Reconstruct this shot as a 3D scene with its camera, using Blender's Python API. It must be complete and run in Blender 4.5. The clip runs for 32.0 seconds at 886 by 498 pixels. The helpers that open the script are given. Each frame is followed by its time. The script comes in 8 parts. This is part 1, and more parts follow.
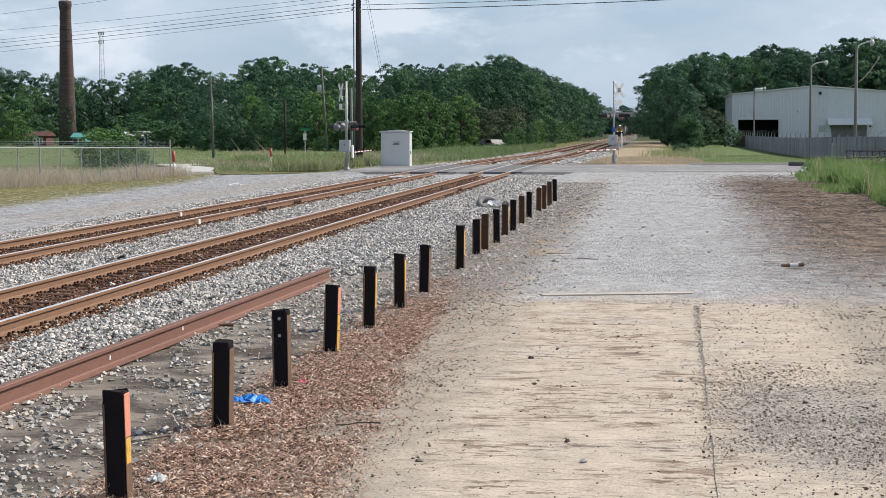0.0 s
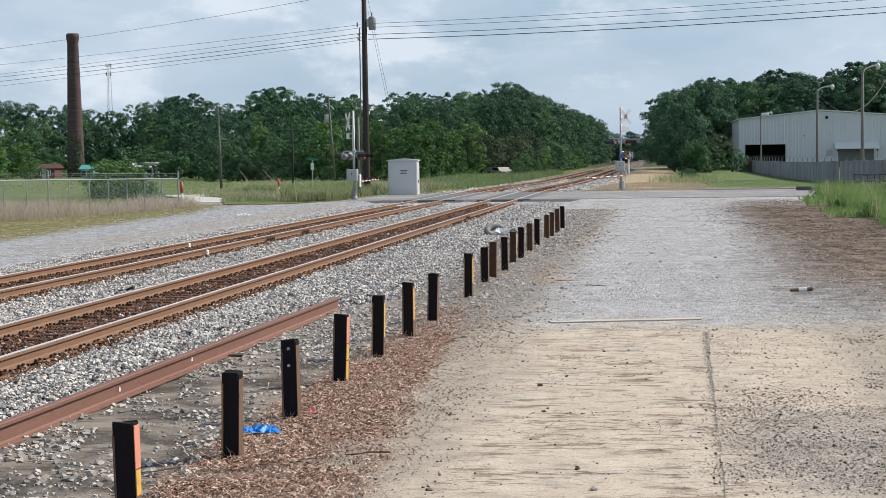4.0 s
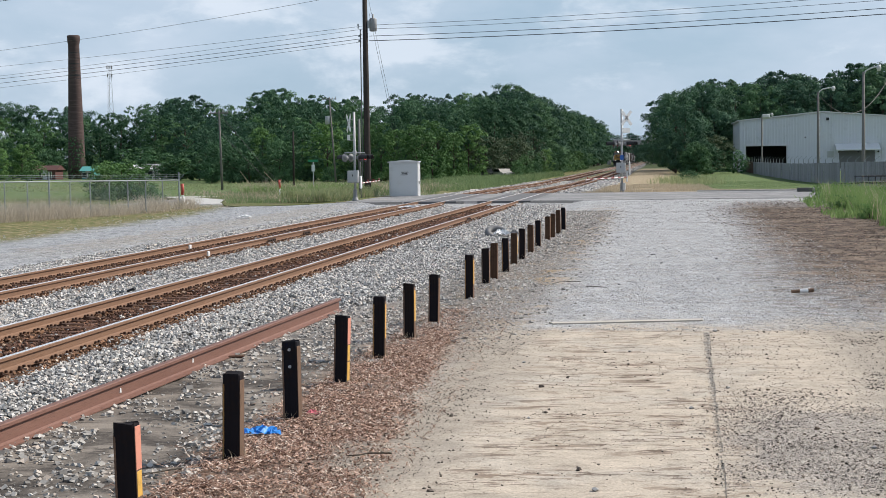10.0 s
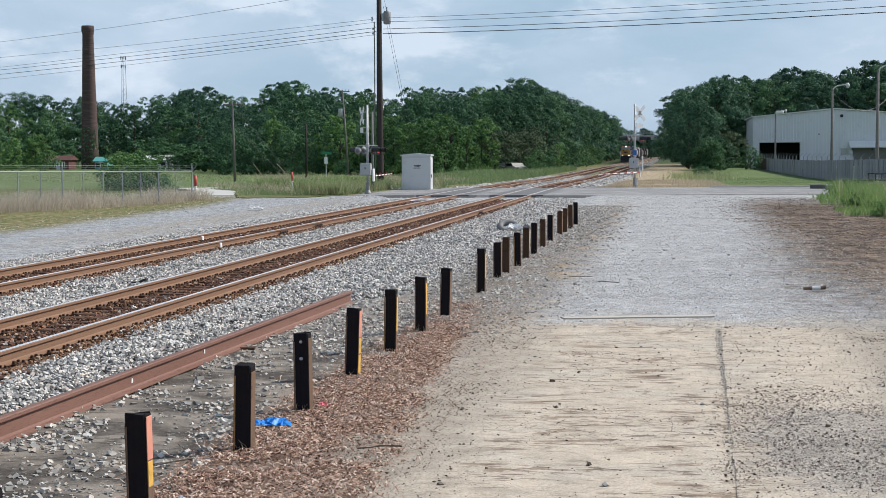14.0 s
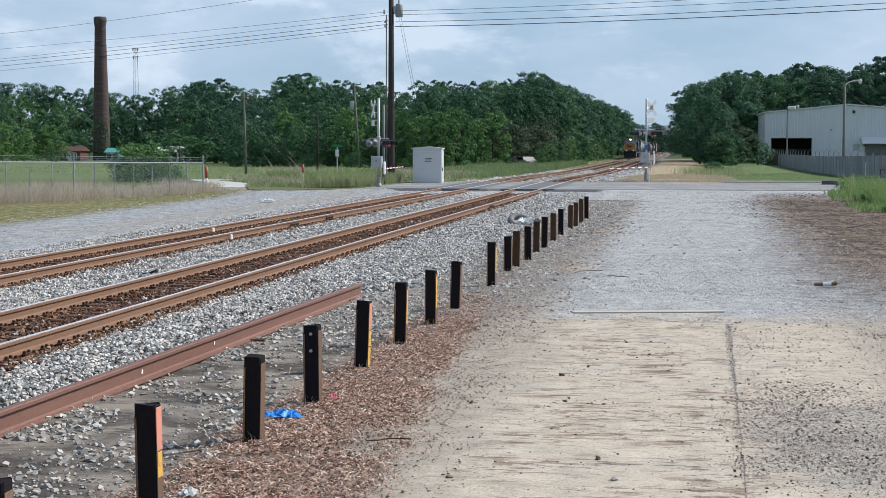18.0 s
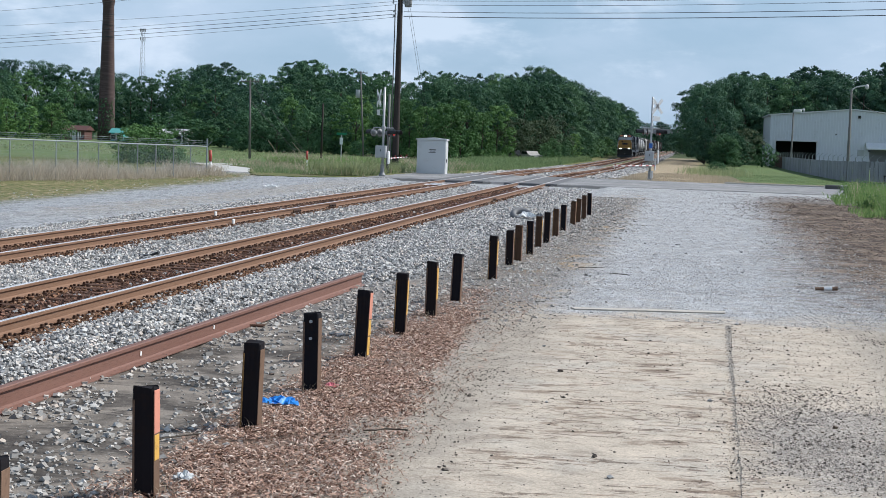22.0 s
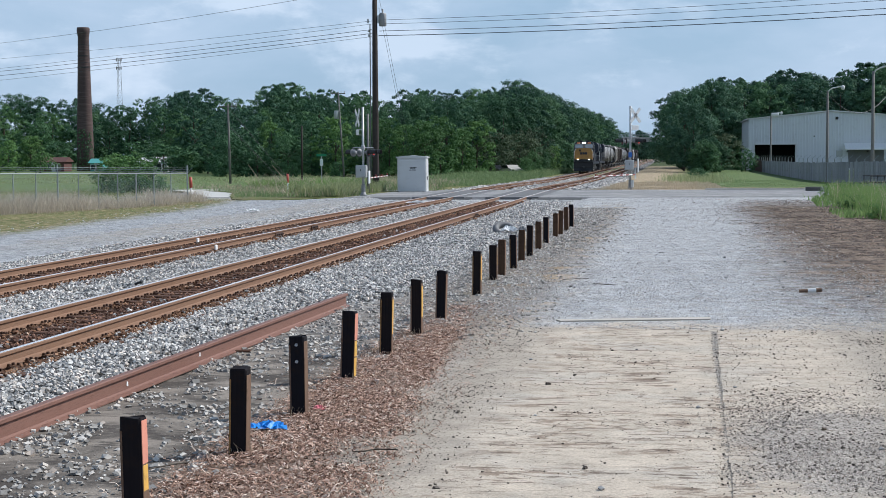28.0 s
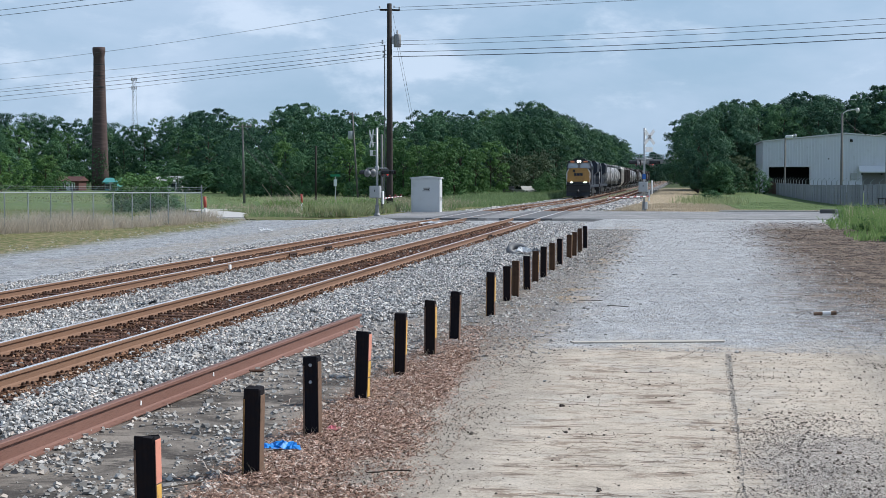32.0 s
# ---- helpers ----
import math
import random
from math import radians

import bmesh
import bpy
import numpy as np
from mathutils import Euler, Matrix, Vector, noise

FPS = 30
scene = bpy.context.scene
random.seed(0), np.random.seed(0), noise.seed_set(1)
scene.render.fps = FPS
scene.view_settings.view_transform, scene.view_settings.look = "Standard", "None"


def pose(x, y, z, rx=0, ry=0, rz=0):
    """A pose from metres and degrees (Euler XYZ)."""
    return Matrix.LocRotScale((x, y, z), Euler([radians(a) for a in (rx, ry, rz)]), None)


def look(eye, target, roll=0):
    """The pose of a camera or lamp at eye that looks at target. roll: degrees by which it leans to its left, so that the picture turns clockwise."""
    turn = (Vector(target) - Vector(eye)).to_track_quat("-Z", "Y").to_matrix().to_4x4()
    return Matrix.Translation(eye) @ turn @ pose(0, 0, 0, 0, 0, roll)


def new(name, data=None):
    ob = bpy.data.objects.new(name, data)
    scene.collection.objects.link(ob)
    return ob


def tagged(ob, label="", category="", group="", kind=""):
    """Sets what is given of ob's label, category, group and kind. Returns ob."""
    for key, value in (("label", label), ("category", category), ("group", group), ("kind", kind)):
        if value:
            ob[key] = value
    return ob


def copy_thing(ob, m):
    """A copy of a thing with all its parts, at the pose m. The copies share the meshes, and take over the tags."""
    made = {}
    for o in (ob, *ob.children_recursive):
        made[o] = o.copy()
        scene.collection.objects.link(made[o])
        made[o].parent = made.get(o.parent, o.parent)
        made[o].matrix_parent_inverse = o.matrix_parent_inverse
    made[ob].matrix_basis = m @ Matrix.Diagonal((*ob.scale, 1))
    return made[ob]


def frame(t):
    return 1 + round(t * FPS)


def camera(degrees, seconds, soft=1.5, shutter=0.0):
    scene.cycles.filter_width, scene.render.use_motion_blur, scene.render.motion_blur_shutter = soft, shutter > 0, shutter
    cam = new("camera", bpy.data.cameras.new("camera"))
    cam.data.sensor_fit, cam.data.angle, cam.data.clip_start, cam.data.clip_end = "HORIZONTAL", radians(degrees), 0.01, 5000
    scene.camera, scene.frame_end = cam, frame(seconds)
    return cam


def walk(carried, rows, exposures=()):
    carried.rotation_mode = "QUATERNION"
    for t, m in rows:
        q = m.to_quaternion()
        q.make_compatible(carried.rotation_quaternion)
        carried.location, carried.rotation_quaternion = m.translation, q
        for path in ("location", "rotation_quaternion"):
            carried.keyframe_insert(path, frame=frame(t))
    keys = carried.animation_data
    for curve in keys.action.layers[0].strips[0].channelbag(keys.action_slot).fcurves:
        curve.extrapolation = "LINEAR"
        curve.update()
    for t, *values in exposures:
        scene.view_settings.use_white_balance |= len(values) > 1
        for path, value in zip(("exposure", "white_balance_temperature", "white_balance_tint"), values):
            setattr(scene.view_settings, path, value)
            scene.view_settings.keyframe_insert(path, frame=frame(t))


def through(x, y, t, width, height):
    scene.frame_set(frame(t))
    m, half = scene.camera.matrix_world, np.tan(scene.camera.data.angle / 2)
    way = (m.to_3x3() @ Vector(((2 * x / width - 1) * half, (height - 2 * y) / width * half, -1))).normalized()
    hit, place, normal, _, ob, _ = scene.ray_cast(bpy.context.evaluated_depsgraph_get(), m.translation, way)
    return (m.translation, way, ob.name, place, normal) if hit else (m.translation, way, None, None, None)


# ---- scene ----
DEGREES = 32.387
cam = camera(DEGREES, 32.0, soft=0.5)
PATH = [
    (0, 0.018, -0.001, 2.448, 85.570, 0.190, 7.733),
    (0.5, 0.023, -0.015, 2.452, 85.443, 0.157, 7.814),
    (1, 0.019, -0.019, 2.448, 85.364, 0.218, 7.893),
    (1.5, 0.022, -0.031, 2.451, 85.334, 0.320, 7.963),
    (2, 0.018, -0.015, 2.452, 85.483, 0.443, 7.998),
    (2.5, 0.018, -0.011, 2.451, 85.773, 0.614, 8.002),
    (3, 0.019, -0.009, 2.455, 86.110, 0.715, 7.996),
    (3.5, 0.024, -0.017, 2.454, 86.415, 0.787, 8.000),
    (5.5, 0.022, -0.023, 2.455, 86.815, 0.813, 7.998),
    (6, 0.019, -0.001, 2.450, 86.813, 0.849, 7.948),
    (6.5, 0.024, -0.021, 2.455, 86.792, 0.866, 7.906),
    (7, 0.026, -0.025, 2.455, 86.757, 0.885, 7.903),
    (7.5, 0.022, -0.015, 2.454, 86.756, 0.868, 7.916),
    (8, 0.015, -0.005, 2.450, 86.784, 0.851, 7.934),
    (8.5, 0.023, -0.020, 2.454, 86.802, 0.863, 7.959),
    (9, 0.022, -0.019, 2.456, 86.777, 0.863, 7.962),
    (9.5, 0.023, -0.014, 2.454, 86.731, 0.854, 7.989),
    (10, 0.020, -0.011, 2.447, 86.685, 0.813, 8.034),
    (10.5, 0.022, -0.020, 2.451, 86.624, 0.730, 8.123),
    (11, 0.019, -0.022, 2.456, 86.584, 0.667, 8.202),
    (11.5, 0.018, -0.016, 2.449, 86.561, 0.626, 8.281),
    (12, 0.020, -0.025, 2.452, 86.515, 0.557, 8.329),
    (12.5, 0.021, -0.015, 2.452, 86.473, 0.519, 8.357),
    (13, 0.012, -0.003, 2.446, 86.452, 0.412, 8.380),
    (13.5, 0.015, -0.019, 2.447, 86.444, 0.350, 8.445),
    (14, 0.017, -0.016, 2.448, 86.447, 0.297, 8.509),
    (14.5, 0.011, -0.002, 2.447, 86.446, 0.190, 8.604),
    (16.5, 0.014, -0.018, 2.447, 86.337, -0.040, 8.865),
    (17, 0.016, -0.017, 2.448, 86.291, -0.103, 8.893),
    (17.5, 0.017, -0.024, 2.449, 86.247, -0.069, 8.907),
    (18, 0.017, -0.015, 2.446, 86.200, -0.083, 8.926),
    (18.5, 0.012, -0.020, 2.447, 86.150, -0.087, 8.929),
    (19, 0.013, -0.016, 2.447, 86.123, -0.125, 8.950),
    (19.5, 0.014, -0.027, 2.448, 86.139, -0.298, 8.983),
    (20, 0.009, -0.010, 2.444, 86.262, -0.790, 9.025),
    (20.5, 0.001, -0.008, 2.451, 86.380, -1.455, 9.032),
    (21, -0.007, 0.012, 2.460, 86.390, -2.029, 9.046),
    (21.5, -0.000, -0.006, 2.455, 86.218, -2.243, 9.046),
    (22, -0.007, -0.001, 2.450, 85.876, -2.011, 9.088),
    (22.5, 0.010, -0.006, 2.454, 85.562, -1.551, 9.274),
    (23, 0.006, -0.020, 2.464, 85.551, -1.062, 9.538),
    (23.5, -0.000, 0.018, 2.460, 85.856, -0.678, 9.807),
    (24, -0.008, 0.017, 2.476, 86.238, -0.342, 9.938),
    (24.5, -0.003, 0.031, 2.475, 86.608, 0.033, 9.780),
    (25, 0.000, 0.009, 2.466, 86.681, 0.264, 9.386),
    (25.5, 0.006, -0.001, 2.463, 86.552, 0.393, 8.945),
    (27.5, 0.011, -0.005, 2.453, 86.410, 0.299, 8.311),
    (28, 0.012, 0.002, 2.457, 86.518, 0.272, 8.344),
    (28.5, 0.009, -0.007, 2.459, 86.662, 0.250, 8.392),
    (29, 0.008, -0.001, 2.455, 86.815, 0.190, 8.470),
    (29.5, 0.002, 0.003, 2.455, 86.944, 0.184, 8.550),
    (30, 0.008, 0.002, 2.454, 87.086, 0.148, 8.648),
    (30.5, 0.003, 0.008, 2.458, 87.199, 0.113, 8.732),
    (31, 0.006, -0.007, 2.461, 87.266, 0.094, 8.791),
    (31.5, 0.001, 0.009, 2.457, 87.301, 0.056, 8.832),
    (32, -0.000, 0.004, 2.458, 87.299, 0.010, 8.856),
]
walk(cam, [(t, pose(*p)) for t, *p in PATH],
     exposures=[(0.0, 0.12, 6460, 11), (6.0, 0.09, 6400, 10), (9.0, 0.08, 6330, 10), (13.0, 0.07, 6180, 9),
                (19.0, 0.05, 5930, 8), (23.0, 0.04, 5840, 8), (28.0, 0.0, 5770, 8), (32.0, -0.01, 5750, 8)])

# ---- sky and sun ----
SUN_FROM = Vector((0.85, 0.42, 0.85)).normalized()
SUN_ELEV = math.asin(SUN_FROM.z)
SUN_AZ = math.atan2(SUN_FROM.x, SUN_FROM.y)


def make_world():
    w = bpy.data.worlds.new("sky")
    scene.world = w
    w.use_nodes = True
    nt = w.node_tree
    nt.nodes.clear()
    out = nt.nodes.new("ShaderNodeOutputWorld")
    bg = nt.nodes.new("ShaderNodeBackground")
    sky = nt.nodes.new("ShaderNodeTexSky")
    sky.sky_type, sky.sun_disc = "NISHITA", False
    sky.sun_elevation, sky.sun_rotation = SUN_ELEV, SUN_AZ
    sky.air_density, sky.dust_density, sky.ozone_density = 1.0, 0.8, 1.5
    co = nt.nodes.new("ShaderNodeTexCoord")
    mp = nt.nodes.new("ShaderNodeMapping")
    mp.inputs["Scale"].default_value = (1.0, 1.0, 2.4)
    nt.links.new(co.outputs["Generated"], mp.inputs["Vector"])
    n1 = nt.nodes.new("ShaderNodeTexNoise")
    n1.inputs["Scale"].default_value, n1.inputs["Detail"].default_value, n1.inputs["Roughness"].default_value = 5.5, 10.0, 0.55
    n1.inputs["Distortion"].default_value = 0.25
    nt.links.new(mp.outputs["Vector"], n1.inputs["Vector"])
    rmp = nt.nodes.new("ShaderNodeValToRGB")
    rmp.color_ramp.elements[0].position, rmp.color_ramp.elements[0].color = 0.36, (0, 0, 0, 1)
    rmp.color_ramp.elements[1].position, rmp.color_ramp.elements[1].color = 0.66, (1, 1, 1, 1)
    nt.links.new(n1.outputs["Fac"], rmp.inputs["Fac"])
    haze = nt.nodes.new("ShaderNodeMix")
    haze.data_type = "RGBA"
    # haze thins out with height
    sep = nt.nodes.new("ShaderNodeSeparateXYZ")
    nt.links.new(co.outputs["Generated"], sep.inputs[0])
    thin = nt.nodes.new("ShaderNodeMapRange")
    thin.interpolation_type = "SMOOTHSTEP"
    for key, val in (("From Min", 0.05), ("From Max", 0.75), ("To Min", 0.86), ("To Max", 0.22)):
        thin.inputs[key].default_value = val
    nt.links.new(sep.outputs["Z"], thin.inputs["Value"])
    nt.links.new(thin.outputs[0], haze.inputs["Factor"])
    nt.links.new(sky.outputs["Color"], haze.inputs["A"])
    haze.inputs["B"].default_value = (5.25, 6.85, 8.45, 1)
    mul = nt.nodes.new("ShaderNodeMath")
    mul.operation = "MULTIPLY"
    nt.links.new(rmp.outputs["Color"], mul.inputs[0])
    nt.links.new(thin.outputs[0], mul.inputs[1])
    mix = nt.nodes.new("ShaderNodeMix")
    mix.data_type = "RGBA"
    nt.links.new(mul.outputs[0], mix.inputs["Factor"])
    nt.links.new(haze.outputs["Result"], mix.inputs["A"])
    mix.inputs["B"].default_value = (7.6, 8.6, 9.9, 1)
    # bright heads of fair-weather cloud
    n2 = nt.nodes.new("ShaderNodeTexNoise")
    n2.inputs["Scale"].default_value, n2.inputs["Detail"].default_value, n2.inputs["Roughness"].default_value = 8.0, 11.0, 0.60
    n2.inputs["Distortion"].default_value = 0.15
    nt.links.new(mp.outputs["Vector"], n2.inputs["Vector"])
    top = nt.nodes.new("ShaderNodeMapRange")
    top.interpolation_type = "SMOOTHSTEP"
    for key, val in (("From Min", 0.50), ("From Max", 0.65), ("To Min", 0.0), ("To Max", 0.80)):
        top.inputs[key].default_value = val
    nt.links.new(n2.outputs["Fac"], top.inputs["Value"])
    mul2 = nt.nodes.new("ShaderNodeMath")
    mul2.operation = "MULTIPLY"
    nt.links.new(top.outputs[0], mul2.inputs[0])
    nt.links.new(thin.outputs[0], mul2.inputs[1])
    mix2 = nt.nodes.new("ShaderNodeMix")
    mix2.data_type = "RGBA"
    nt.links.new(mul2.outputs[0], mix2.inputs["Factor"])
    nt.links.new(mix.outputs["Result"], mix2.inputs["A"])
    mix2.inputs["B"].default_value = (9.6, 10.3, 11.2, 1)
    nt.links.new(mix2.outputs["Result"], bg.inputs["Color"])
    bg.inputs["Strength"].default_value = 0.080
    nt.links.new(bg.outputs[0], out.inputs[0])


make_world()
sun_data = bpy.data.lights.new("sun", "SUN")
sun_data.energy, sun_data.angle, sun_data.color = 5.0, radians(0.8), (1.0, 0.91, 0.79)
sun = new("sun", sun_data)
sun.matrix_world = look(SUN_FROM * 100, (0, 0, 0))

# ---- materials ----
class Graph:
    """A small builder of node materials."""

    def __init__(self, name, rough=0.8, metal=0.0, spec=0.5):
        self.mat = bpy.data.materials.new(name)
        self.mat.use_nodes = True
        self.t = self.mat.node_tree
        self.b = self.t.nodes["Principled BSDF"]
        self.b.inputs["Roughness"].default_value = rough
        self.b.inputs["Metallic"].default_value = metal
        self.b.inputs["Specular IOR Level"].default_value = spec
        self._pos = None

    def put(self, sock, v):
        if isinstance(v, bpy.types.NodeSocket):
            self.t.links.new(v, sock)
        elif isinstance(v, (tuple, list)):
            sock.default_value = (*v, 1.0) if len(v) == 3 and len(sock.default_value) == 4 else v
        else:
            sock.default_value = v

    def pos(self):
        if self._pos is None:
            self._pos = self.t.nodes.new("ShaderNodeNewGeometry").outputs["Position"]
        return self._pos

    def obj(self):
        return self.t.nodes.new("ShaderNodeTexCoord").outputs["Object"]

    def island(self):
        return self.t.nodes.new("ShaderNodeNewGeometry").outputs["Random Per Island"]

    def rnd(self):
        return self.t.nodes.new("ShaderNodeObjectInfo").outputs["Random"]

    def scaled(self, v, s):
        n = self.t.nodes.new("ShaderNodeMapping")
        self.put(n.inputs["Vector"], v)
        n.inputs["Scale"].default_value = s
        return n.outputs["Vector"]

    def noise(self, scale, detail=4.0, rough=0.6, v=None, dist=0.0):
        n = self.t.nodes.new("ShaderNodeTexNoise")
        self.put(n.inputs["Vector"], self.pos() if v is None else v)
        n.inputs["Scale"].default_value, n.inputs["Detail"].default_value = scale, detail
        n.inputs["Roughness"].default_value, n.inputs["Distortion"].default_value = rough, dist
        return n.outputs["Fac"]

    def voronoi(self, scale, v=None, out="Distance", rand=1.0):
        n = self.t.nodes.new("ShaderNodeTexVoronoi")
        self.put(n.inputs["Vector"], self.pos() if v is None else v)
        n.inputs["Scale"].default_value, n.inputs["Randomness"].default_value = scale, rand
        return n.outputs[out]

    def xyz(self, v=None):
        n = self.t.nodes.new("ShaderNodeSeparateXYZ")
        self.put(n.inputs[0], self.pos() if v is None else v)
        return n.outputs

    def m(self, op, a, b=0.0, clamp=False):
        n = self.t.nodes.new("ShaderNodeMath")
        n.operation, n.use_clamp = op, clamp
        self.put(n.inputs[0], a)
        self.put(n.inputs[1], b)
        return n.outputs[0]

    def step(self, v, lo, hi):
        n = self.t.nodes.new("ShaderNodeMapRange")
        n.interpolation_type = "SMOOTHSTEP"
        self.put(n.inputs["Value"], v)
        n.inputs["From Min"].default_value, n.inputs["From Max"].default_value = min(lo, hi), max(lo, hi)
        n.inputs["To Min"].default_value, n.inputs["To Max"].default_value = (0, 1) if lo < hi else (1, 0)
        return n.outputs[0]

    def mix(self, f, a, b):
        n = self.t.nodes.new("ShaderNodeMix")
        n.data_type = "RGBA"
        self.put(n.inputs["Factor"], f)
        self.put(n.inputs["A"], a)
        self.put(n.inputs["B"], b)
        return n.outputs["Result"]

    def ramp(self, f, stops):
        n = self.t.nodes.new("ShaderNodeValToRGB")
        self.put(n.inputs["Fac"], f)
        e = n.color_ramp.elements
        while len(e) < len(stops):
            e.new(0.5)
        for k, (p, c) in zip(e, stops):
            k.position, k.color = p, (*c, 1.0)
        return n.outputs["Color"]

    def shade(self, c, f, lo, hi):
        """A colour made lighter and darker in patches."""
        k = self.t.nodes.new("ShaderNodeMapRange")
        self.put(k.inputs["Value"], f)
        k.inputs["From Min"].default_value, k.inputs["From Max"].default_value = 0.36, 0.64
        k.inputs["To Min"].default_value, k.inputs["To Max"].default_value = lo, hi
        n = self.t.nodes.new("ShaderNodeVectorMath")
        n.operation = "SCALE"
        self.put(n.inputs[0], c)
        self.put(n.inputs["Scale"], k.outputs[0])
        return n.outputs[0]

    def bump(self, h, strength=0.4, dist=0.02):
        n = self.t.nodes.new("ShaderNodeBump")
        self.put(n.inputs["Height"], h)
        n.inputs["Strength"].default_value, n.inputs["Distance"].default_value = strength, dist
        self.t.links.new(n.outputs[0], self.b.inputs["Normal"])

    def leafy(self, color, through=0.45):
        """Thin leaves let part of the light through."""
        tl = self.t.nodes.new("ShaderNodeBsdfTranslucent")
        self.put(tl.inputs["Color"], color)
        mx = self.t.nodes.new("ShaderNodeMixShader")
        mx.inputs["Fac"].default_value = through
        self.t.links.new(self.b.outputs[0], mx.inputs[1])
        self.t.links.new(tl.outputs[0], mx.inputs[2])
        self.t.links.new(mx.outputs[0], self.t.nodes["Material Output"].inputs["Surface"])
        return self.done(color)

    def done(self, color, rough=None):
        self.put(self.b.inputs["Base Color"], color)
        if rough is not None:
            self.put(self.b.inputs["Roughness"], rough)
        return self.mat


def plain(name, c, rough=0.6, metal=0.0, vary=0.12, scale=3.0, fine=40.0, dirt=None, dirt_amount=0.3, bump=0.1):
    g = Graph(name, rough, metal)
    v = g.obj()
    a = g.noise(scale, 4, 0.6, v)
    b = g.noise(fine, 3, 0.6, v)
    lo, hi = tuple(k * (1 - vary) for k in c), tuple(min(1, k * (1 + vary)) for k in c)
    col = g.mix(g.m("ADD", g.m("MULTIPLY", a, 0.6), g.m("MULTIPLY", b, 0.4)), lo, hi)
    if dirt:
        d = g.step(g.noise(scale * 1.7, 6, 0.7, v), 0.52, 0.75)
        col = g.mix(g.m("MULTIPLY", d, dirt_amount), col, dirt)
    g.bump(b, bump, 0.004)
    return g.done(col, g.m("ADD", g.m("MULTIPLY", a, 0.2), rough - 0.1))


def glow(name, c, strength):
    g = Graph(name, 0.3)
    g.put(g.b.inputs["Emission Color"], c)
    g.b.inputs["Emission Strength"].default_value = strength
    return g.done(c)


def glass(name, c=(0.02, 0.025, 0.03)):
    g = Graph(name, 0.08, 0.0, 0.8)
    return g.done(g.mix(g.noise(1.5, 2, 0.5, g.obj()), c, tuple(k * 2 for k in c)))


def concrete_colour(g):
    """Sandy worn concrete with patches of dark drawn-out streaks, and its height."""
    v = g.pos()
    x, y, _ = g.xyz()
    n1, n2, n4 = g.noise(0.8, 5, 0.6), g.noise(9, 5, 0.7), g.noise(70, 3, 0.75)
    grit = g.noise(24, 5, 0.75)
    long = g.noise(1.0, 7, 0.66, g.scaled(v, (1.7, 4.4, 1.0)), 0.7)
    mid = g.noise(1.0, 6, 0.68, g.scaled(v, (3.2, 12.0, 1.0)), 0.5)
    fine = g.noise(1.0, 4, 0.7, g.scaled(v, (5.0, 30.0, 5.0)), 0.6)
    where = g.step(g.noise(1.0, 4, 0.65, g.scaled(v, (0.9, 1.6, 1.0))), 0.42, 0.54)
    xw = g.m("ADD", x, g.m("MULTIPLY", g.m("SUBTRACT", g.noise(0.9, 5, 0.7), 0.5), 1.6))
    paved = g.m("MULTIPLY", g.step(xw, -2.1, -1.2), g.step(xw, 2.6, 1.7))
    worn = g.m("MULTIPLY", paved, g.m("ADD", 0.35, g.m("MULTIPLY", g.step(x, 0.9, 0.5), 0.65)))
    col = g.mix(g.m("ADD", g.m("MULTIPLY", n2, 0.5), g.m("MULTIPLY", n4, 0.5)), (0.375, 0.318, 0.256), (0.61, 0.532, 0.440))
    col = g.mix(g.m("MULTIPLY", g.step(n1, 0.48, 0.66), 0.5), col, (0.47, 0.435, 0.385))
    col = g.mix(g.m("MULTIPLY", g.step(long, 0.54, 0.59), g.m("MULTIPLY", worn, g.m("ADD", g.m("MULTIPLY", where, 0.80), 0.03))), col, (0.235, 0.175, 0.130))
    col = g.mix(g.m("MULTIPLY", g.step(mid, 0.545, 0.58), g.m("MULTIPLY", worn, g.m("ADD", g.m("MULTIPLY", where, 0.75), 0.08))), col, (0.17, 0.125, 0.095))
    col = g.mix(g.m("MULTIPLY", g.step(fine, 0.59, 0.65), g.m("MULTIPLY", worn, g.m("ADD", g.m("MULTIPLY", where, 0.35), 0.10))), col, (0.14, 0.105, 0.08))
    # loose dust and grit lie over the edges
    dust = g.mix(g.m("ADD", g.m("MULTIPLY", grit, 0.6), g.m("MULTIPLY", n4, 0.4)), (0.225, 0.193, 0.160), (0.51, 0.452, 0.38))
    dust = g.mix(g.m("MULTIPLY", g.step(grit, 0.57, 0.64), g.m("MULTIPLY", g.step(n1, 0.40, 0.62), 0.75)), dust, (0.19, 0.165, 0.142))
    rut = g.noise(1.0, 5, 0.65, g.scaled(v, (4.5, 0.8, 1.0)), 0.5)
    dust = g.mix(g.m("MULTIPLY", g.step(rut, 0.55, 0.64), 0.4), dust, (0.30, 0.262, 0.22))
    col = g.mix(g.m("SUBTRACT", 1.0, paved), col, dust)

    # drifts of dark gravel trodden into the surface
    def blot(cx, cy, rx, ry):
        dx = g.m("DIVIDE", g.m("SUBTRACT", x, cx), rx)
        dy = g.m("DIVIDE", g.m("SUBTRACT", y, cy), ry)
        return g.m("SQRT", g.m("ADD", g.m("MULTIPLY", dx, dx), g.m("MULTIPLY", dy, dy)))

    far = g.m("MINIMUM", blot(1.60, 12.8, 1.0, 2.0), blot(2.9, 12.0, 1.25, 2.5))
    far = g.m("ADD", far, g.m("MULTIPLY", g.m("SUBTRACT", g.noise(2.2, 5, 0.75), 0.5), 1.5))
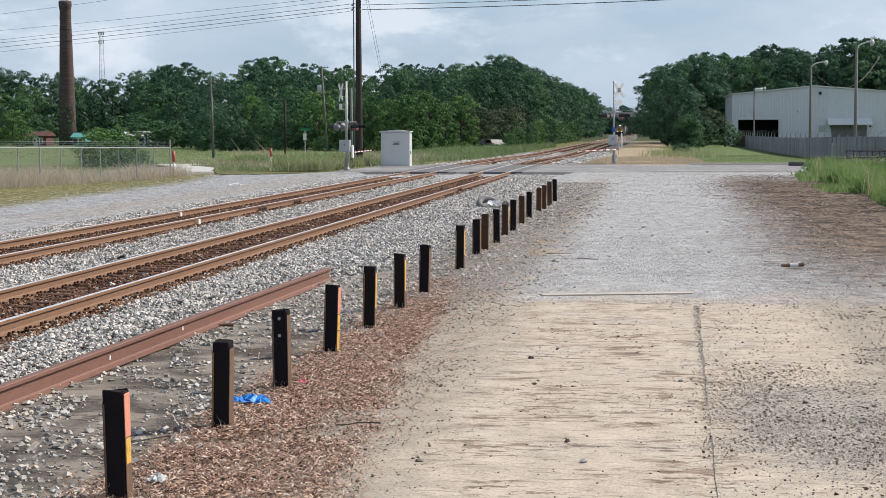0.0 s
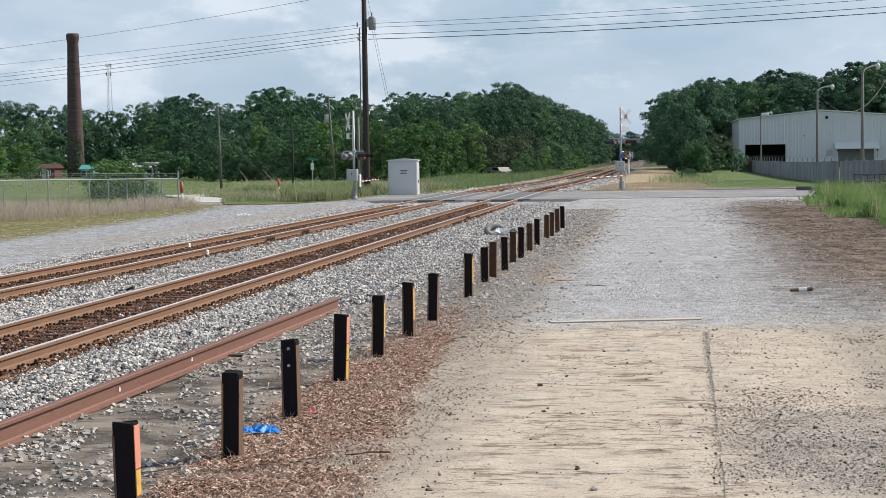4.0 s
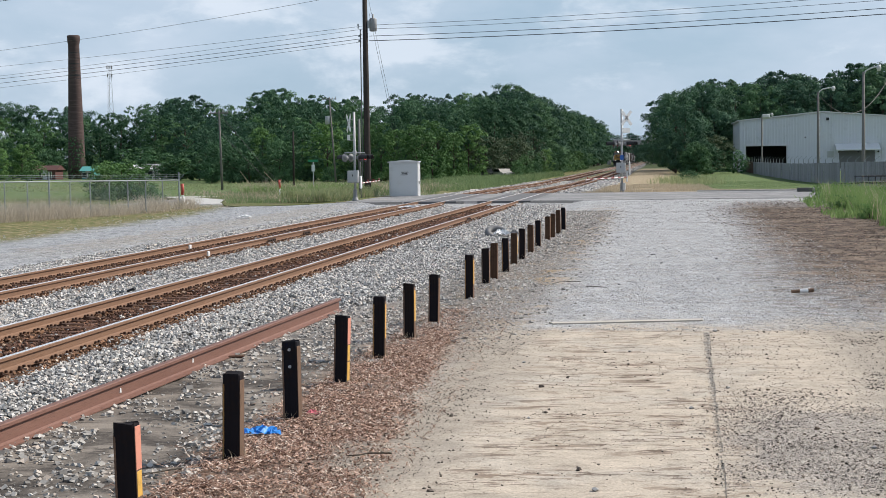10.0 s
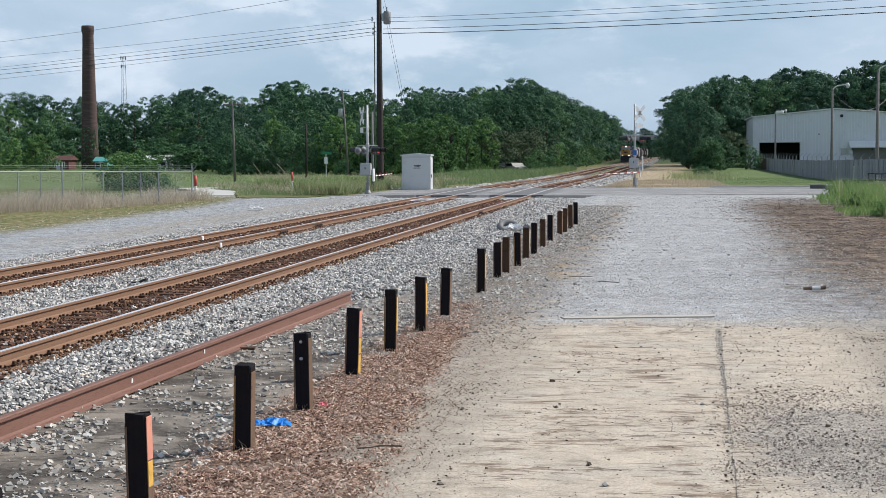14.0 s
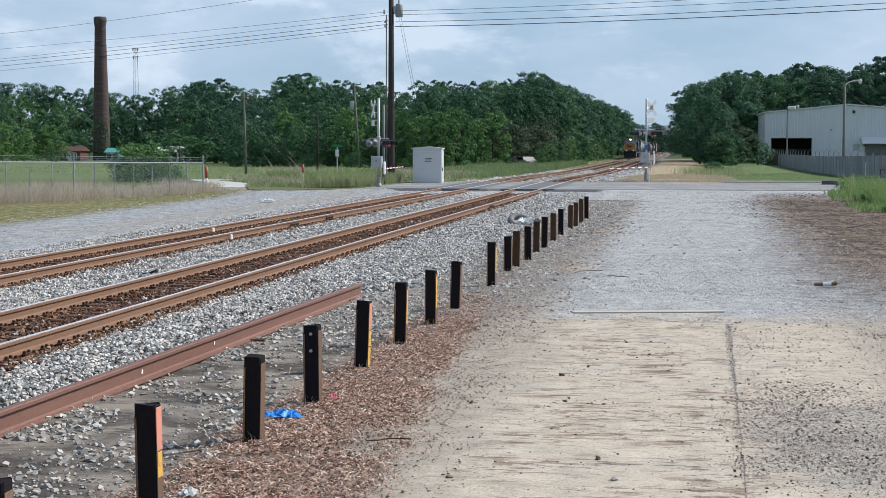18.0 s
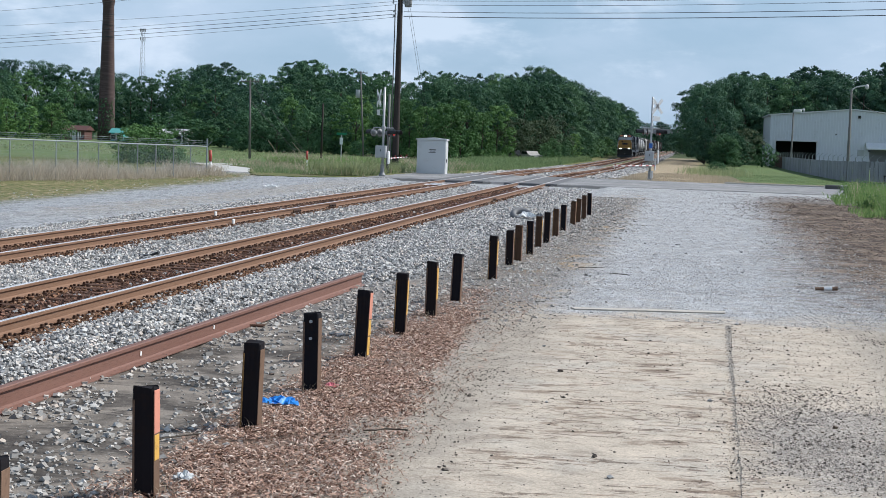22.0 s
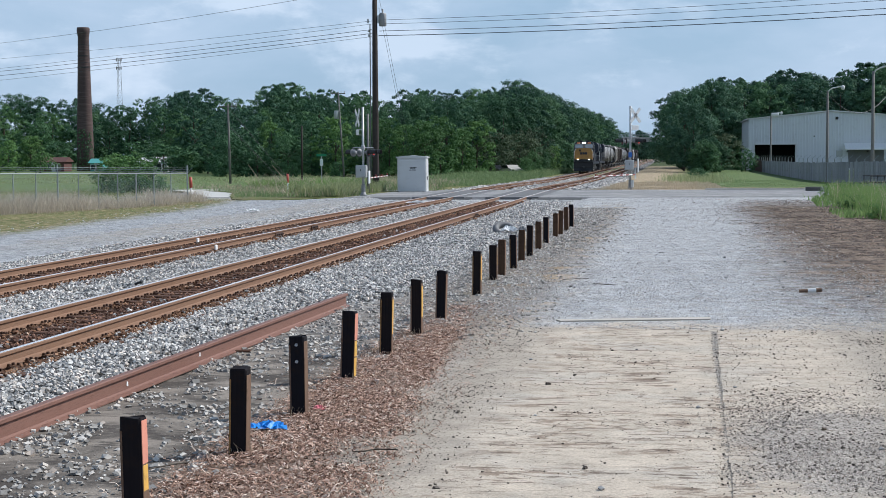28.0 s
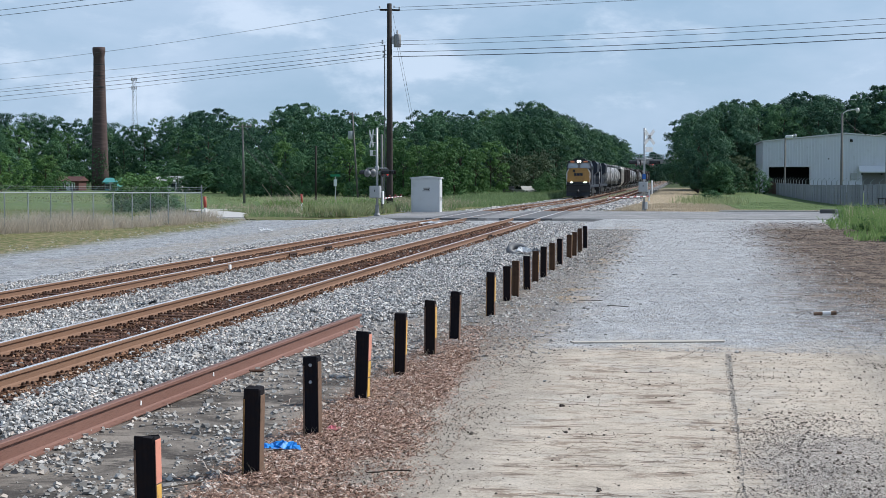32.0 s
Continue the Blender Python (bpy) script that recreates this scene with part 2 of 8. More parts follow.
    stone = g.mix(g.xyz(g.voronoi(75, out="Color"))[0], (0.17, 0.150, 0.130), (0.52, 0.468, 0.415))
    col = g.mix(g.m("MULTIPLY", g.step(far, 1.15, 0.75), g.m("MULTIPLY", g.step(g.noise(9, 4, 0.7), 0.28, 0.46), 1.0)), col, stone)
    col = g.shade(col, g.noise(1.0, 9, 0.8, g.scaled(v, (2.2, 2.6, 1.0)), 0.3), 0.80, 1.17)
    col = g.shade(col, g.noise(1.0, 3, 0.8, g.scaled(v, (40.0, 32.0, 1.0))), 0.80, 1.16)
    h = g.m("SUBTRACT", g.m("ADD", n2, g.m("MULTIPLY", grit, 0.5)), g.m("MULTIPLY", g.m("MULTIPLY", paved, g.step(mid, 0.57, 0.64)), 0.5))
    return col, h


def slab_material():
    g = Graph("worn_concrete", 0.92, 0, 0.25)
    col, h = concrete_colour(g)
    g.bump(h, 0.8, 0.012)
    return g.done(col)


def ground_material():
    g = Graph("ground", 0.95, 0, 0.2)
    x, y, _ = g.xyz()
    n0, n1, n2 = g.noise(0.12, 3), g.noise(0.6, 5, 0.65), g.noise(3.0, 5, 0.65)
    n3, n4 = g.noise(14, 5, 0.7), g.noise(60, 3, 0.7)
    vor = g.voronoi(38)
    vor2 = g.voronoi(14, out="Color")
    grain = g.m("ADD", g.m("MULTIPLY", n3, 0.5), g.m("MULTIPLY", n4, 0.5))
    wob = g.m("MULTIPLY", g.m("SUBTRACT", n1, 0.5), 3.0)
    wob2 = g.m("MULTIPLY", g.m("SUBTRACT", n2, 0.5), 1.2)
    xw, yw = g.m("ADD", x, g.m("ADD", wob, wob2)), g.m("ADD", y, g.m("MULTIPLY", g.m("ADD", wob, wob2), 2.2))

    def band(v, a, b, s):
        return g.m("MULTIPLY", g.step(v, a - s, a + s), g.step(v, b + s, b - s))

    # lot of grey gravel
    cell = g.xyz(g.voronoi(30, out="Color"))[0]
    chip = g.mix(cell, (0.17, 0.17, 0.175), (0.56, 0.56, 0.57))
    fine_chip = g.mix(g.xyz(g.voronoi(75, out="Color"))[0], (0.29, 0.30, 0.318), (0.62, 0.632, 0.655))
    col = g.mix(g.step(grain, 0.42, 0.58), chip, fine_chip)
    col = g.mix(g.m("MULTIPLY", g.step(n3, 0.54, 0.64), 0.6), col, (0.15, 0.145, 0.14))
    col = g.mix(g.m("MULTIPLY", g.step(g.noise(1.0, 5, 0.7, g.scaled(g.pos(), (1.2, 0.35, 1)), 0.6), 0.50, 0.62), 0.35), col, (0.50, 0.505, 0.52))
    col = g.mix(g.m("MULTIPLY", g.step(n2, 0.48, 0.66), 0.5), col, (0.36, 0.33, 0.29))
    # pale sandy dust near the slabs
    sand, sand_h = concrete_colour(g)
    m_sand = g.m("MULTIPLY", g.step(yw, 23.6, 21.4), g.step(g.m("ADD", x, wob2), -3.1, -2.3))
    m_sand = g.m("MULTIPLY", m_sand, g.m("SUBTRACT", 1.0, g.m("MULTIPLY", g.step(xw, 3.2, 4.8), 0.7)))
    # brown bare earth
    earth = g.mix(g.step(g.noise(1.0, 8, 0.8, g.scaled(g.pos(), (1.8, 0.9, 1)), 0.4), 0.36, 0.64), (0.040, 0.029, 0.025), (0.27, 0.205, 0.16))
    earth = g.mix(g.m("MULTIPLY", g.step(g.noise(1.0, 5, 0.7, g.scaled(g.pos(), (1.5, 3.0, 1)), 0.8), 0.50, 0.57), 0.8), earth, (0.040, 0.030, 0.026))
    earth = g.mix(g.m("MULTIPLY", g.step(g.noise(1.0, 6, 0.75, g.scaled(g.pos(), (5.0, 4.0, 1)), 0.5), 0.55, 0.63), 0.6), earth, (0.34, 0.285, 0.23))
    earth = g.mix(g.m("MULTIPLY", g.step(n1, 0.5, 0.65), 0.6), earth, (0.26, 0.20, 0.15))
    earth = g.mix(g.m("MULTIPLY", g.step(vor, 0.25, 0.05), g.step(n2, 0.5, 0.6)), earth, (0.33, 0.32, 0.31))
    edge = g.m("ADD", xw, g.m("MULTIPLY", g.m("SUBTRACT", 45.0, y), 0.02))
    m_earth = g.m("MULTIPLY", g.step(edge, 1.7, 4.0), band(yw, 26.0, 77.0, 6.0))
    col = g.mix(m_earth, col, earth)
    col = g.mix(g.m("MULTIPLY", g.m("MULTIPLY", g.step(xw, 1.2, 2.6), band(yw, 20, 40, 6)), g.m("MULTIPLY", g.step(n2, 0.4, 0.6), 0.6)), col, earth)
    # straw patches beside the posts
    straw = g.mix(grain, (0.26, 0.17, 0.09), (0.46, 0.33, 0.18))
    m_straw = g.m("MULTIPLY", band(xw, -3.4, -1.6, 0.5), g.m("MULTIPLY", band(y, 22, 75, 4), g.step(n1, 0.49, 0.60)))
    col = g.mix(m_straw, col, straw)
    # dark mud beside the loose rail, smooth and half dried
    damp = g.noise(1.0, 6, 0.62, g.scaled(g.pos(), (0.9, 1.3, 1.0)), 0.6)
    mud = g.mix(g.step(damp, 0.38, 0.62), (0.072, 0.062, 0.055), (0.255, 0.222, 0.190))
    mud = g.mix(g.m("MULTIPLY", g.step(g.noise(1.0, 5, 0.7, g.scaled(g.pos(), (2.2, 6.5, 1.0)), 0.5), 0.54, 0.60), 0.75), mud, (0.050, 0.044, 0.040))
    mud = g.mix(g.m("MULTIPLY", g.step(n3, 0.54, 0.66), 0.45), mud, (0.30, 0.270, 0.235))
    m_mud = g.m("MULTIPLY", band(g.m("ADD", x, g.m("MULTIPLY", wob2, 0.5)), -5.9, -3.1, 0.35), g.step(yw, 27, 18))
    mud2 = g.mix(grain, (0.12, 0.095, 0.075), (0.28, 0.24, 0.20))
    col = g.mix(g.m("MULTIPLY", g.m("MULTIPLY", band(xw, -5.0, -2.1, 0.6), band(yw, 20, 70, 4)), 0.85), col, mud2)
    litter = g.mix(grain, (0.10, 0.064, 0.046), (0.36, 0.25, 0.185))
    m_lit = g.m("MULTIPLY", band(g.m("ADD", x, g.m("MULTIPLY", wob2, 0.5)), -3.75, -2.55, 0.25), g.step(yw, 24, 20))
    # gravel lane behind the tracks
    lane = g.mix(g.m("ADD", g.m("MULTIPLY", g.xyz(g.voronoi(14, out="Color"))[0], 0.6), g.m("MULTIPLY", g.xyz(g.voronoi(5, out="Color"))[1], 0.4)), (0.10, 0.105, 0.115), (0.52, 0.535, 0.56))
    lane = g.mix(g.step(n2, 0.42, 0.62), lane, g.mix(grain, (0.24, 0.250, 0.268), (0.47, 0.488, 0.52)))
    lane = g.mix(g.m("MULTIPLY", g.step(n1, 0.5, 0.7), 0.25), lane, (0.27, 0.268, 0.265))
    left = g.step(x, -14.0, -15.5)
    col = g.mix(left, col, lane)
    dry = g.mix(grain, (0.22, 0.16, 0.09), (0.46, 0.37, 0.24))
    m_dry = g.m("MULTIPLY", g.m("MULTIPLY", band(xw, -18.4, -16.0, 0.6), band(yw, 40, 80, 8)), g.m("MULTIPLY", g.step(n2, 0.36, 0.56), 0.40))
    col = g.mix(m_dry, col, dry)
    # grass left of the lane, with a mossy and straw edge
    turf = g.mix(g.noise(1.3, 6, 0.7), (0.055, 0.085, 0.022), (0.15, 0.17, 0.045))
    turf = g.mix(g.m("MULTIPLY", g.step(n0, 0.45, 0.65), 0.55), turf, (0.20, 0.19, 0.08))
    turf = g.mix(g.m("MULTIPLY", grain, 0.35), turf, (0.05, 0.07, 0.02))
    away = g.m("ADD", xw, g.m("MULTIPLY", g.m("SUBTRACT", y, 55.0), 0.06))
    m_turf = g.m("MAXIMUM", g.m("MULTIPLY", g.step(away, -20.5, -22.5), g.step(yw, 86, 78)), g.step(g.m("ADD", xw, g.m("MULTIPLY", g.m("SUBTRACT", 84.0, y), 0.12)), -27.5, -29.5))
    col = g.mix(m_turf, col, g.mix(g.m("MULTIPLY", g.step(n2, 0.45, 0.62), g.step(xw, -30, -26)), turf, dry))
    # fields past the road
    m_field = g.step(g.m("ADD", y, g.m("MULTIPLY", wob2, 0.8)), 101.5, 103.5)
    mixed = g.mix(g.step(n1, 0.45, 0.62), turf, g.mix(grain, (0.20, 0.17, 0.09), (0.36, 0.31, 0.18)))
    lawn = g.mix(g.m("ADD", g.m("MULTIPLY", g.noise(0.35, 6, 0.7), 0.5), g.m("MULTIPLY", g.noise(1.0, 7, 0.75, g.scaled(g.pos(), (2.4, 0.9, 1))), 0.5)), (0.050, 0.090, 0.030), (0.180, 0.240, 0.092))
    lawn = g.mix(g.m("MULTIPLY", g.step(n0, 0.5, 0.7), 0.4), lawn, (0.20, 0.20, 0.09))
    field = g.mix(g.step(x, -16.5, -22.0), mixed, lawn)
    strip = g.mix(g.m("ADD", g.m("MULTIPLY", n2, 0.6), g.m("MULTIPLY", g.noise(9, 4, 0.7), 0.4)), (0.22, 0.165, 0.10), (0.56, 0.46, 0.33))
    strip = g.mix(g.m("MULTIPLY", g.step(n1, 0.52, 0.62), 0.45), strip, (0.16, 0.17, 0.07))
    field = g.mix(band(xw, -5.5, 2.4, 1.4), field, strip)
    verge = g.m("MULTIPLY", g.step(xw, 1.0, 4.0), g.step(yw, 113, 107))
    field = g.mix(g.step(xw, 2.0, 5.0), field, lawn)
    field = g.mix(g.m("MULTIPLY", verge, g.step(xw, 12.0, 6.0)), field, strip)
    col = g.mix(m_field, col, field)
    # forest floor far off
    col = g.mix(g.step(y, 330, 420), col, (0.05, 0.07, 0.025))
    rough_tex = g.noise(1.0, 10, 0.78, g.scaled(g.pos(), (2.4, 1.9, 1.0)), 0.3)
    col = g.shade(col, rough_tex, 0.74, 1.22)
    speck = g.noise(1.0, 3, 0.8, g.scaled(g.pos(), (19.0, 11.0, 1.0)))
    col = g.shade(col, speck, 0.78, 1.20)
    col = g.shade(col, g.noise(1.0, 3, 0.8, g.scaled(g.pos(), (60.0, 42.0, 1.0))), 0.78, 1.20)
    col = g.mix(m_mud, col, mud)
    col = g.mix(g.m("MULTIPLY", m_lit, 0.85), col, litter)
    h = g.m("ADD", g.m("MULTIPLY", n3, 0.6), g.m("MULTIPLY", g.m("SUBTRACT", 1.0, vor), 0.5))
    h = g.m("MULTIPLY", g.m("ADD", h, g.m("MULTIPLY", rough_tex, 0.9)), g.m("SUBTRACT", 1.0, g.m("MULTIPLY", m_mud, 0.75)))
    # the dusty ground about the slabs is one surface with them
    col = g.mix(m_sand, col, sand)
    h = g.m("ADD", g.m("MULTIPLY", h, g.m("SUBTRACT", 1.0, m_sand)), g.m("MULTIPLY", g.m("MULTIPLY", sand_h, 0.28), m_sand))
    g.bump(h, 0.8, 0.035)
    return g.done(col)


def verge_material():
    g = Graph("verge_soil", 0.95, 0, 0.2)
    n1, n2, n3 = g.noise(0.8, 5, 0.65), g.noise(4, 5, 0.7), g.noise(30, 4, 0.7)
    col = g.mix(n3, (0.10, 0.10, 0.045), (0.26, 0.25, 0.13))
    col = g.mix(g.step(n1, 0.45, 0.6), col, (0.115, 0.145, 0.045))
    col = g.mix(g.m("MULTIPLY", g.step(n2, 0.52, 0.64), 0.7), col, (0.13, 0.10, 0.075))
    g.bump(n3, 0.8, 0.03)
    return g.done(col)


def stone_material(name, dark, light, warm):
    g = Graph(name, 0.9, 0, 0.3)
    r = g.island()
    col = g.ramp(r, [(0.0, dark), (0.45, tuple(0.6 * a + 0.4 * b for a, b in zip(dark, light))), (0.8, light), (0.95, warm)])
    col = g.mix(g.m("MULTIPLY", g.noise(60, 3, 0.6), 0.5), col, tuple(k * 0.6 for k in dark))
    return g.done(col)


def asphalt_material():
    g = Graph("asphalt", 0.9, 0, 0.3)
    n1, n2, n3 = g.noise(0.25, 5, 0.65), g.noise(2.2, 5, 0.65), g.noise(45, 3, 0.7)
    col = g.mix(n3, (0.17, 0.17, 0.175), (0.30, 0.30, 0.31))
    col = g.mix(g.m("MULTIPLY", g.step(n1, 0.42, 0.62), 0.5), col, (0.36, 0.35, 0.34))
    col = g.mix(g.m("MULTIPLY", g.step(n2, 0.56, 0.66), 0.5), col, (0.11, 0.105, 0.10))
    col = g.shade(col, g.noise(1.0, 10, 0.75, g.scaled(g.pos(), (0.9, 1.6, 1.0)), 0.3), 0.68, 1.25)
    line = g.step(g.m("ABSOLUTE", g.m("SUBTRACT", g.noise(0.35, 3, 0.5), 0.5)), 0.006, 0.0)
    col = g.mix(g.m("MULTIPLY", line, 0.7), col, (0.06, 0.058, 0.056))
    g.bump(n3, 0.4, 0.01)
    return g.done(col)


def rust_material(name, a, b, dark, rough=0.75, along=(1, 1, 1)):
    g = Graph(name, rough, 0.15, 0.35)
    v = g.scaled(g.pos(), along)
    n1, n2 = g.noise(1.2, 5, 0.65, v), g.noise(26, 4, 0.7, v)
    col = g.mix(n1, a, b)
    col = g.mix(g.m("MULTIPLY", g.step(n2, 0.5, 0.72), 0.7), col, dark)
    g.bump(n2, 0.35, 0.006)
    return g.done(col)


def wood_material(name, a, b, dark, stretch=(14, 14, 0.8)):
    g = Graph(name, 0.85, 0, 0.12)
    v = g.scaled(g.obj(), stretch)
    n1, n2 = g.noise(1.0, 5, 0.65, v, 0.5), g.noise(5, 4, 0.7, g.obj())
    col = g.mix(n1, a, b)
    col = g.mix(g.m("MULTIPLY", g.step(n2, 0.5, 0.7), 0.6), col, dark)
    col = g.mix(g.m("MULTIPLY", g.rnd(), 0.35), col, dark)
    g.bump(n1, 0.5, 0.01)
    return g.done(col)


def leaf_material(name, dark, light):
    g = Graph(name, 0.65, 0, 0.15)
    r = g.island()
    big = g.noise(0.3, 3, 0.6)
    col = g.mix(g.m("ADD", g.m("MULTIPLY", r, 0.6), g.m("MULTIPLY", big, 0.4)), dark, light)
    own = g.rnd()
    col = g.mix(g.step(own, 0.35, 0.95), col, g.mix(r, tuple(k * 0.75 for k in dark), (light[0] * 0.55, light[1] * 0.62, light[2] * 0.75)))
    col = g.mix(g.m("MULTIPLY", g.step(own, 0.3, 0.0), 0.7), col, g.mix(r, (dark[0] * 1.5, dark[1] * 1.35, dark[2]), (light[0] * 1.35, light[1] * 1.25, light[2])))
    return g.leafy(col, 0.16)


def grass_material(name, dark, light):
    """Thin blades that differ one from the next and from patch to patch."""
    g = Graph(name, 0.8, 0, 0.2)
    f = g.m("ADD", g.m("MULTIPLY", g.island(), 0.6), g.m("MULTIPLY", g.noise(0.5, 4, 0.65), 0.4))
    return g.leafy(g.mix(f, dark, light), 0.4)


def brick_material():
    g = Graph("chimney_brick", 0.9, 0, 0.25)
    v = g.obj()
    n1, n2 = g.noise(0.35, 5, 0.65, v), g.noise(5, 5, 0.7, v)
    rows = g.noise(1.0, 3, 0.5, g.scaled(v, (0.4, 0.4, 6.0)))
    col = g.mix(n2, (0.060, 0.044, 0.044), (0.108, 0.073, 0.068))
    col = g.mix(g.m("MULTIPLY", g.step(n1, 0.45, 0.65), 0.6), col, (0.07, 0.05, 0.047))
    col = g.mix(g.m("MULTIPLY", g.step(rows, 0.5, 0.6), 0.35), col, (0.17, 0.12, 0.105))
    g.bump(n2, 0.6, 0.05)
    return g.done(col)


M = {}
M["ground"] = ground_material()
M["ballast"] = stone_material("ballast_stone", (0.22, 0.213, 0.208), (0.84, 0.82, 0.79), (0.76, 0.665, 0.58))
M["rusty_ballast"] = stone_material("rusty_ballast_stone", (0.085, 0.042, 0.024), (0.36, 0.20, 0.115), (0.46, 0.33, 0.24))
M["dark_ballast"] = stone_material("dark_ballast_stone", (0.075, 0.040, 0.028), (0.30, 0.165, 0.115), (0.36, 0.19, 0.11))
M["gravel"] = stone_material("lot_gravel", (0.27, 0.265, 0.26), (0.78, 0.775, 0.765), (0.56, 0.50, 0.44))
M["mud_stone"] = stone_material("muddy_stone", (0.22, 0.207, 0.193), (0.70, 0.67, 0.63), (0.58, 0.50, 0.43))
M["dark_gravel"] = stone_material("dark_gravel", (0.16, 0.138, 0.120), (0.70, 0.635, 0.57), (0.54, 0.46, 0.38))
M["grit"] = stone_material("joint_grit", (0.30, 0.275, 0.245), (0.70, 0.65, 0.59), (0.54, 0.47, 0.40))
M["grit_dark"] = stone_material("brown_grit", (0.10, 0.084, 0.070), (0.42, 0.365, 0.31), (0.56, 0.50, 0.43))
M["earth_clod"] = stone_material("earth_clods", (0.070, 0.053, 0.044), (0.27, 0.205, 0.16), (0.42, 0.36, 0.30))
M["clod"] = stone_material("dry_clods", (0.050, 0.040, 0.034), (0.24, 0.205, 0.175), (0.20, 0.15, 0.115))
M["bark_crumb"] = stone_material("bark_crumbs", (0.030, 0.023, 0.019), (0.11, 0.082, 0.062), (0.20, 0.15, 0.11))
M["pale_concrete"] = plain("pale_concrete", (0.46, 0.42, 0.365), 0.9, 0, 0.15, 2, 30, (0.25, 0.22, 0.19), 0.6)
M["chips"] = stone_material("wood_chips", (0.12, 0.062, 0.044), (0.76, 0.51, 0.385), (0.95, 0.82, 0.71))
M["slab"] = slab_material()
M["verge"] = verge_material()
M["asphalt"] = asphalt_material()
M["rail"] = rust_material("rail_rust", (0.180, 0.101, 0.062), (0.262, 0.156, 0.100), (0.090, 0.050, 0.034), 0.7, (1, 0.15, 6))
M["old_rail"] = rust_material("loose_rail_rust", (0.155, 0.076, 0.056), (0.245, 0.135, 0.105), (0.085, 0.042, 0.034), 0.6, (1, 0.3, 5))
M["rail_top"] = plain("polished_steel", (0.72, 0.73, 0.75), 0.34, 0.6, 0.12, 0.6, 20, (0.30, 0.22, 0.17), 0.6)
M["tie"] = wood_material("creosote_tie", (0.066, 0.038, 0.028), (0.175, 0.100, 0.072), (0.040, 0.025, 0.019), (0.8, 14, 14))
M["plate"] = rust_material("tie_plate_rust", (0.045, 0.024, 0.016), (0.10, 0.052, 0.032), (0.018, 0.012, 0.010))
M["black_post"] = wood_material("black_post", (0.006, 0.006, 0.009), (0.016, 0.015, 0.019), (0.024, 0.015, 0.011))
M["brown_post"] = wood_material("brown_post", (0.040, 0.026, 0.018), (0.125, 0.072, 0.045), (0.026, 0.018, 0.014))
M["bare_edge"] = wood_material("weathered_edge", (0.13, 0.085, 0.06), (0.26, 0.17, 0.12), (0.06, 0.04, 0.03))
M["yellow_paint"] = plain("worn_yellow_paint", (0.62, 0.36, 0.07), 0.7, 0, 0.2, 9, 60, (0.10, 0.06, 0.04), 0.8)
M["ochre_edge"] = plain("ochre_worn_edge", (0.30, 0.17, 0.055), 0.8, 0, 0.25, 9, 60, (0.06, 0.04, 0.03), 0.8)
M["pink_paint"] = plain("faded_red_paint", (0.58, 0.24, 0.17), 0.7, 0, 0.2, 9, 60, (0.16, 0.08, 0.06), 0.7)
M["white"] = plain("white_paint", (0.74, 0.74, 0.74), 0.5, 0, 0.06, 2, 40, (0.45, 0.44, 0.42), 0.3)
M["stripe_red"] = plain("faded_stripe_red", (0.26, 0.05, 0.045), 0.6, 0, 0.12)
M["red"] = plain("red_paint", (0.42, 0.065, 0.045), 0.5, 0, 0.12)
M["galv"] = plain("galvanised_steel", (0.42, 0.43, 0.44), 0.5, 0.4, 0.12, 3, 40)
M["fence_steel"] = plain("dull_galvanised_wire", (0.27, 0.30, 0.31), 0.6, 0.2, 0.12, 3, 40)
M["signal_grey"] = plain("weathered_grey_metal", (0.26, 0.265, 0.27), 0.6, 0.2, 0.15, 3, 40)
M["dull_pole"] = plain("dull_grey_pole", (0.15, 0.15, 0.145), 0.7, 0, 0.15, 3, 40)
M["faded_black"] = plain("faded_black_paint", (0.20, 0.20, 0.205), 0.7)
M["dark"] = plain("black_metal", (0.018, 0.018, 0.020), 0.5, 0.1, 0.2)
M["wire"] = plain("cable", (0.035, 0.037, 0.042), 0.6)
M["pole"] = wood_material("utility_pole_wood", (0.034, 0.029, 0.027), (0.075, 0.064, 0.058), (0.024, 0.021, 0.019), (6, 6, 0.4))
M["grey_pole"] = wood_material("grey_pole_wood", (0.14, 0.134, 0.128), (0.26, 0.25, 0.235), (0.10, 0.096, 0.09), (6, 6, 0.4))
M["cabinet"] = plain("cabinet_aluminium", (0.60, 0.61, 0.62), 0.45, 0.15, 0.05, 1.2, 30, (0.40, 0.39, 0.37), 0.35)
M["brick"] = brick_material()
M["leaf_a"] = leaf_material("leaf_deep", (0.024, 0.064, 0.044), (0.112, 0.222, 0.122))
M["leaf_b"] = leaf_material("leaf_mid", (0.030, 0.080, 0.040), (0.142, 0.268, 0.118))
M["leaf_c"] = leaf_material("leaf_bright", (0.066, 0.150, 0.046), (0.215, 0.36, 0.115))
M["leaf_dry"] = leaf_material("leaf_brown", (0.060, 0.098, 0.050), (0.190, 0.225, 0.120))
M["bark"] = wood_material("bark", (0.06, 0.05, 0.04), (0.13, 0.11, 0.09), (0.04, 0.03, 0.025), (6, 6, 0.8))
M["grass"] = grass_material("tall_grass", (0.17, 0.215, 0.095), (0.44, 0.47, 0.27))
M["field_grass"] = grass_material("roadside_grass", (0.095, 0.155, 0.070), (0.28, 0.36, 0.175))
M["fence_grass"] = grass_material("grey_dry_grass", (0.36, 0.315, 0.255), (0.70, 0.63, 0.53))
M["straw"] = grass_material("dry_grass", (0.32, 0.265, 0.19), (0.60, 0.52, 0.40))
M["weed"] = grass_material("green_weeds", (0.105, 0.19, 0.055), (0.30, 0.42, 0.16))
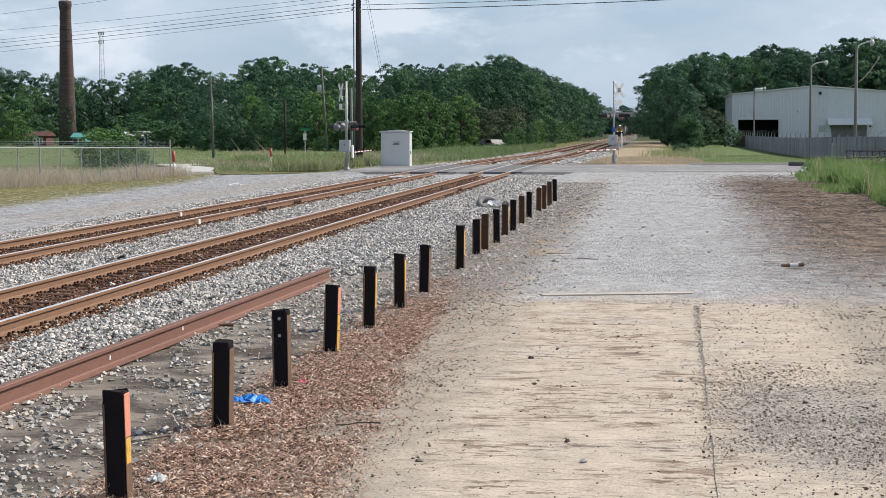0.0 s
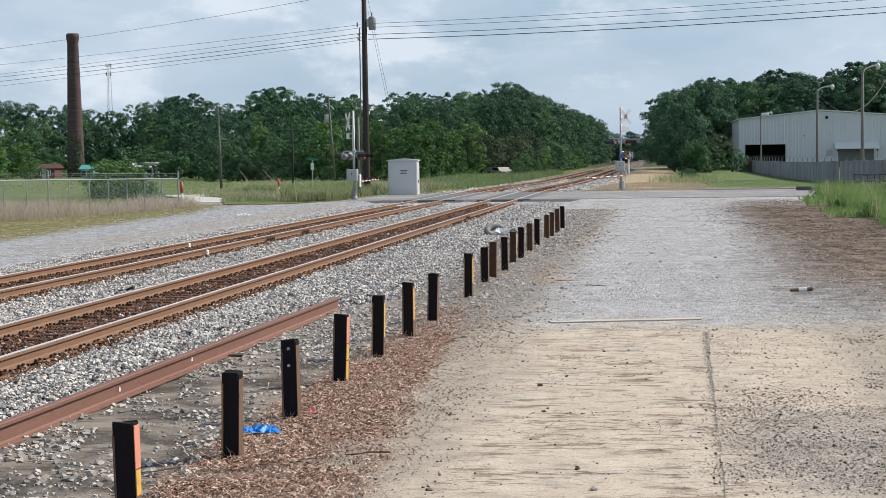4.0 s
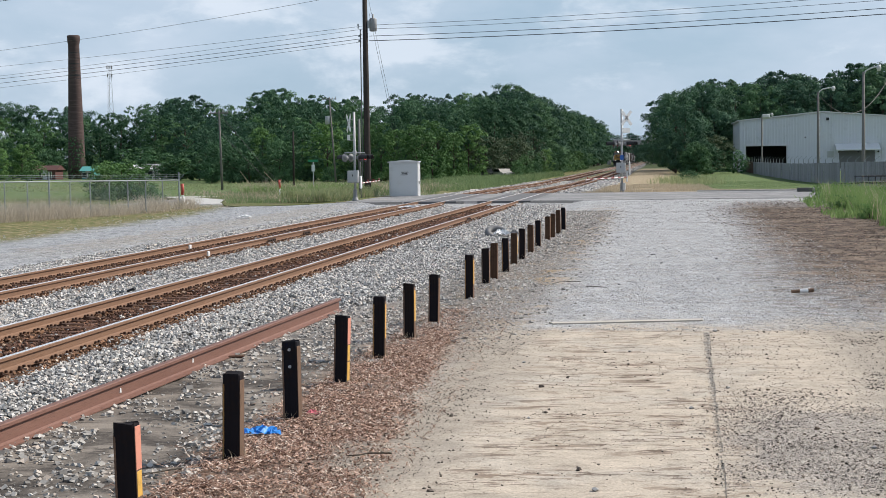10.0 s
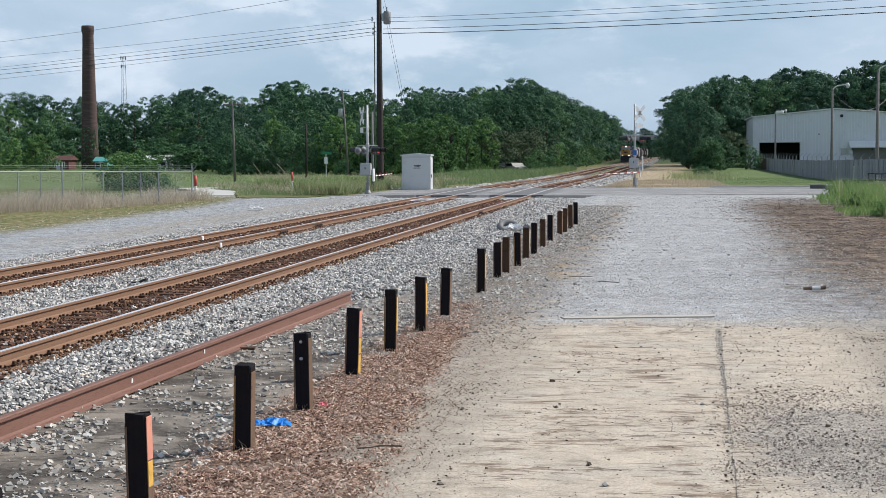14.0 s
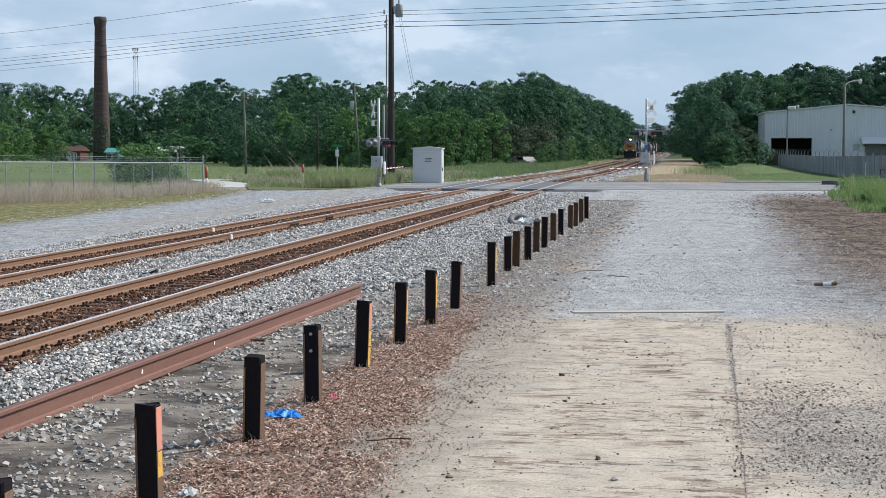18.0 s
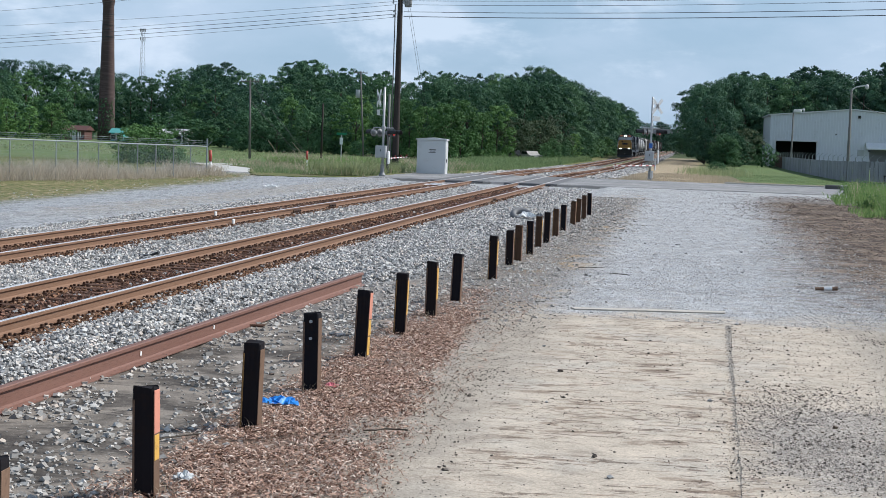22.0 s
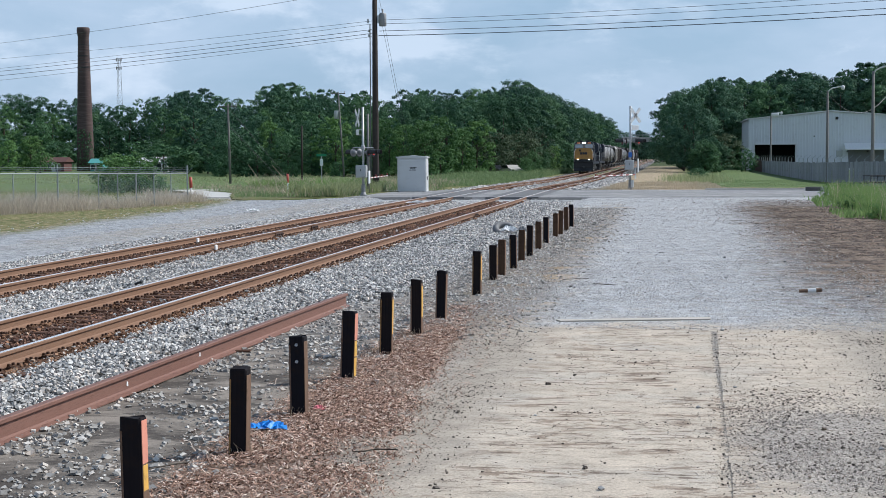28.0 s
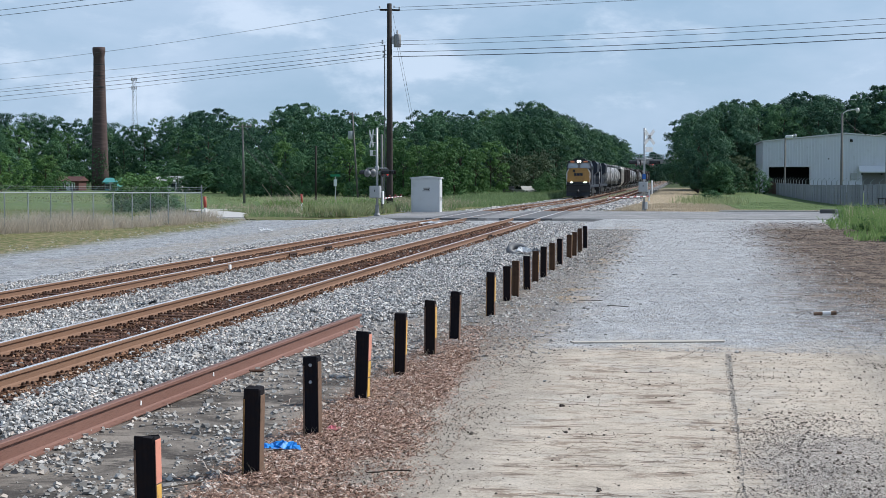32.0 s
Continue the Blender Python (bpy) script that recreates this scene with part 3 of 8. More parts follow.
M["steel_wall"] = plain("painted_steel_cladding", (0.66, 0.67, 0.73), 0.55, 0.0, 0.05, 0.4, 8, (0.38, 0.38, 0.40), 0.4)
M["trim"] = plain("light_trim", (0.62, 0.62, 0.63), 0.5)
M["black_hole"] = plain("interior_shade", (0.012, 0.012, 0.014), 0.9)
M["board"] = wood_material("grey_fence_board", (0.17, 0.175, 0.19), (0.42, 0.43, 0.46), (0.08, 0.08, 0.085), (5, 5, 0.6))
M["red_board"] = wood_material("red_brown_board", (0.10, 0.06, 0.055), (0.20, 0.125, 0.11), (0.06, 0.045, 0.04), (5, 5, 0.6))
M["concrete"] = plain("concrete", (0.36, 0.35, 0.33), 0.9, 0, 0.15, 0.8, 20, (0.18, 0.17, 0.16), 0.5)
M["dark_concrete"] = plain("stained_concrete", (0.10, 0.098, 0.095), 0.9, 0, 0.25, 0.3, 6, (0.05, 0.05, 0.05), 0.5)
M["gold"] = plain("gold_yellow_paint", (0.42, 0.225, 0.060), 0.5, 0, 0.12, 0.8, 20, (0.20, 0.115, 0.05), 0.5)
M["navy"] = plain("dark_blue_paint", (0.012, 0.019, 0.036), 0.45, 0, 0.15, 0.8, 20, (0.05, 0.05, 0.05), 0.4)
M["loco_grey"] = plain("grime_grey", (0.16, 0.16, 0.165), 0.7, 0, 0.2)
M["tank_grey"] = plain("tank_grey", (0.15, 0.155, 0.165), 0.5, 0.1, 0.12, 0.5, 10, (0.12, 0.11, 0.10), 0.6)
M["tank_white"] = plain("tank_white", (0.62, 0.62, 0.61), 0.5, 0, 0.1, 0.5, 10, (0.25, 0.22, 0.20), 0.5)
M["tank_black"] = plain("tank_black", (0.022, 0.022, 0.026), 0.5, 0, 0.2, 0.5, 10, (0.10, 0.09, 0.085), 0.5)
M["hopper"] = plain("hopper_grey", (0.40, 0.385, 0.36), 0.65, 0, 0.12, 0.5, 10, (0.16, 0.13, 0.11), 0.6)
M["boxcar"] = plain("boxcar_brown", (0.038, 0.028, 0.026), 0.7, 0, 0.2, 0.5, 10, (0.05, 0.035, 0.03), 0.6)
M["glass"] = glass("dark_glass")
M["lamp_on"] = glow("lit_lens", (1.0, 0.92, 0.76), 16.0)
M["ditch_on"] = glow("lit_ditch_lens", (1.0, 0.88, 0.66), 14.0)
M["number_board"] = glow("amber_number_board", (0.42, 0.15, 0.07), 0.25)
M["red_off"] = plain("red_lens", (0.20, 0.015, 0.015), 0.3)
M["red_on"] = glow("red_lens_lit", (0.7, 0.04, 0.03), 0.6)
M["blue_bag"] = plain("blue_plastic", (0.02, 0.24, 0.70), 0.45, 0, 0.2, 8, 40)
M["pink_bag"] = plain("pink_plastic", (0.62, 0.16, 0.20), 0.5, 0, 0.2, 8, 40)
M["clear"] = plain("cloudy_plastic", (0.55, 0.57, 0.58), 0.3, 0, 0.15, 8, 40)
M["rubber"] = plain("grey_rubber", (0.055, 0.055, 0.057), 0.8, 0, 0.2, 4, 40)
M["deck"] = plain("worn_deck", (0.135, 0.135, 0.14), 0.85, 0, 0.25, 1.2, 20, (0.06, 0.058, 0.056), 0.6)
M["pale_drive"] = plain("pale_driveway", (0.50, 0.49, 0.47), 0.9, 0, 0.12, 0.5, 12, (0.30, 0.29, 0.27), 0.4)
M["teal"] = plain("teal_paint", (0.10, 0.34, 0.33), 0.6)
M["notice_blue"] = plain("blue_notice", (0.03, 0.12, 0.42), 0.5)
M["sign_green"] = plain("green_sign", (0.02, 0.22, 0.10), 0.5)
M["house_red"] = plain("dark_red_boards", (0.10, 0.045, 0.04), 0.8)

# ---- mesh helpers ----
class Mesh:
    """Collects simple solids into one mesh."""

    def __init__(self):
        self.v, self.f = [], []

    def add(self, verts, faces):
        o = len(self.v)
        self.v += [tuple(p) for p in verts]
        self.f += [tuple(i + o for i in f) for f in faces]
        return self

    def box(self, c, s, c2=0.0, rot=None):
        """A box about c of size s, its edges cut back by c2."""
        hx, hy, hz = s[0] / 2, s[1] / 2, s[2] / 2
        b = min(c2, hx * 0.9, hy * 0.9, hz * 0.9)
        if b <= 0:
            vs = [(x, y, z) for x in (-hx, hx) for y in (-hy, hy) for z in (-hz, hz)]
            fs = [(0, 1, 3, 2), (4, 6, 7, 5), (0, 4, 5, 1), (2, 3, 7, 6), (0, 2, 6, 4), (1, 5, 7, 3)]
        else:
            vs, ix = [], {}
            for sx in (-1, 1):
                for sy in (-1, 1):
                    for sz in (-1, 1):
                        for k, p in enumerate(((hx, hy - b, hz - b), (hx - b, hy, hz - b), (hx - b, hy - b, hz))):
                            ix[sx, sy, sz, k] = len(vs)
                            vs.append((sx * p[0], sy * p[1], sz * p[2]))
            fs = []
            for s1 in (-1, 1):
                ring = [(-1, -1), (1, -1), (1, 1), (-1, 1)][::s1]
                fs.append(tuple(ix[s1, a, d, 0] for a, d in ring))
                fs.append(tuple(ix[d, s1, a, 1] for a, d in ring))
                fs.append(tuple(ix[a, d, s1, 2] for a, d in ring))
            for a in (-1, 1):
                for d in (-1, 1):
                    fs.append((ix[a, d, -1, 0], ix[a, d, 1, 0], ix[a, d, 1, 1], ix[a, d, -1, 1]))
                    fs.append((ix[-1, a, d, 1], ix[1, a, d, 1], ix[1, a, d, 2], ix[-1, a, d, 2]))
                    fs.append((ix[a, -1, d, 2], ix[a, 1, d, 2], ix[a, 1, d, 0], ix[a, -1, d, 0]))
                    for e in (-1, 1):
                        fs.append((ix[a, d, e, 0], ix[a, d, e, 1], ix[a, d, e, 2]))
        if rot is not None:
            vs = [tuple(rot @ Vector(p)) for p in vs]
        return self.add([(p[0] + c[0], p[1] + c[1], p[2] + c[2]) for p in vs], fs)

    def tube(self, a, b, r0, r1=None, n=10, caps=True):
        """A tapered tube from a to b."""
        r1 = r0 if r1 is None else r1
        a, b = Vector(a), Vector(b)
        d = (b - a).normalized()
        u = d.orthogonal().normalized()
        w = d.cross(u)
        vs = []
        for p, r in ((a, r0), (b, r1)):
            for i in range(n):
                t = 2 * math.pi * i / n
                vs.append(p + u * (r * math.cos(t)) + w * (r * math.sin(t)))
        fs = [(i, (i + 1) % n, n + (i + 1) % n, n + i) for i in range(n)]
        if caps:
            fs += [tuple(range(n))[::-1], tuple(range(n, 2 * n))]
        return self.add(vs, fs)

    def line(self, pts, r, n=6):
        pts = [Vector(p) for p in pts]
        vs = []
        for i, p in enumerate(pts):
            d = (pts[min(i + 1, len(pts) - 1)] - pts[max(i - 1, 0)]).normalized()
            u = d.cross(Vector((0, 0, 1)) if abs(d.z) < 0.95 else Vector((0, 1, 0))).normalized()
            w = d.cross(u)
            vs += [p + u * (r * math.cos(2 * math.pi * k / n)) + w * (r * math.sin(2 * math.pi * k / n)) for k in range(n)]
        fs = [(i * n + k, i * n + (k + 1) % n, (i + 1) * n + (k + 1) % n, (i + 1) * n + k) for i in range(len(pts) - 1) for k in range(n)]
        return self.add(vs, fs + [tuple(range(n))[::-1], tuple(range((len(pts) - 1) * n, len(pts) * n))])

    def lathe(self, prof, n=24, c=(0, 0, 0)):
        """A body of revolution about z from (radius, height) pairs."""
        vs = [(c[0] + r * math.cos(2 * math.pi * i / n), c[1] + r * math.sin(2 * math.pi * i / n), c[2] + z) for r, z in prof for i in range(n)]
        fs = [(k * n + i, k * n + (i + 1) % n, (k + 1) * n + (i + 1) % n, (k + 1) * n + i) for k in range(len(prof) - 1) for i in range(n)]
        fs += [tuple(range(n))[::-1], tuple(range((len(prof) - 1) * n, len(prof) * n))]
        return self.add(vs, fs)

    def prism(self, outline, y0, y1, axis="y"):
        """An outline of (x, z) pairs drawn out along y (or (y, z) along x)."""
        n = len(outline)
        if axis == "y":
            vs = [(p[0], y, p[1]) for y in (y0, y1) for p in outline]
        elif axis == "x":
            vs = [(y, p[0], p[1]) for y in (y0, y1) for p in outline]
        else:
            vs = [(p[0], p[1], y) for y in (y0, y1) for p in outline]
        fs = [(i, (i + 1) % n, n + (i + 1) % n, n + i) for i in range(n)]
        return self.add(vs, fs + [tuple(range(n))[::-1], tuple(range(n, 2 * n))])

    def data(self, name, mat, smooth=False):
        me = bpy.data.meshes.new(name)
        me.from_pydata(self.v, [], self.f)
        me.materials.append(mat)
        fix = bmesh.new()
        fix.from_mesh(me)
        bmesh.ops.recalc_face_normals(fix, faces=fix.faces)
        fix.to_mesh(me)
        fix.free()
        if smooth:
            me.polygons.foreach_set("use_smooth", [True] * len(me.polygons))
        return me


def part(name, mesh, material, parent=None, label="", smooth=False):
    ob = new(name, mesh if isinstance(mesh, bpy.types.Mesh) else mesh.data(name, material, smooth))
    if parent is not None:
        ob.parent = parent
    if label:
        ob["label"] = label
    return ob


def thing(name, at, label, category, group="", kind="", turn=0.0):
    ob = new(name)
    ob.empty_display_size = 0.2
    ob.matrix_basis = pose(at[0], at[1], at[2], 0, 0, turn)
    return tagged(ob, label, category, group, kind)


def solid(name, mesh, material, label, category, at=None, group="", kind="", smooth=False):
    ob = part(name, mesh, material, None, "", smooth)
    if at is not None:
        ob.location = at
    return tagged(ob, label, category, group, kind)


def from_arrays(name, verts, faces, mat, smooth=False):
    """A mesh from numpy arrays of points and of equal-sided faces."""
    me = bpy.data.meshes.new(name)
    k = faces.shape[1]
    me.vertices.add(len(verts))
    me.vertices.foreach_set("co", verts.astype(np.float32).ravel())
    me.loops.add(faces.size)
    me.loops.foreach_set("vertex_index", faces.astype(np.int32).ravel())
    me.polygons.add(len(faces))
    me.polygons.foreach_set("loop_start", np.arange(0, faces.size, k, dtype=np.int32))
    me.polygons.foreach_set("loop_total", np.full(len(faces), k, dtype=np.int32))
    me.materials.append(mat)
    me.update(calc_edges=True)
    me.polygons.foreach_set("use_smooth", [smooth] * len(faces))
    return me


rng = np.random.default_rng(7)


def value_noise(x, y, scale, seed=0):
    """Smooth noise from 0 to 1 over the plane."""
    r = np.random.default_rng(seed)
    g = r.random((64, 64))
    u, v = x / scale, y / scale
    i, j = np.floor(u).astype(int), np.floor(v).astype(int)
    a, b = u - i, v - j
    a, b = a * a * (3 - 2 * a), b * b * (3 - 2 * b)
    p = lambda s, t: g[(i + s) % 64, (j + t) % 64]
    return (p(0, 0) * (1 - a) + p(1, 0) * a) * (1 - b) + (p(0, 1) * (1 - a) + p(1, 1) * a) * b


def turns(n):
    """n random rotation matrices."""
    q = rng.normal(size=(n, 4))
    q /= np.linalg.norm(q, axis=1)[:, None]
    w, x, y, z = q.T
    return np.stack([np.stack([1 - 2 * (y * y + z * z), 2 * (x * y - z * w), 2 * (x * z + y * w)], -1),
                     np.stack([2 * (x * y + z * w), 1 - 2 * (x * x + z * z), 2 * (y * z - x * w)], -1),
                     np.stack([2 * (x * z - y * w), 2 * (y * z + x * w), 1 - 2 * (x * x + y * y)], -1)], 1)


CUBE = np.array([(x, y, z) for x in (-1, 1) for y in (-1, 1) for z in (-1, 1)], float)
CUBE_F = np.array([(0, 1, 3), (0, 3, 2), (4, 6, 7), (4, 7, 5), (0, 4, 5), (0, 5, 1), (2, 3, 7), (2, 7, 6), (0, 2, 6), (0, 6, 4), (1, 5, 7), (1, 7, 3)])


def stones(name, xyz, size, mat, flat=0.7):
    """Broken stones, one angular lump at each point."""
    n = len(xyz)
    v = CUBE[None] * rng.uniform(0.50, 0.95, (n, 8, 3)) * rng.uniform(0.55, 1.0, (n, 1, 3))
    v = np.einsum("nij,nkj->nki", turns(n), v) * size[:, None, None] * 0.62
    v[:, :, 2] *= flat
    v += xyz[:, None]
    f = CUBE_F[None] + 8 * np.arange(n)[:, None, None]
    return from_arrays(name, v.reshape(-1, 3), f.reshape(-1, 3), mat)


def pebbles(name, xyz, size, mat):
    """Half-sunk small pebbles: an uneven low pyramid on each point."""
    n = len(xyz)
    a = rng.uniform(0, 2 * math.pi, n)[:, None] + np.arange(4)[None] * (math.pi / 2) + rng.uniform(-0.5, 0.5, (n, 4))
    r = size[:, None] * rng.uniform(0.32, 0.62, (n, 4))
    ring = np.stack([r * np.cos(a), r * np.sin(a), np.repeat(-0.1 * size[:, None], 4, 1)], -1)
    tip = np.concatenate([rng.uniform(-0.2, 0.2, (n, 2)) * size[:, None], (size * rng.uniform(0.16, 0.40, n))[:, None]], 1)[:, None]
    v = np.concatenate([ring, tip], 1) + xyz[:, None]
    o = 5 * np.arange(n)[:, None]
    f = np.concatenate([np.array([k]) + o for k in ([0, 1, 4], [1, 2, 4], [2, 3, 4], [3, 0, 4])])
    return from_arrays(name, v.reshape(-1, 3), f, mat)


def flakes(name, xyz, long, wide, mat, steep=0.6):
    """Curled chips and straws: a bent strip with a raised middle on each point."""
    n = len(xyz)
    a, tilt = rng.uniform(0, 2 * math.pi, n), rng.uniform(-steep, steep, n)
    d1 = np.stack([np.cos(a) * np.cos(tilt), np.sin(a) * np.cos(tilt), np.sin(tilt)], -1) * long[:, None] * 0.5
    d2 = np.stack([-np.sin(a), np.cos(a), rng.uniform(-0.7, 0.7, n)], -1) * wide[:, None] * 0.5
    bow = np.stack([np.zeros(n), np.zeros(n), long * rng.uniform(0.05, 0.22, n)], -1)
    v = np.stack([xyz - d1 - d2 * 0.6, xyz - d1 + d2 * 0.6, xyz + bow - d2, xyz + bow + d2, xyz + d1 - d2 * 0.5, xyz + d1 + d2 * 0.5], 1)
    o = 6 * np.arange(n)[:, None]
    f = np.concatenate([np.array([k]) + o for k in ([0, 2, 3], [0, 3, 1], [2, 4, 5], [2, 5, 3])])
    return from_arrays(name, v.reshape(-1, 3), f, mat)


def blades(name, base, height, width, lean, mat):
    """Grass blades: a bent pair of faces on each point."""
    n = len(base)
    a = rng.uniform(0, 2 * math.pi, n)
    d = np.stack([np.cos(a), np.sin(a), np.zeros(n)], -1)
    b = rng.uniform(0, 2 * math.pi, n)
    l = np.stack([np.cos(b), np.sin(b), np.zeros(n)], -1) * (lean * height * rng.uniform(0.2, 1, n))[:, None]
    up = np.array([0, 0, 1.0])
    w = d * (width * 0.5)[:, None] if isinstance(width, np.ndarray) else d * width * 0.5
    mid = base + up * (height * 0.55)[:, None] + l * 0.35
    v = np.stack([base - w, base + w, mid + w * 0.8, mid - w * 0.8, base + up * height[:, None] + l], 1)
    o = 5 * np.arange(n)[:, None]
    f = np.concatenate([np.array([[0, 1, 2]]) + o, np.array([[0, 2, 3]]) + o, np.array([[3, 2, 4]]) + o])
    return from_arrays(name, v.reshape(-1, 3), f, mat)


# ---- ground ----
RAIL_TOP = 0.20
TRACK_A, TRACK_B, HALF = -8.42, -12.53, 0.755
ROAD0, ROAD1 = 84.0, 101.5


def smooth01(v):
    v = np.clip(v, 0, 1)
    return v * v * (3 - 2 * v)


def shoulder(y):
    """Where the ballast ends towards the lot."""
    return -5.75 + 1.6 * smooth01((np.asarray(y, float) - 23.0) / 5.0)


def drop(y):
    """The land falls a little past the crossing."""
    return 0.34 * smooth01((np.asarray(y, float) - 101.0) / 75.0)


def ground_z(x, y):
    x, y = np.asarray(x, float), np.asarray(y, float)
    z = 0.17 * smooth01((y - 70) / 14) * (1 - smooth01((y - 101) / 10) * 0.7)
    flat = 1 - smooth01((x + 3.0) / 0.8) * smooth01((4.0 - x) / 1.0) * smooth01((24.5 - y) / 1.5)
    z = z + flat * (0.05 * (value_noise(x + 900, y + 900, 2.3, 3) - 0.5) * (y < 83) + 0.02 * (value_noise(x + 900, y + 900, 0.6, 4) - 0.5) * (y < 60))
    bed = smooth01((x + 16.3) / 0.9) * smooth01((shoulder(y) + 0.1 - x) / 0.5)
    return z - drop(y) - 0.11 * bed - 0.12 * smooth01((y - 83.5) / 0.6) * smooth01((102 - y) / 0.6)


def make_ground():
    xs = np.unique(np.concatenate([np.linspace(-3000, -120, 14), np.linspace(-120, -26, 40), np.linspace(-26, 12, 200), np.linspace(12, 120, 50), np.linspace(120, 3000, 14)]))
    ys = np.unique(np.concatenate([np.linspace(-400, 4, 12), np.linspace(4, 40, 200), np.linspace(40, 120, 170), np.linspace(120, 700, 60), np.linspace(700, 4500, 14)]))
    gx, gy = np.meshgrid(xs, ys)
    z = ground_z(gx, gy)
    v = np.stack([gx, gy, z], -1).reshape(-1, 3)
    nx = len(xs)
    i = (np.arange(len(ys) - 1)[:, None] * nx + np.arange(nx - 1)[None]).ravel()
    f = np.stack([i, i + 1, i + nx + 1, i + nx], -1)
    tagged(new("ground", from_arrays("ground", v, f, M["ground"], True)), "gravel, bare earth and grass ground", "ground", "", "structure")


make_ground()


def bed_z(x, y):
    """The ballast's height: level between the rails, falling at the shoulders."""
    z = 0.0 + 0.05 * (value_noise(x + 500, y + 500, 0.5, 11) - 0.5)
    z = z - drop(y) - 0.16 * smooth01((x - shoulder(y) + 1.1) / 1.2) - 0.10 * smooth01((-14.6 - x) / 1.6)
    mid = np.abs(x + (8.42 + 12.53) / 2)
    return z - 0.05 * smooth01((0.9 - mid) / 0.6)


def make_beds():
    for y0, y1, ny in ((2.0, ROAD0 - 0.3, 330), (ROAD1 + 0.3, 900.0, 260)):
        xs, ys = np.linspace(-16.6, -3.9, 90), np.linspace(0, 1, ny)
        ys = y0 + (y1 - y0) * (ys if y0 < 10 else ys ** 2.2)
        gx, gy = np.meshgrid(xs, ys)
        z = bed_z(gx, gy) - 0.02
        v = np.stack([gx, gy, z], -1).reshape(-1, 3)
        nx = len(xs)
        i = (np.arange(ny - 1)[:, None] * nx + np.arange(nx - 1)[None]).ravel()
        f = np.stack([i, i + 1, i + nx + 1, i + nx], -1)
        tagged(new("ballast_bed", from_arrays("ballast_bed", v, f, M["bed"], True)), "grey crushed stone ballast bed under the tracks", "ballast", "", "structure")


def bed_material():
    g = Graph("ballast_bed", 0.95, 0, 0.25)
    x, y, _ = g.xyz()
    vor, c = g.voronoi(24), g.voronoi(24, out="Color")
    sep = g.xyz(c)
    col = g.mix(sep[0], (0.16, 0.16, 0.165), (0.58, 0.575, 0.57))
    # cell rims coloured dark, as the shade in the gaps between stones
    col = g.mix(g.step(vor, 0.25, 0.5), col, (0.07, 0.066, 0.062))
    n = g.noise(3, 4)
    near = None
    for k in (TRACK_A, TRACK_B):
        for s in (-1, 1):
            d = g.m("ABSOLUTE", g.m("SUBTRACT", x, k + s * HALF))
            mk = g.step(g.m("ADD", d, g.m("MULTIPLY", n, 0.2)), 0.46, 0.26)
            near = mk if near is None else g.m("MAXIMUM", near, mk)
    rust = g.mix(sep[1], (0.05, 0.03, 0.022), (0.22, 0.13, 0.075))
    col = g.mix(g.m("MULTIPLY", near, 0.85), col, rust)
    for k in (TRACK_A, TRACK_B):
        d = g.m("ABSOLUTE", g.m("SUBTRACT", x, k))
        col = g.mix(g.m("MULTIPLY", g.step(d, 0.75, 0.6), 0.6), col, g.mix(sep[2], (0.04, 0.03, 0.026), (0.17, 0.125, 0.10)))
    g.bump(g.m("SUBTRACT", 1.0, vor), 0.9, 0.04)
    return g.done(col)


M["bed"] = bed_material()
make_beds()


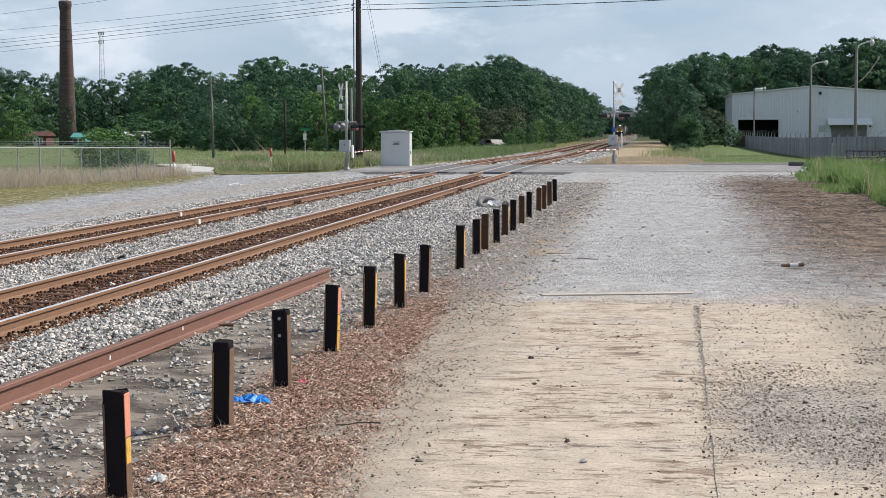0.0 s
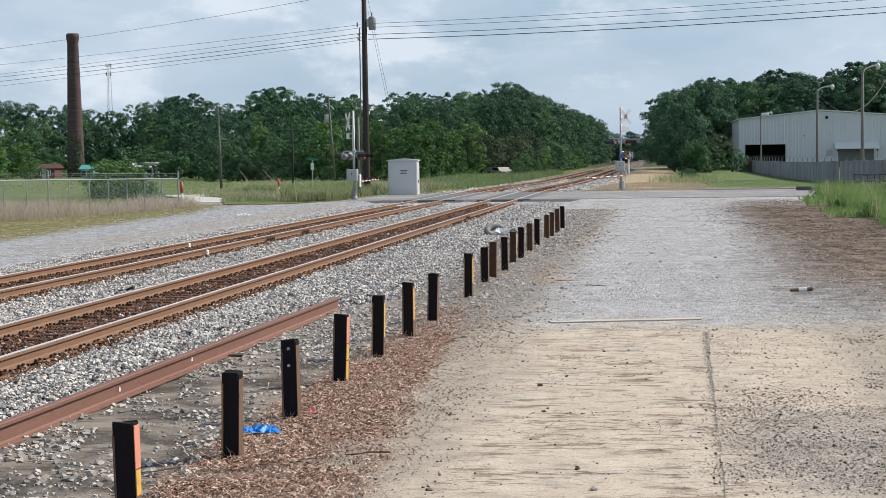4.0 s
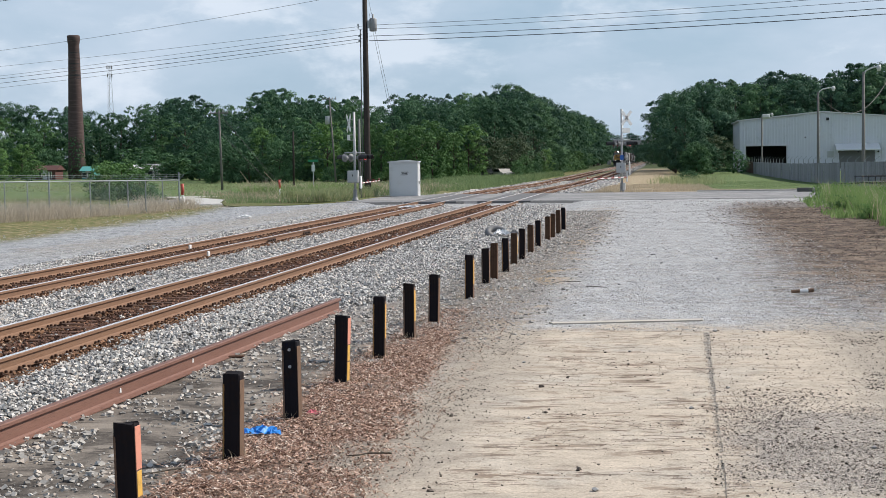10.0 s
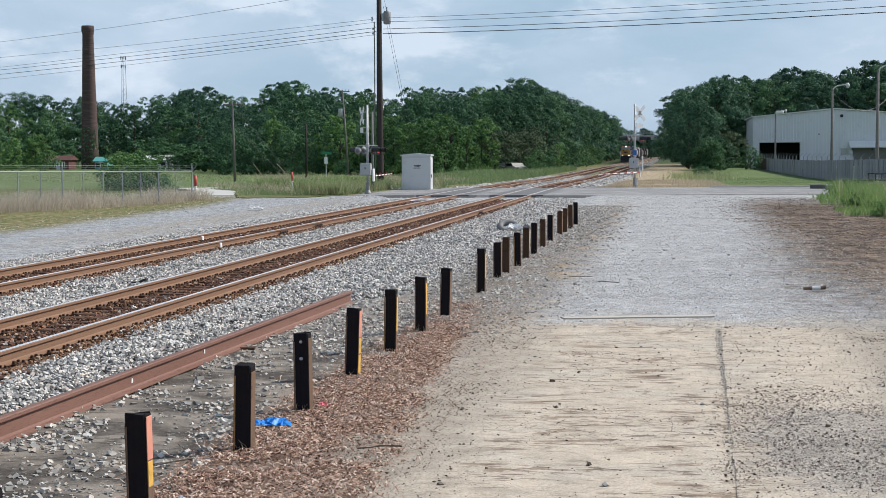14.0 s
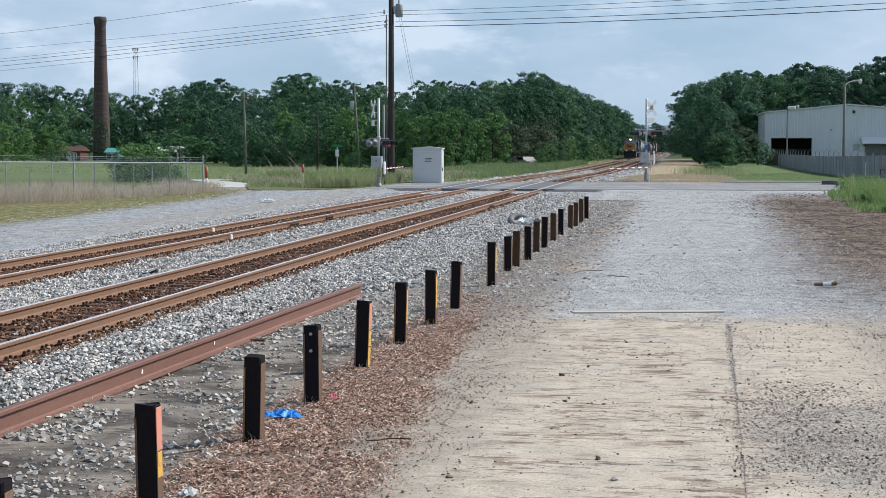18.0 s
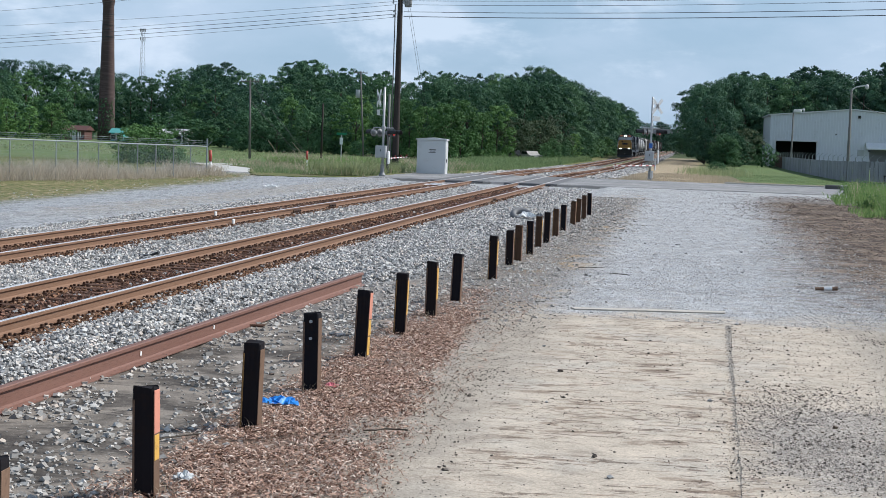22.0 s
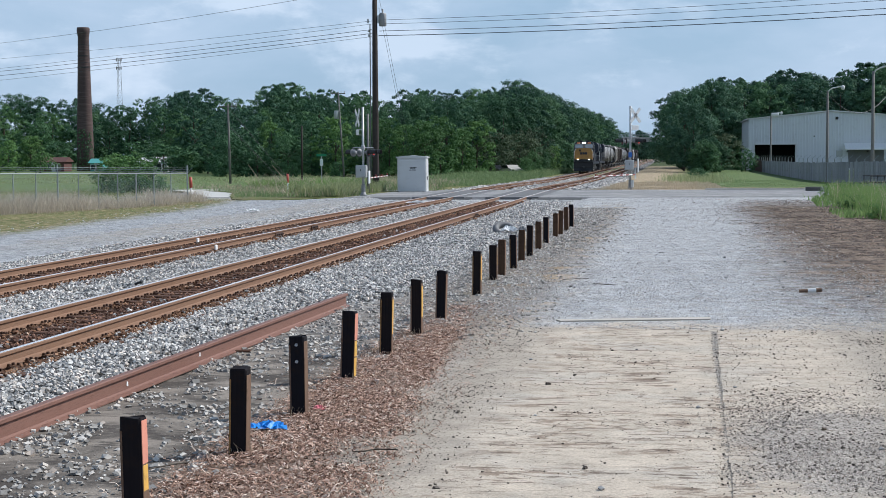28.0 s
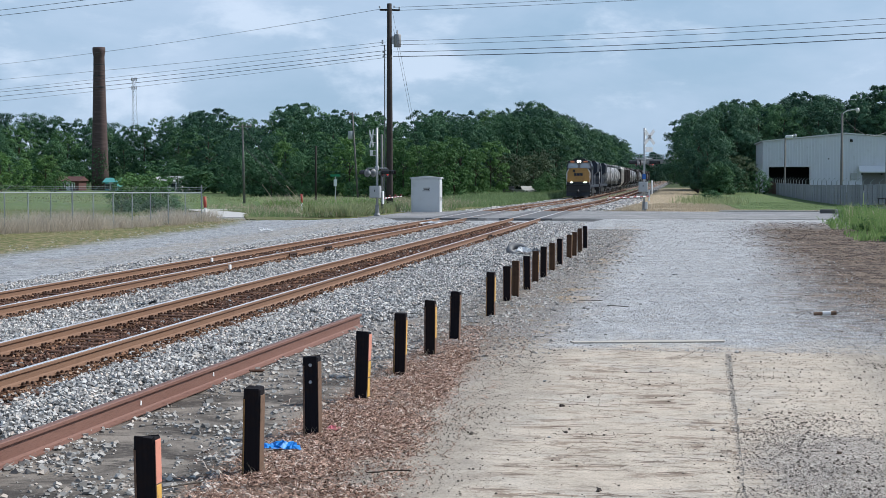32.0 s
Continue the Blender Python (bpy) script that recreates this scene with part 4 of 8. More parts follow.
# ---- road over the tracks ----
def make_road():
    m = Mesh()
    xs = np.linspace(-31, 160, 60)
    edge0 = lambda x: ROAD0 + 0.5 * math.sin(x * 0.37) * 0.5 + 0.25 * math.sin(x * 1.9) - (0.02 * max(0, -x - 16)) + (0.03 * max(0, x - 6))
    edge1 = lambda x: ROAD1 - 0.2 * math.sin(x * 0.6) + 0.12 * math.sin(x * 2.3) - (0.05 * max(0, x - 4))
    top = [(x, edge0(x), 0.188) for x in xs], [(x, edge1(x), 0.188) for x in xs]
    low = [(x, edge0(x) - 0.25, 0.0) for x in xs], [(x, edge1(x) + 0.25, 0.0) for x in xs]
    n = len(xs)
    verts = low[0] + top[0] + top[1] + low[1]
    fs = [(k * n + i, k * n + i + 1, (k + 1) * n + i + 1, (k + 1) * n + i) for k in range(3) for i in range(n - 1)]
    m.add(verts, fs)
    tagged(part("road", m, M["asphalt"]), "worn grey asphalt road over the railway crossing", "road", "", "structure")
    # dark timber panels beside the rails at the crossing
    for k, t in enumerate((TRACK_A, TRACK_B)):
        panel = thing("level_crossing", (t, (ROAD0 + ROAD1) / 2, 0), "worn grey level crossing deck between the rails", "level crossing", "crossing decks")
        for dx, w in ((0.0, 1.28), (-1.16, 0.62), (1.16, 0.62)):
            for j in range(6):
                part("panel", Mesh().box((dx, -8.6 + 3.0 * j + 0.85, 0.10), (w, 2.96, 0.19), 0.015), M["deck"], panel)
    ap = Mesh()
    for x0, x1 in ((-20.0, -14.2), (-11.7, -10.7), (-7.3, -4.6)):
        ap.add([(x0, 81.6, -0.03), (x1, 81.6, -0.03), (x1, 84.3, 0.186), (x0, 84.3, 0.186), (x0, 81.6, -0.15), (x1, 81.6, -0.15), (x1, 84.3, -0.15), (x0, 84.3, -0.15)],
               [(0, 1, 2, 3), (4, 5, 1, 0), (5, 6, 2, 1), (6, 7, 3, 2), (7, 4, 0, 3)])
    tagged(part("road_apron", ap, M["rubber"]), "black tarred apron before the crossing", "road apron", "", "structure")
    # driveway beyond the fence
    m = Mesh()
    m.add([(-27.2, 84.0, 0.10), (-22.8, 84.0, 0.12), (-25.5, 95.0, 0.12), (-31.5, 105.0, 0.05), (-34.5, 103.0, 0.05), (-29.5, 94.0, 0.1)],
          [(0, 1, 2, 5), (5, 2, 3, 4)])
    m.v = [(x, y, 0.19 - float(drop(y))) for x, y, _ in m.v]
    tagged(part("driveway", m, M["pale_drive"]), "pale grey driveway past the fence corner", "driveway", "", "structure")


make_road()


def make_verge():
    """Rough grassy ground between the driveway and the crossing, its edge lapping over the asphalt."""
    edge = [(-33.0, 103.5), (-27.4, 94.0), (-25.2, 86.5), (-23.4, 80.6), (-22.4, 79.5), (-21.0, 79.4), (-19.6, 80.8), (-18.5, 82.2), (-17.8, 84.2), (-17.75, 88.0), (-17.6, 91.0), (-17.5, 96.5), (-15.0, 99.5), (-14.6, 104.0)]
    pts = []
    for a, b in zip(edge, edge[1:]):
        n = max(2, int(math.dist(a, b) / 0.3))
        for i in range(n):
            t = i / n
            pts.append((a[0] + (b[0] - a[0]) * t + random.uniform(-0.12, 0.12), a[1] + (b[1] - a[1]) * t + random.uniform(-0.25, 0.25)))
    pts.append(edge[-1])
    top = [(x, y, 0.205 - 0.13 * max(0.0, min(1.0, (y - 100.5) / 3.0)) - 0.03 * max(0.0, min(1.0, (82.5 - y) / 3.0))) for x, y in pts]
    m = Mesh()
    n = len(pts)
    m.add(top + [(x, y, -0.2) for x, y in pts], [tuple(range(n - 1, -1, -1))] + [(i, (i + 1) % n, n + (i + 1) % n, n + i) for i in range(n)])
    tagged(part("verge", m, M["verge"]), "rough grassy verge between driveway and crossing", "verge", "", "structure")


make_verge()


# ---- tracks ----
def rail_outline(h=0.175, w=0.075, base=0.15):
    right = [(base / 2, 0), (base / 2, 0.012), (0.03, 0.028), (0.010, 0.045), (0.009, h - 0.055), (w / 2, h - 0.038), (w / 2, h - 0.008), (w / 2 - 0.008, h)]
    return right + [(-x, z) for x, z in right[::-1]]


def along(outline):
    """An outline drawn out along the tracks, following the fall of the land."""
    ys = [-8.0] + list(np.linspace(100, 180, 17)) + [400.0, 1200.0]
    n = len(outline)
    m = Mesh()
    m.add([(x, y, z - float(drop(y))) for y in ys for x, z in outline],
          [(k * n + i, k * n + (i + 1) % n, (k + 1) * n + (i + 1) % n, (k + 1) * n + i) for k in range(len(ys) - 1) for i in range(n)] + [tuple(range(n))[::-1], tuple(range((len(ys) - 1) * n, len(ys) * n))])
    return m


def make_tracks():
    tie = Mesh().box((0, 0, -0.065), (2.58, 0.22, 0.17), 0.012).data("tie", M["tie"])
    pm = Mesh().box((0, 0, 0.012), (0.36, 0.20, 0.022), 0.004)
    for sx in (-0.09, 0.09, -0.155, 0.155):
        for sy in (-0.06, 0.06):
            if abs(sx) < 0.1 or sy * sx > 0:
                pm.box((sx, sy, 0.036), (0.036, 0.036, 0.038), 0.006)
    plate = pm.data("tie_plate", M["plate"])
    for t, words in ((TRACK_A, "railway track with rusty rails on dark wooden ties, nearer the lot"), (TRACK_B, "railway track with rusty rails on dark wooden ties, carrying the train")):
        track = thing("railway_track", (t, 0, 0), words, "railway track", "railway tracks")
        for s in (-HALF, HALF):
            rail = part("rail", along([(s + x, RAIL_TOP - 0.003 - 0.175 + z) for x, z in rail_outline()]), M["rail"], track, "rust-brown steel rail")
            part("running_surface", along([(s - 0.027, RAIL_TOP - 0.004), (s + 0.025, RAIL_TOP - 0.004), (s + 0.023, RAIL_TOP + 0.002), (s - 0.025, RAIL_TOP + 0.002)]), M["rail_top"], rail, "polished bright rail head")
        far = Mesh()
        y, k = 6.0, 0
        while y < 320.0:
            if not (ROAD0 - 0.2 < y < ROAD1 + 0.2):
                jx, ja = rng.uniform(-0.05, 0.05), rng.uniform(-0.012, 0.012)
                if y < ROAD0:
                    ob = part("tie", tie, None, track)
                    ob.matrix_basis = Matrix.Translation((jx, y, rng.uniform(-0.01, 0.006))) @ Matrix.Rotation(ja, 4, "Z")
                    for s in (-HALF, HALF):
                        pb = part("tie_plate", plate, None, track)
                        pb.location = (s, y, 0.008)
                else:
                    far.box((jx, y, -0.065 - float(drop(y))), (2.6, 0.23, 0.17))
                    for s in (-HALF, HALF):
                        far.box((s, y, 0.03 - float(drop(y))), (0.36, 0.18, 0.06))
            y += 0.495 + rng.uniform(-0.02, 0.02)
        tagged(part("far_tie_row", far, M["tie"], track), kind="stuff")


make_tracks()


def scatter_ballast():
    """Loose crushed stone, dense where the lens comes nearest."""
    sets = {"ballast": [], "rusty_ballast": [], "dark_ballast": []}
    for y0, y1, dens, size in ((8, 16, 520, 0.042), (16, 26, 400, 0.047), (26, 40, 250, 0.050), (40, 60, 120, 0.066), (60, 83, 60, 0.085), (103, 190, 8, 0.2)):
        x0, x1 = (-16.3, -4.0)
        if y1 <= 26:
            x0 = -10.5 if y1 <= 16 else -14.5
        n = int((y1 - y0) * (x1 - x0) * dens)
        x, y = rng.uniform(x0, x1, n), rng.uniform(y0, y1, n)
        keep = np.ones(n, bool)
        near = np.full(n, 9.0)
        inner = np.zeros(n, bool)
        for t in (TRACK_A, TRACK_B):
            for s in (-HALF, HALF):
                near = np.minimum(near, np.abs(x - t - s))
            inner |= np.abs(x - t) < HALF - 0.05
            on = np.abs(x - t) < HALF
            keep &= ~(on & (rng.random(n) < 0.52))
        keep &= near > 0.12
        fade = np.clip((shoulder(y) + 0.25 - x) / 0.5, 0, 1)
        keep &= rng.random(n) < fade
        edge = np.clip((x + 16.3) / 1.2, 0, 1)
        keep &= rng.random(n) < 0.2 + 0.8 * edge
        x, y, near, inner = x[keep], y[keep], near[keep], inner[keep]
        n = len(x)
        s = size * rng.uniform(0.6, 1.35, n)
        z = bed_z(x, y) + rng.uniform(-0.005, 0.022, n) + np.where(inner, 0.004, 0.012)
        pts = np.stack([x, y, z], -1)
        rusty = (near < 0.33 + 0.12 * rng.random(n)) & (rng.random(n) < 0.85)
        dark = inner & ~rusty & (rng.random(n) < 0.95)
        for key, mk in (("rusty_ballast", rusty), ("dark_ballast", dark), ("ballast", ~rusty & ~dark)):
            sets[key].append((pts[mk], s[mk]))
    words = {"ballast": "loose light grey crushed stone ballast", "rusty_ballast": "rust-stained ballast beside the rails", "dark_ballast": "oily dark ballast between the rails"}
    for key, lots in sets.items():
        p, s = np.concatenate([a for a, _ in lots]), np.concatenate([b for _, b in lots])
        tagged(new("ballast_stones", stones("ballast_stones", p, s, M[key], 0.85)), words[key], "ballast", "", "stuff")


scatter_ballast()


# ---- lot: slabs, gravel, chips ----
def make_slabs():
    pave = thing("pavement", (0, 0, 0), "cracked sandy concrete slabs with dark streaks", "pavement", "", "structure")
    plans = [[(-1.62, 22.66), (0.66, 23.2), (0.66, 22.98), (-1.55, 22.46)],
             [(-1.95, 4.0), (0.27, 4.0), (0.61, 21.5), (-1.75, 21.45)],
             [(0.36, 4.0), (2.7, 4.0), (2.5, 21.0), (0.70, 21.42)]]
    for k, p in enumerate(plans):
        m = Mesh()
        pts = []
        for a, b in zip(p, p[1:] + p[:1]):
            steps = max(2, int(math.dist(a, b) / 0.35))
            for i in range(steps):
                t = i / steps
                pts.append((a[0] + (b[0] - a[0]) * t + random.uniform(-0.012, 0.012), a[1] + (b[1] - a[1]) * t + random.uniform(-0.014, 0.014)))
        m.prism(pts, -0.12, (0.020, 0.009, 0.007)[k], "z")
        part("slab", m, M["slab" if k else "pale_concrete"], pave)


make_slabs()


def scatter_lot():
    # pebbles over the lot, and a drift of dark gravel beside the slabs
    def spread(y0, y1, dens, size, x0, x1, chance):
        n = int((y1 - y0) * (x1 - x0) * dens)
        x, y = rng.uniform(x0, x1, n), rng.uniform(y0, y1, n)
        d = 0.55 * value_noise(x + 300, y + 300, 1.6, 21) + 0.45 * value_noise(x + 300, y + 300, 0.5, 22)
        keep = rng.random(n) < np.clip(chance(x, y, d), 0, 1)
        x, y = x[keep], y[keep]
        s = size * rng.lognormal(-0.1, 0.5, len(x)).clip(0.4, 2.6)
        return np.stack([x, y, ground_z(x, y) + 0.008 * (y < 21.5) + s * 0.08], -1), s

    def drift(x, y):
        return np.exp(-(((x - 1.55) / 0.95) ** 2 + ((y - 12.8) / 1.9) ** 2)) + 0.9 * np.exp(-(((x - 2.7) / 1.0) ** 2 + ((y - 11.9) / 2.4) ** 2)) + 0.3 * np.exp(-(((x - 3.4) / 0.8) ** 2 + ((y - 17.5) / 3.0) ** 2))

    thick = lambda x, y, d: (0.15 + 1.1 * np.clip(d - 0.2, 0, 1)) * np.clip(1.0 - (x - 2.4) / 3.5, 0.25, 1)
    lots = [spread(21.7, 27, 950, 0.017, -3.2, 4.8, thick), spread(27, 36, 480, 0.022, -3.2, 4.4, thick), spread(36, 52, 210, 0.026, -3.2, 4.4, thick), spread(52, 82, 90, 0.034, -3.2, 4.4, thick)]
    p, s = np.concatenate([a for a, _ in lots]), np.concatenate([b for _, b in lots])
    tagged(new("loose_gravel", pebbles("loose_gravel", p, s, M["gravel"])), "loose grey pebbles strewn over the lot", "gravel", "", "stuff")
    p, s = spread(8.5, 22, 7000, 0.0125, 0.0, 4.4, lambda x, y, d: drift(x, y) * (0.10 + 2.8 * np.clip(d - 0.40, 0, 1)))
    tagged(new("loose_gravel", pebbles("loose_gravel", p, s, M["dark_gravel"])), "drift of dark gravel beside the slabs", "gravel", "", "stuff")
    # grit filling the joint between the slabs
    n = 3600
    y = 8.5 + 13.0 * rng.random(n)
    x = 0.53 + 0.0128 * (y - 11.4) + rng.normal(0, 0.024, n).clip(-0.06, 0.06) + 0.02 * (value_noise(y * 3.0, y * 0 + 5, 1.0, 61) - 0.5)
    s = 0.013 * rng.lognormal(0, 0.4, n).clip(0.4, 2.2)
    tagged(new("joint_grit", pebbles("joint_grit", np.stack([x, y, np.full(n, 0.004)], -1), s, M["grit"])), "grey grit filling the joint between the slabs", "gravel", "", "stuff")
    # dry clods and grit, thick at the edges and thin on the concrete
    def clods(x, y, d):
        open_slab = (x > -1.6) & (x < 0.6)
        return np.where(open_slab, 0.03, 0.10) + np.where(open_slab, 0.5, 1.1) * np.clip(d - 0.52, 0, 1) + 0.25 * drift(x, y)

    lots = [spread(8, 21.8, 640, 0.0105, -3.0, 4.4, clods), spread(8, 21.8, 18, 0.022, -3.0, 4.4, clods)]
    p, s = np.concatenate([a for a, _ in lots]), np.concatenate([b for _, b in lots])
    tagged(new("dry_clods", stones("dry_clods", p, s, M["clod"], 0.8)), "dark dry clods scattered on the sandy slabs", "clods", "", "stuff")
    # fine grit trodden over the slabs, thickest towards the posts
    def dusty(x, y, d):
        edge = np.clip((-1.35 - x) / 1.0, 0, 1) + 0.8 * np.clip((x - 2.2) / 1.2, 0, 1)
        return 0.05 + 0.9 * np.clip(d - 0.50, 0, 1) + edge * (0.25 + 0.9 * np.clip(d - 0.4, 0, 1))

    p, s = spread(8.5, 22.2, 2600, 0.0085, -2.9, 4.4, dusty)
    tagged(new("fine_grit", pebbles("fine_grit", p, s, M["grit_dark"])), "fine brown grit trodden over the sandy slabs", "gravel", "", "stuff")
    # clods and leaf crumbs on the bare earth
    n = 22000
    x, y = rng.uniform(0.8, 8.0, n), rng.uniform(22, 78, n)
    d = 0.5 * value_noise(x + 300, y + 300, 2.6, 27) + 0.5 * value_noise(x + 300, y + 300, 0.9, 28)
    keep = rng.random(n) < np.clip((x - 1.6 - 0.02 * (45 - y)) / 1.6, 0, 1) * np.clip(0.25 + 2.2 * (d - 0.40), 0, 1)
    x, y = x[keep], y[keep]
    s = (0.009 + 0.00020 * y) * rng.lognormal(0, 0.5, len(x)).clip(0.4, 2.6)
    tagged(new("earth_clods", stones("earth_clods", np.stack([x, y, ground_z(x, y) + s * 0.1], -1), s, M["earth_clod"], 0.7)), "dark clods and crumbs on bare brown earth", "clods", "", "stuff")
    # grey pebbles on the lane behind the tracks
    n = 9000
    x, y = rng.uniform(-24.0, -15.6, n), rng.uniform(38, 84, n)
    keep = rng.random(n) < 0.25 + 0.75 * np.clip((x + 17.5) / 1.5, 0, 1)
    x, y = x[keep], y[keep]
    n = len(x)
    s = (0.010 + 0.0004 * y) * rng.lognormal(0, 0.4, n).clip(0.4, 2.2)
    tagged(new("lane_pebbles", stones("lane_pebbles", np.stack([x, y, ground_z(x, y) + s * 0.05], -1), s, M["gravel"], 0.6)), "grey pebbles strewn over the gravel lane", "gravel", "", "stuff")
    # stones on the mud by the loose rail
    n = 17000
    x, y = rng.uniform(-6.2, -3.1, n), rng.uniform(7, 25, n)
    d = value_noise(x + 300, y + 300, 0.7, 31)
    keep = rng.random(n) < np.clip(0.10 + 2.2 * np.clip(d - 0.42, 0, 1) + 0.9 * np.clip((-5.3 - x), 0, 1) + 0.5 * np.clip((y - 16) / 6, 0, 1), 0, 1)
    x, y = x[keep], y[keep]
    s = 0.030 * rng.lognormal(0, 0.55, len(x)).clip(0.3, 2.6)
    tagged(new("scattered_stones", stones("scattered_stones", np.stack([x, y, ground_z(x, y) + s * 0.12], -1), s, M["mud_stone"], 0.7)), "grey stones strewn on dark mud", "stones", "", "stuff")
    n = 15000
    x, y = -4.4 + 3.4 * rng.beta(1.1, 3.0, n), rng.uniform(20, 72, n)
    s = 0.030 * rng.lognormal(0, 0.4, n).clip(0.4, 2.4) * np.where(y > 40, 1.5, 1)
    tagged(new("scattered_stones", stones("scattered_stones", np.stack([x, y, ground_z(x, y) + s * 0.1], -1), s, M["mud_stone"], 0.7)), "grey stones along the row of posts", "stones", "", "stuff")
    # wood chips heaped along the posts
    n = 105000
    y = 8.0 + 16.5 * rng.random(n) ** 1.35
    mid = np.interp(y, [8, 11, 13.6, 16, 19.5, 24.5], [-2.85, -2.93, -3.02, -3.10, -3.22, -3.3])
    half = np.interp(y, [8, 11, 13.6, 16, 19.5, 24.5], [0.95, 0.84, 0.74, 0.62, 0.50, 0.34])
    u = rng.uniform(-0.95, 0.95, n) + rng.normal(0, 0.16, n)
    x = mid + u * half
    d = value_noise(x + 300, y + 300, 0.45, 41)
    keep = rng.random(n) < np.clip(0.35 + 1.5 * (d - 0.22), 0, 1) * np.clip(1.25 - 0.75 * np.abs(u) ** 2, 0, 1) * np.clip((23.0 - y) / 5.0, 0.12, 1)
    x, y, u = x[keep], y[keep], u[keep]
    n = len(x)
    heap = 0.030 * np.exp(-(u / 0.6) ** 2) * value_noise(x + 300, y + 300, 0.8, 42)
    c = np.stack([x, y, ground_z(x, y) + heap + 0.010 + rng.uniform(0, 0.022, n)], -1)
    tagged(new("wood_chips", flakes("wood_chips", c, rng.uniform(0.018, 0.062, n), rng.uniform(0.006, 0.014, n), M["chips"])), "heap of red-brown wood chips and dry litter along the posts", "wood chips", "", "stuff")
    n = 5200
    y = 8.0 + 17 * rng.random(n) ** 1.3
    x = np.interp(y, [8, 11, 16, 25], [-2.9, -2.95, -3.1, -3.25]) + rng.normal(0, 0.55, n).clip(-1.1, 1.0)
    c = np.stack([x, y, ground_z(x, y) + rng.uniform(0.008, 0.045, n)], -1)
    tagged(new("straw_litter", flakes("straw_litter", c, rng.uniform(0.06, 0.17, n), rng.uniform(0.003, 0.007, n), M["chips"], 0.5)), "long dry straws lying over the wood chips", "litter", "", "stuff")
    # straws and bark crumbs on the bare earth, and thin ones over the edge of the slabs
    n = 9000
    x, y = rng.uniform(1.8, 8.0, n), rng.uniform(24, 80, n)
    d = value_noise(x + 300, y + 300, 1.5, 43)
    keep = rng.random(n) < np.clip((x - 2.2 - 0.02 * (45 - y)) / 1.4, 0, 1) * np.clip(0.1 + 2.0 * (d - 0.3), 0, 1)
    x, y = x[keep], y[keep]
    n = len(x)
    k = 0.5 + y / 85
    for mat, part_of, words in (("bark_crumb", slice(0, n * 3 // 4), "dark twigs and bark crumbs on bare earth"), ("chips", slice(n * 3 // 4, n), "pale straws on bare earth")):
        c = np.stack([x, y, ground_z(x, y) + 0.015], -1)[part_of]
        q = len(c)
        tagged(new("ground_litter", flakes("ground_litter", c, rng.uniform(0.03, 0.13, q) * k[part_of], rng.uniform(0.008, 0.018, q) * k[part_of], M[mat], 0.25)), words, "litter", "", "stuff")


scatter_lot()

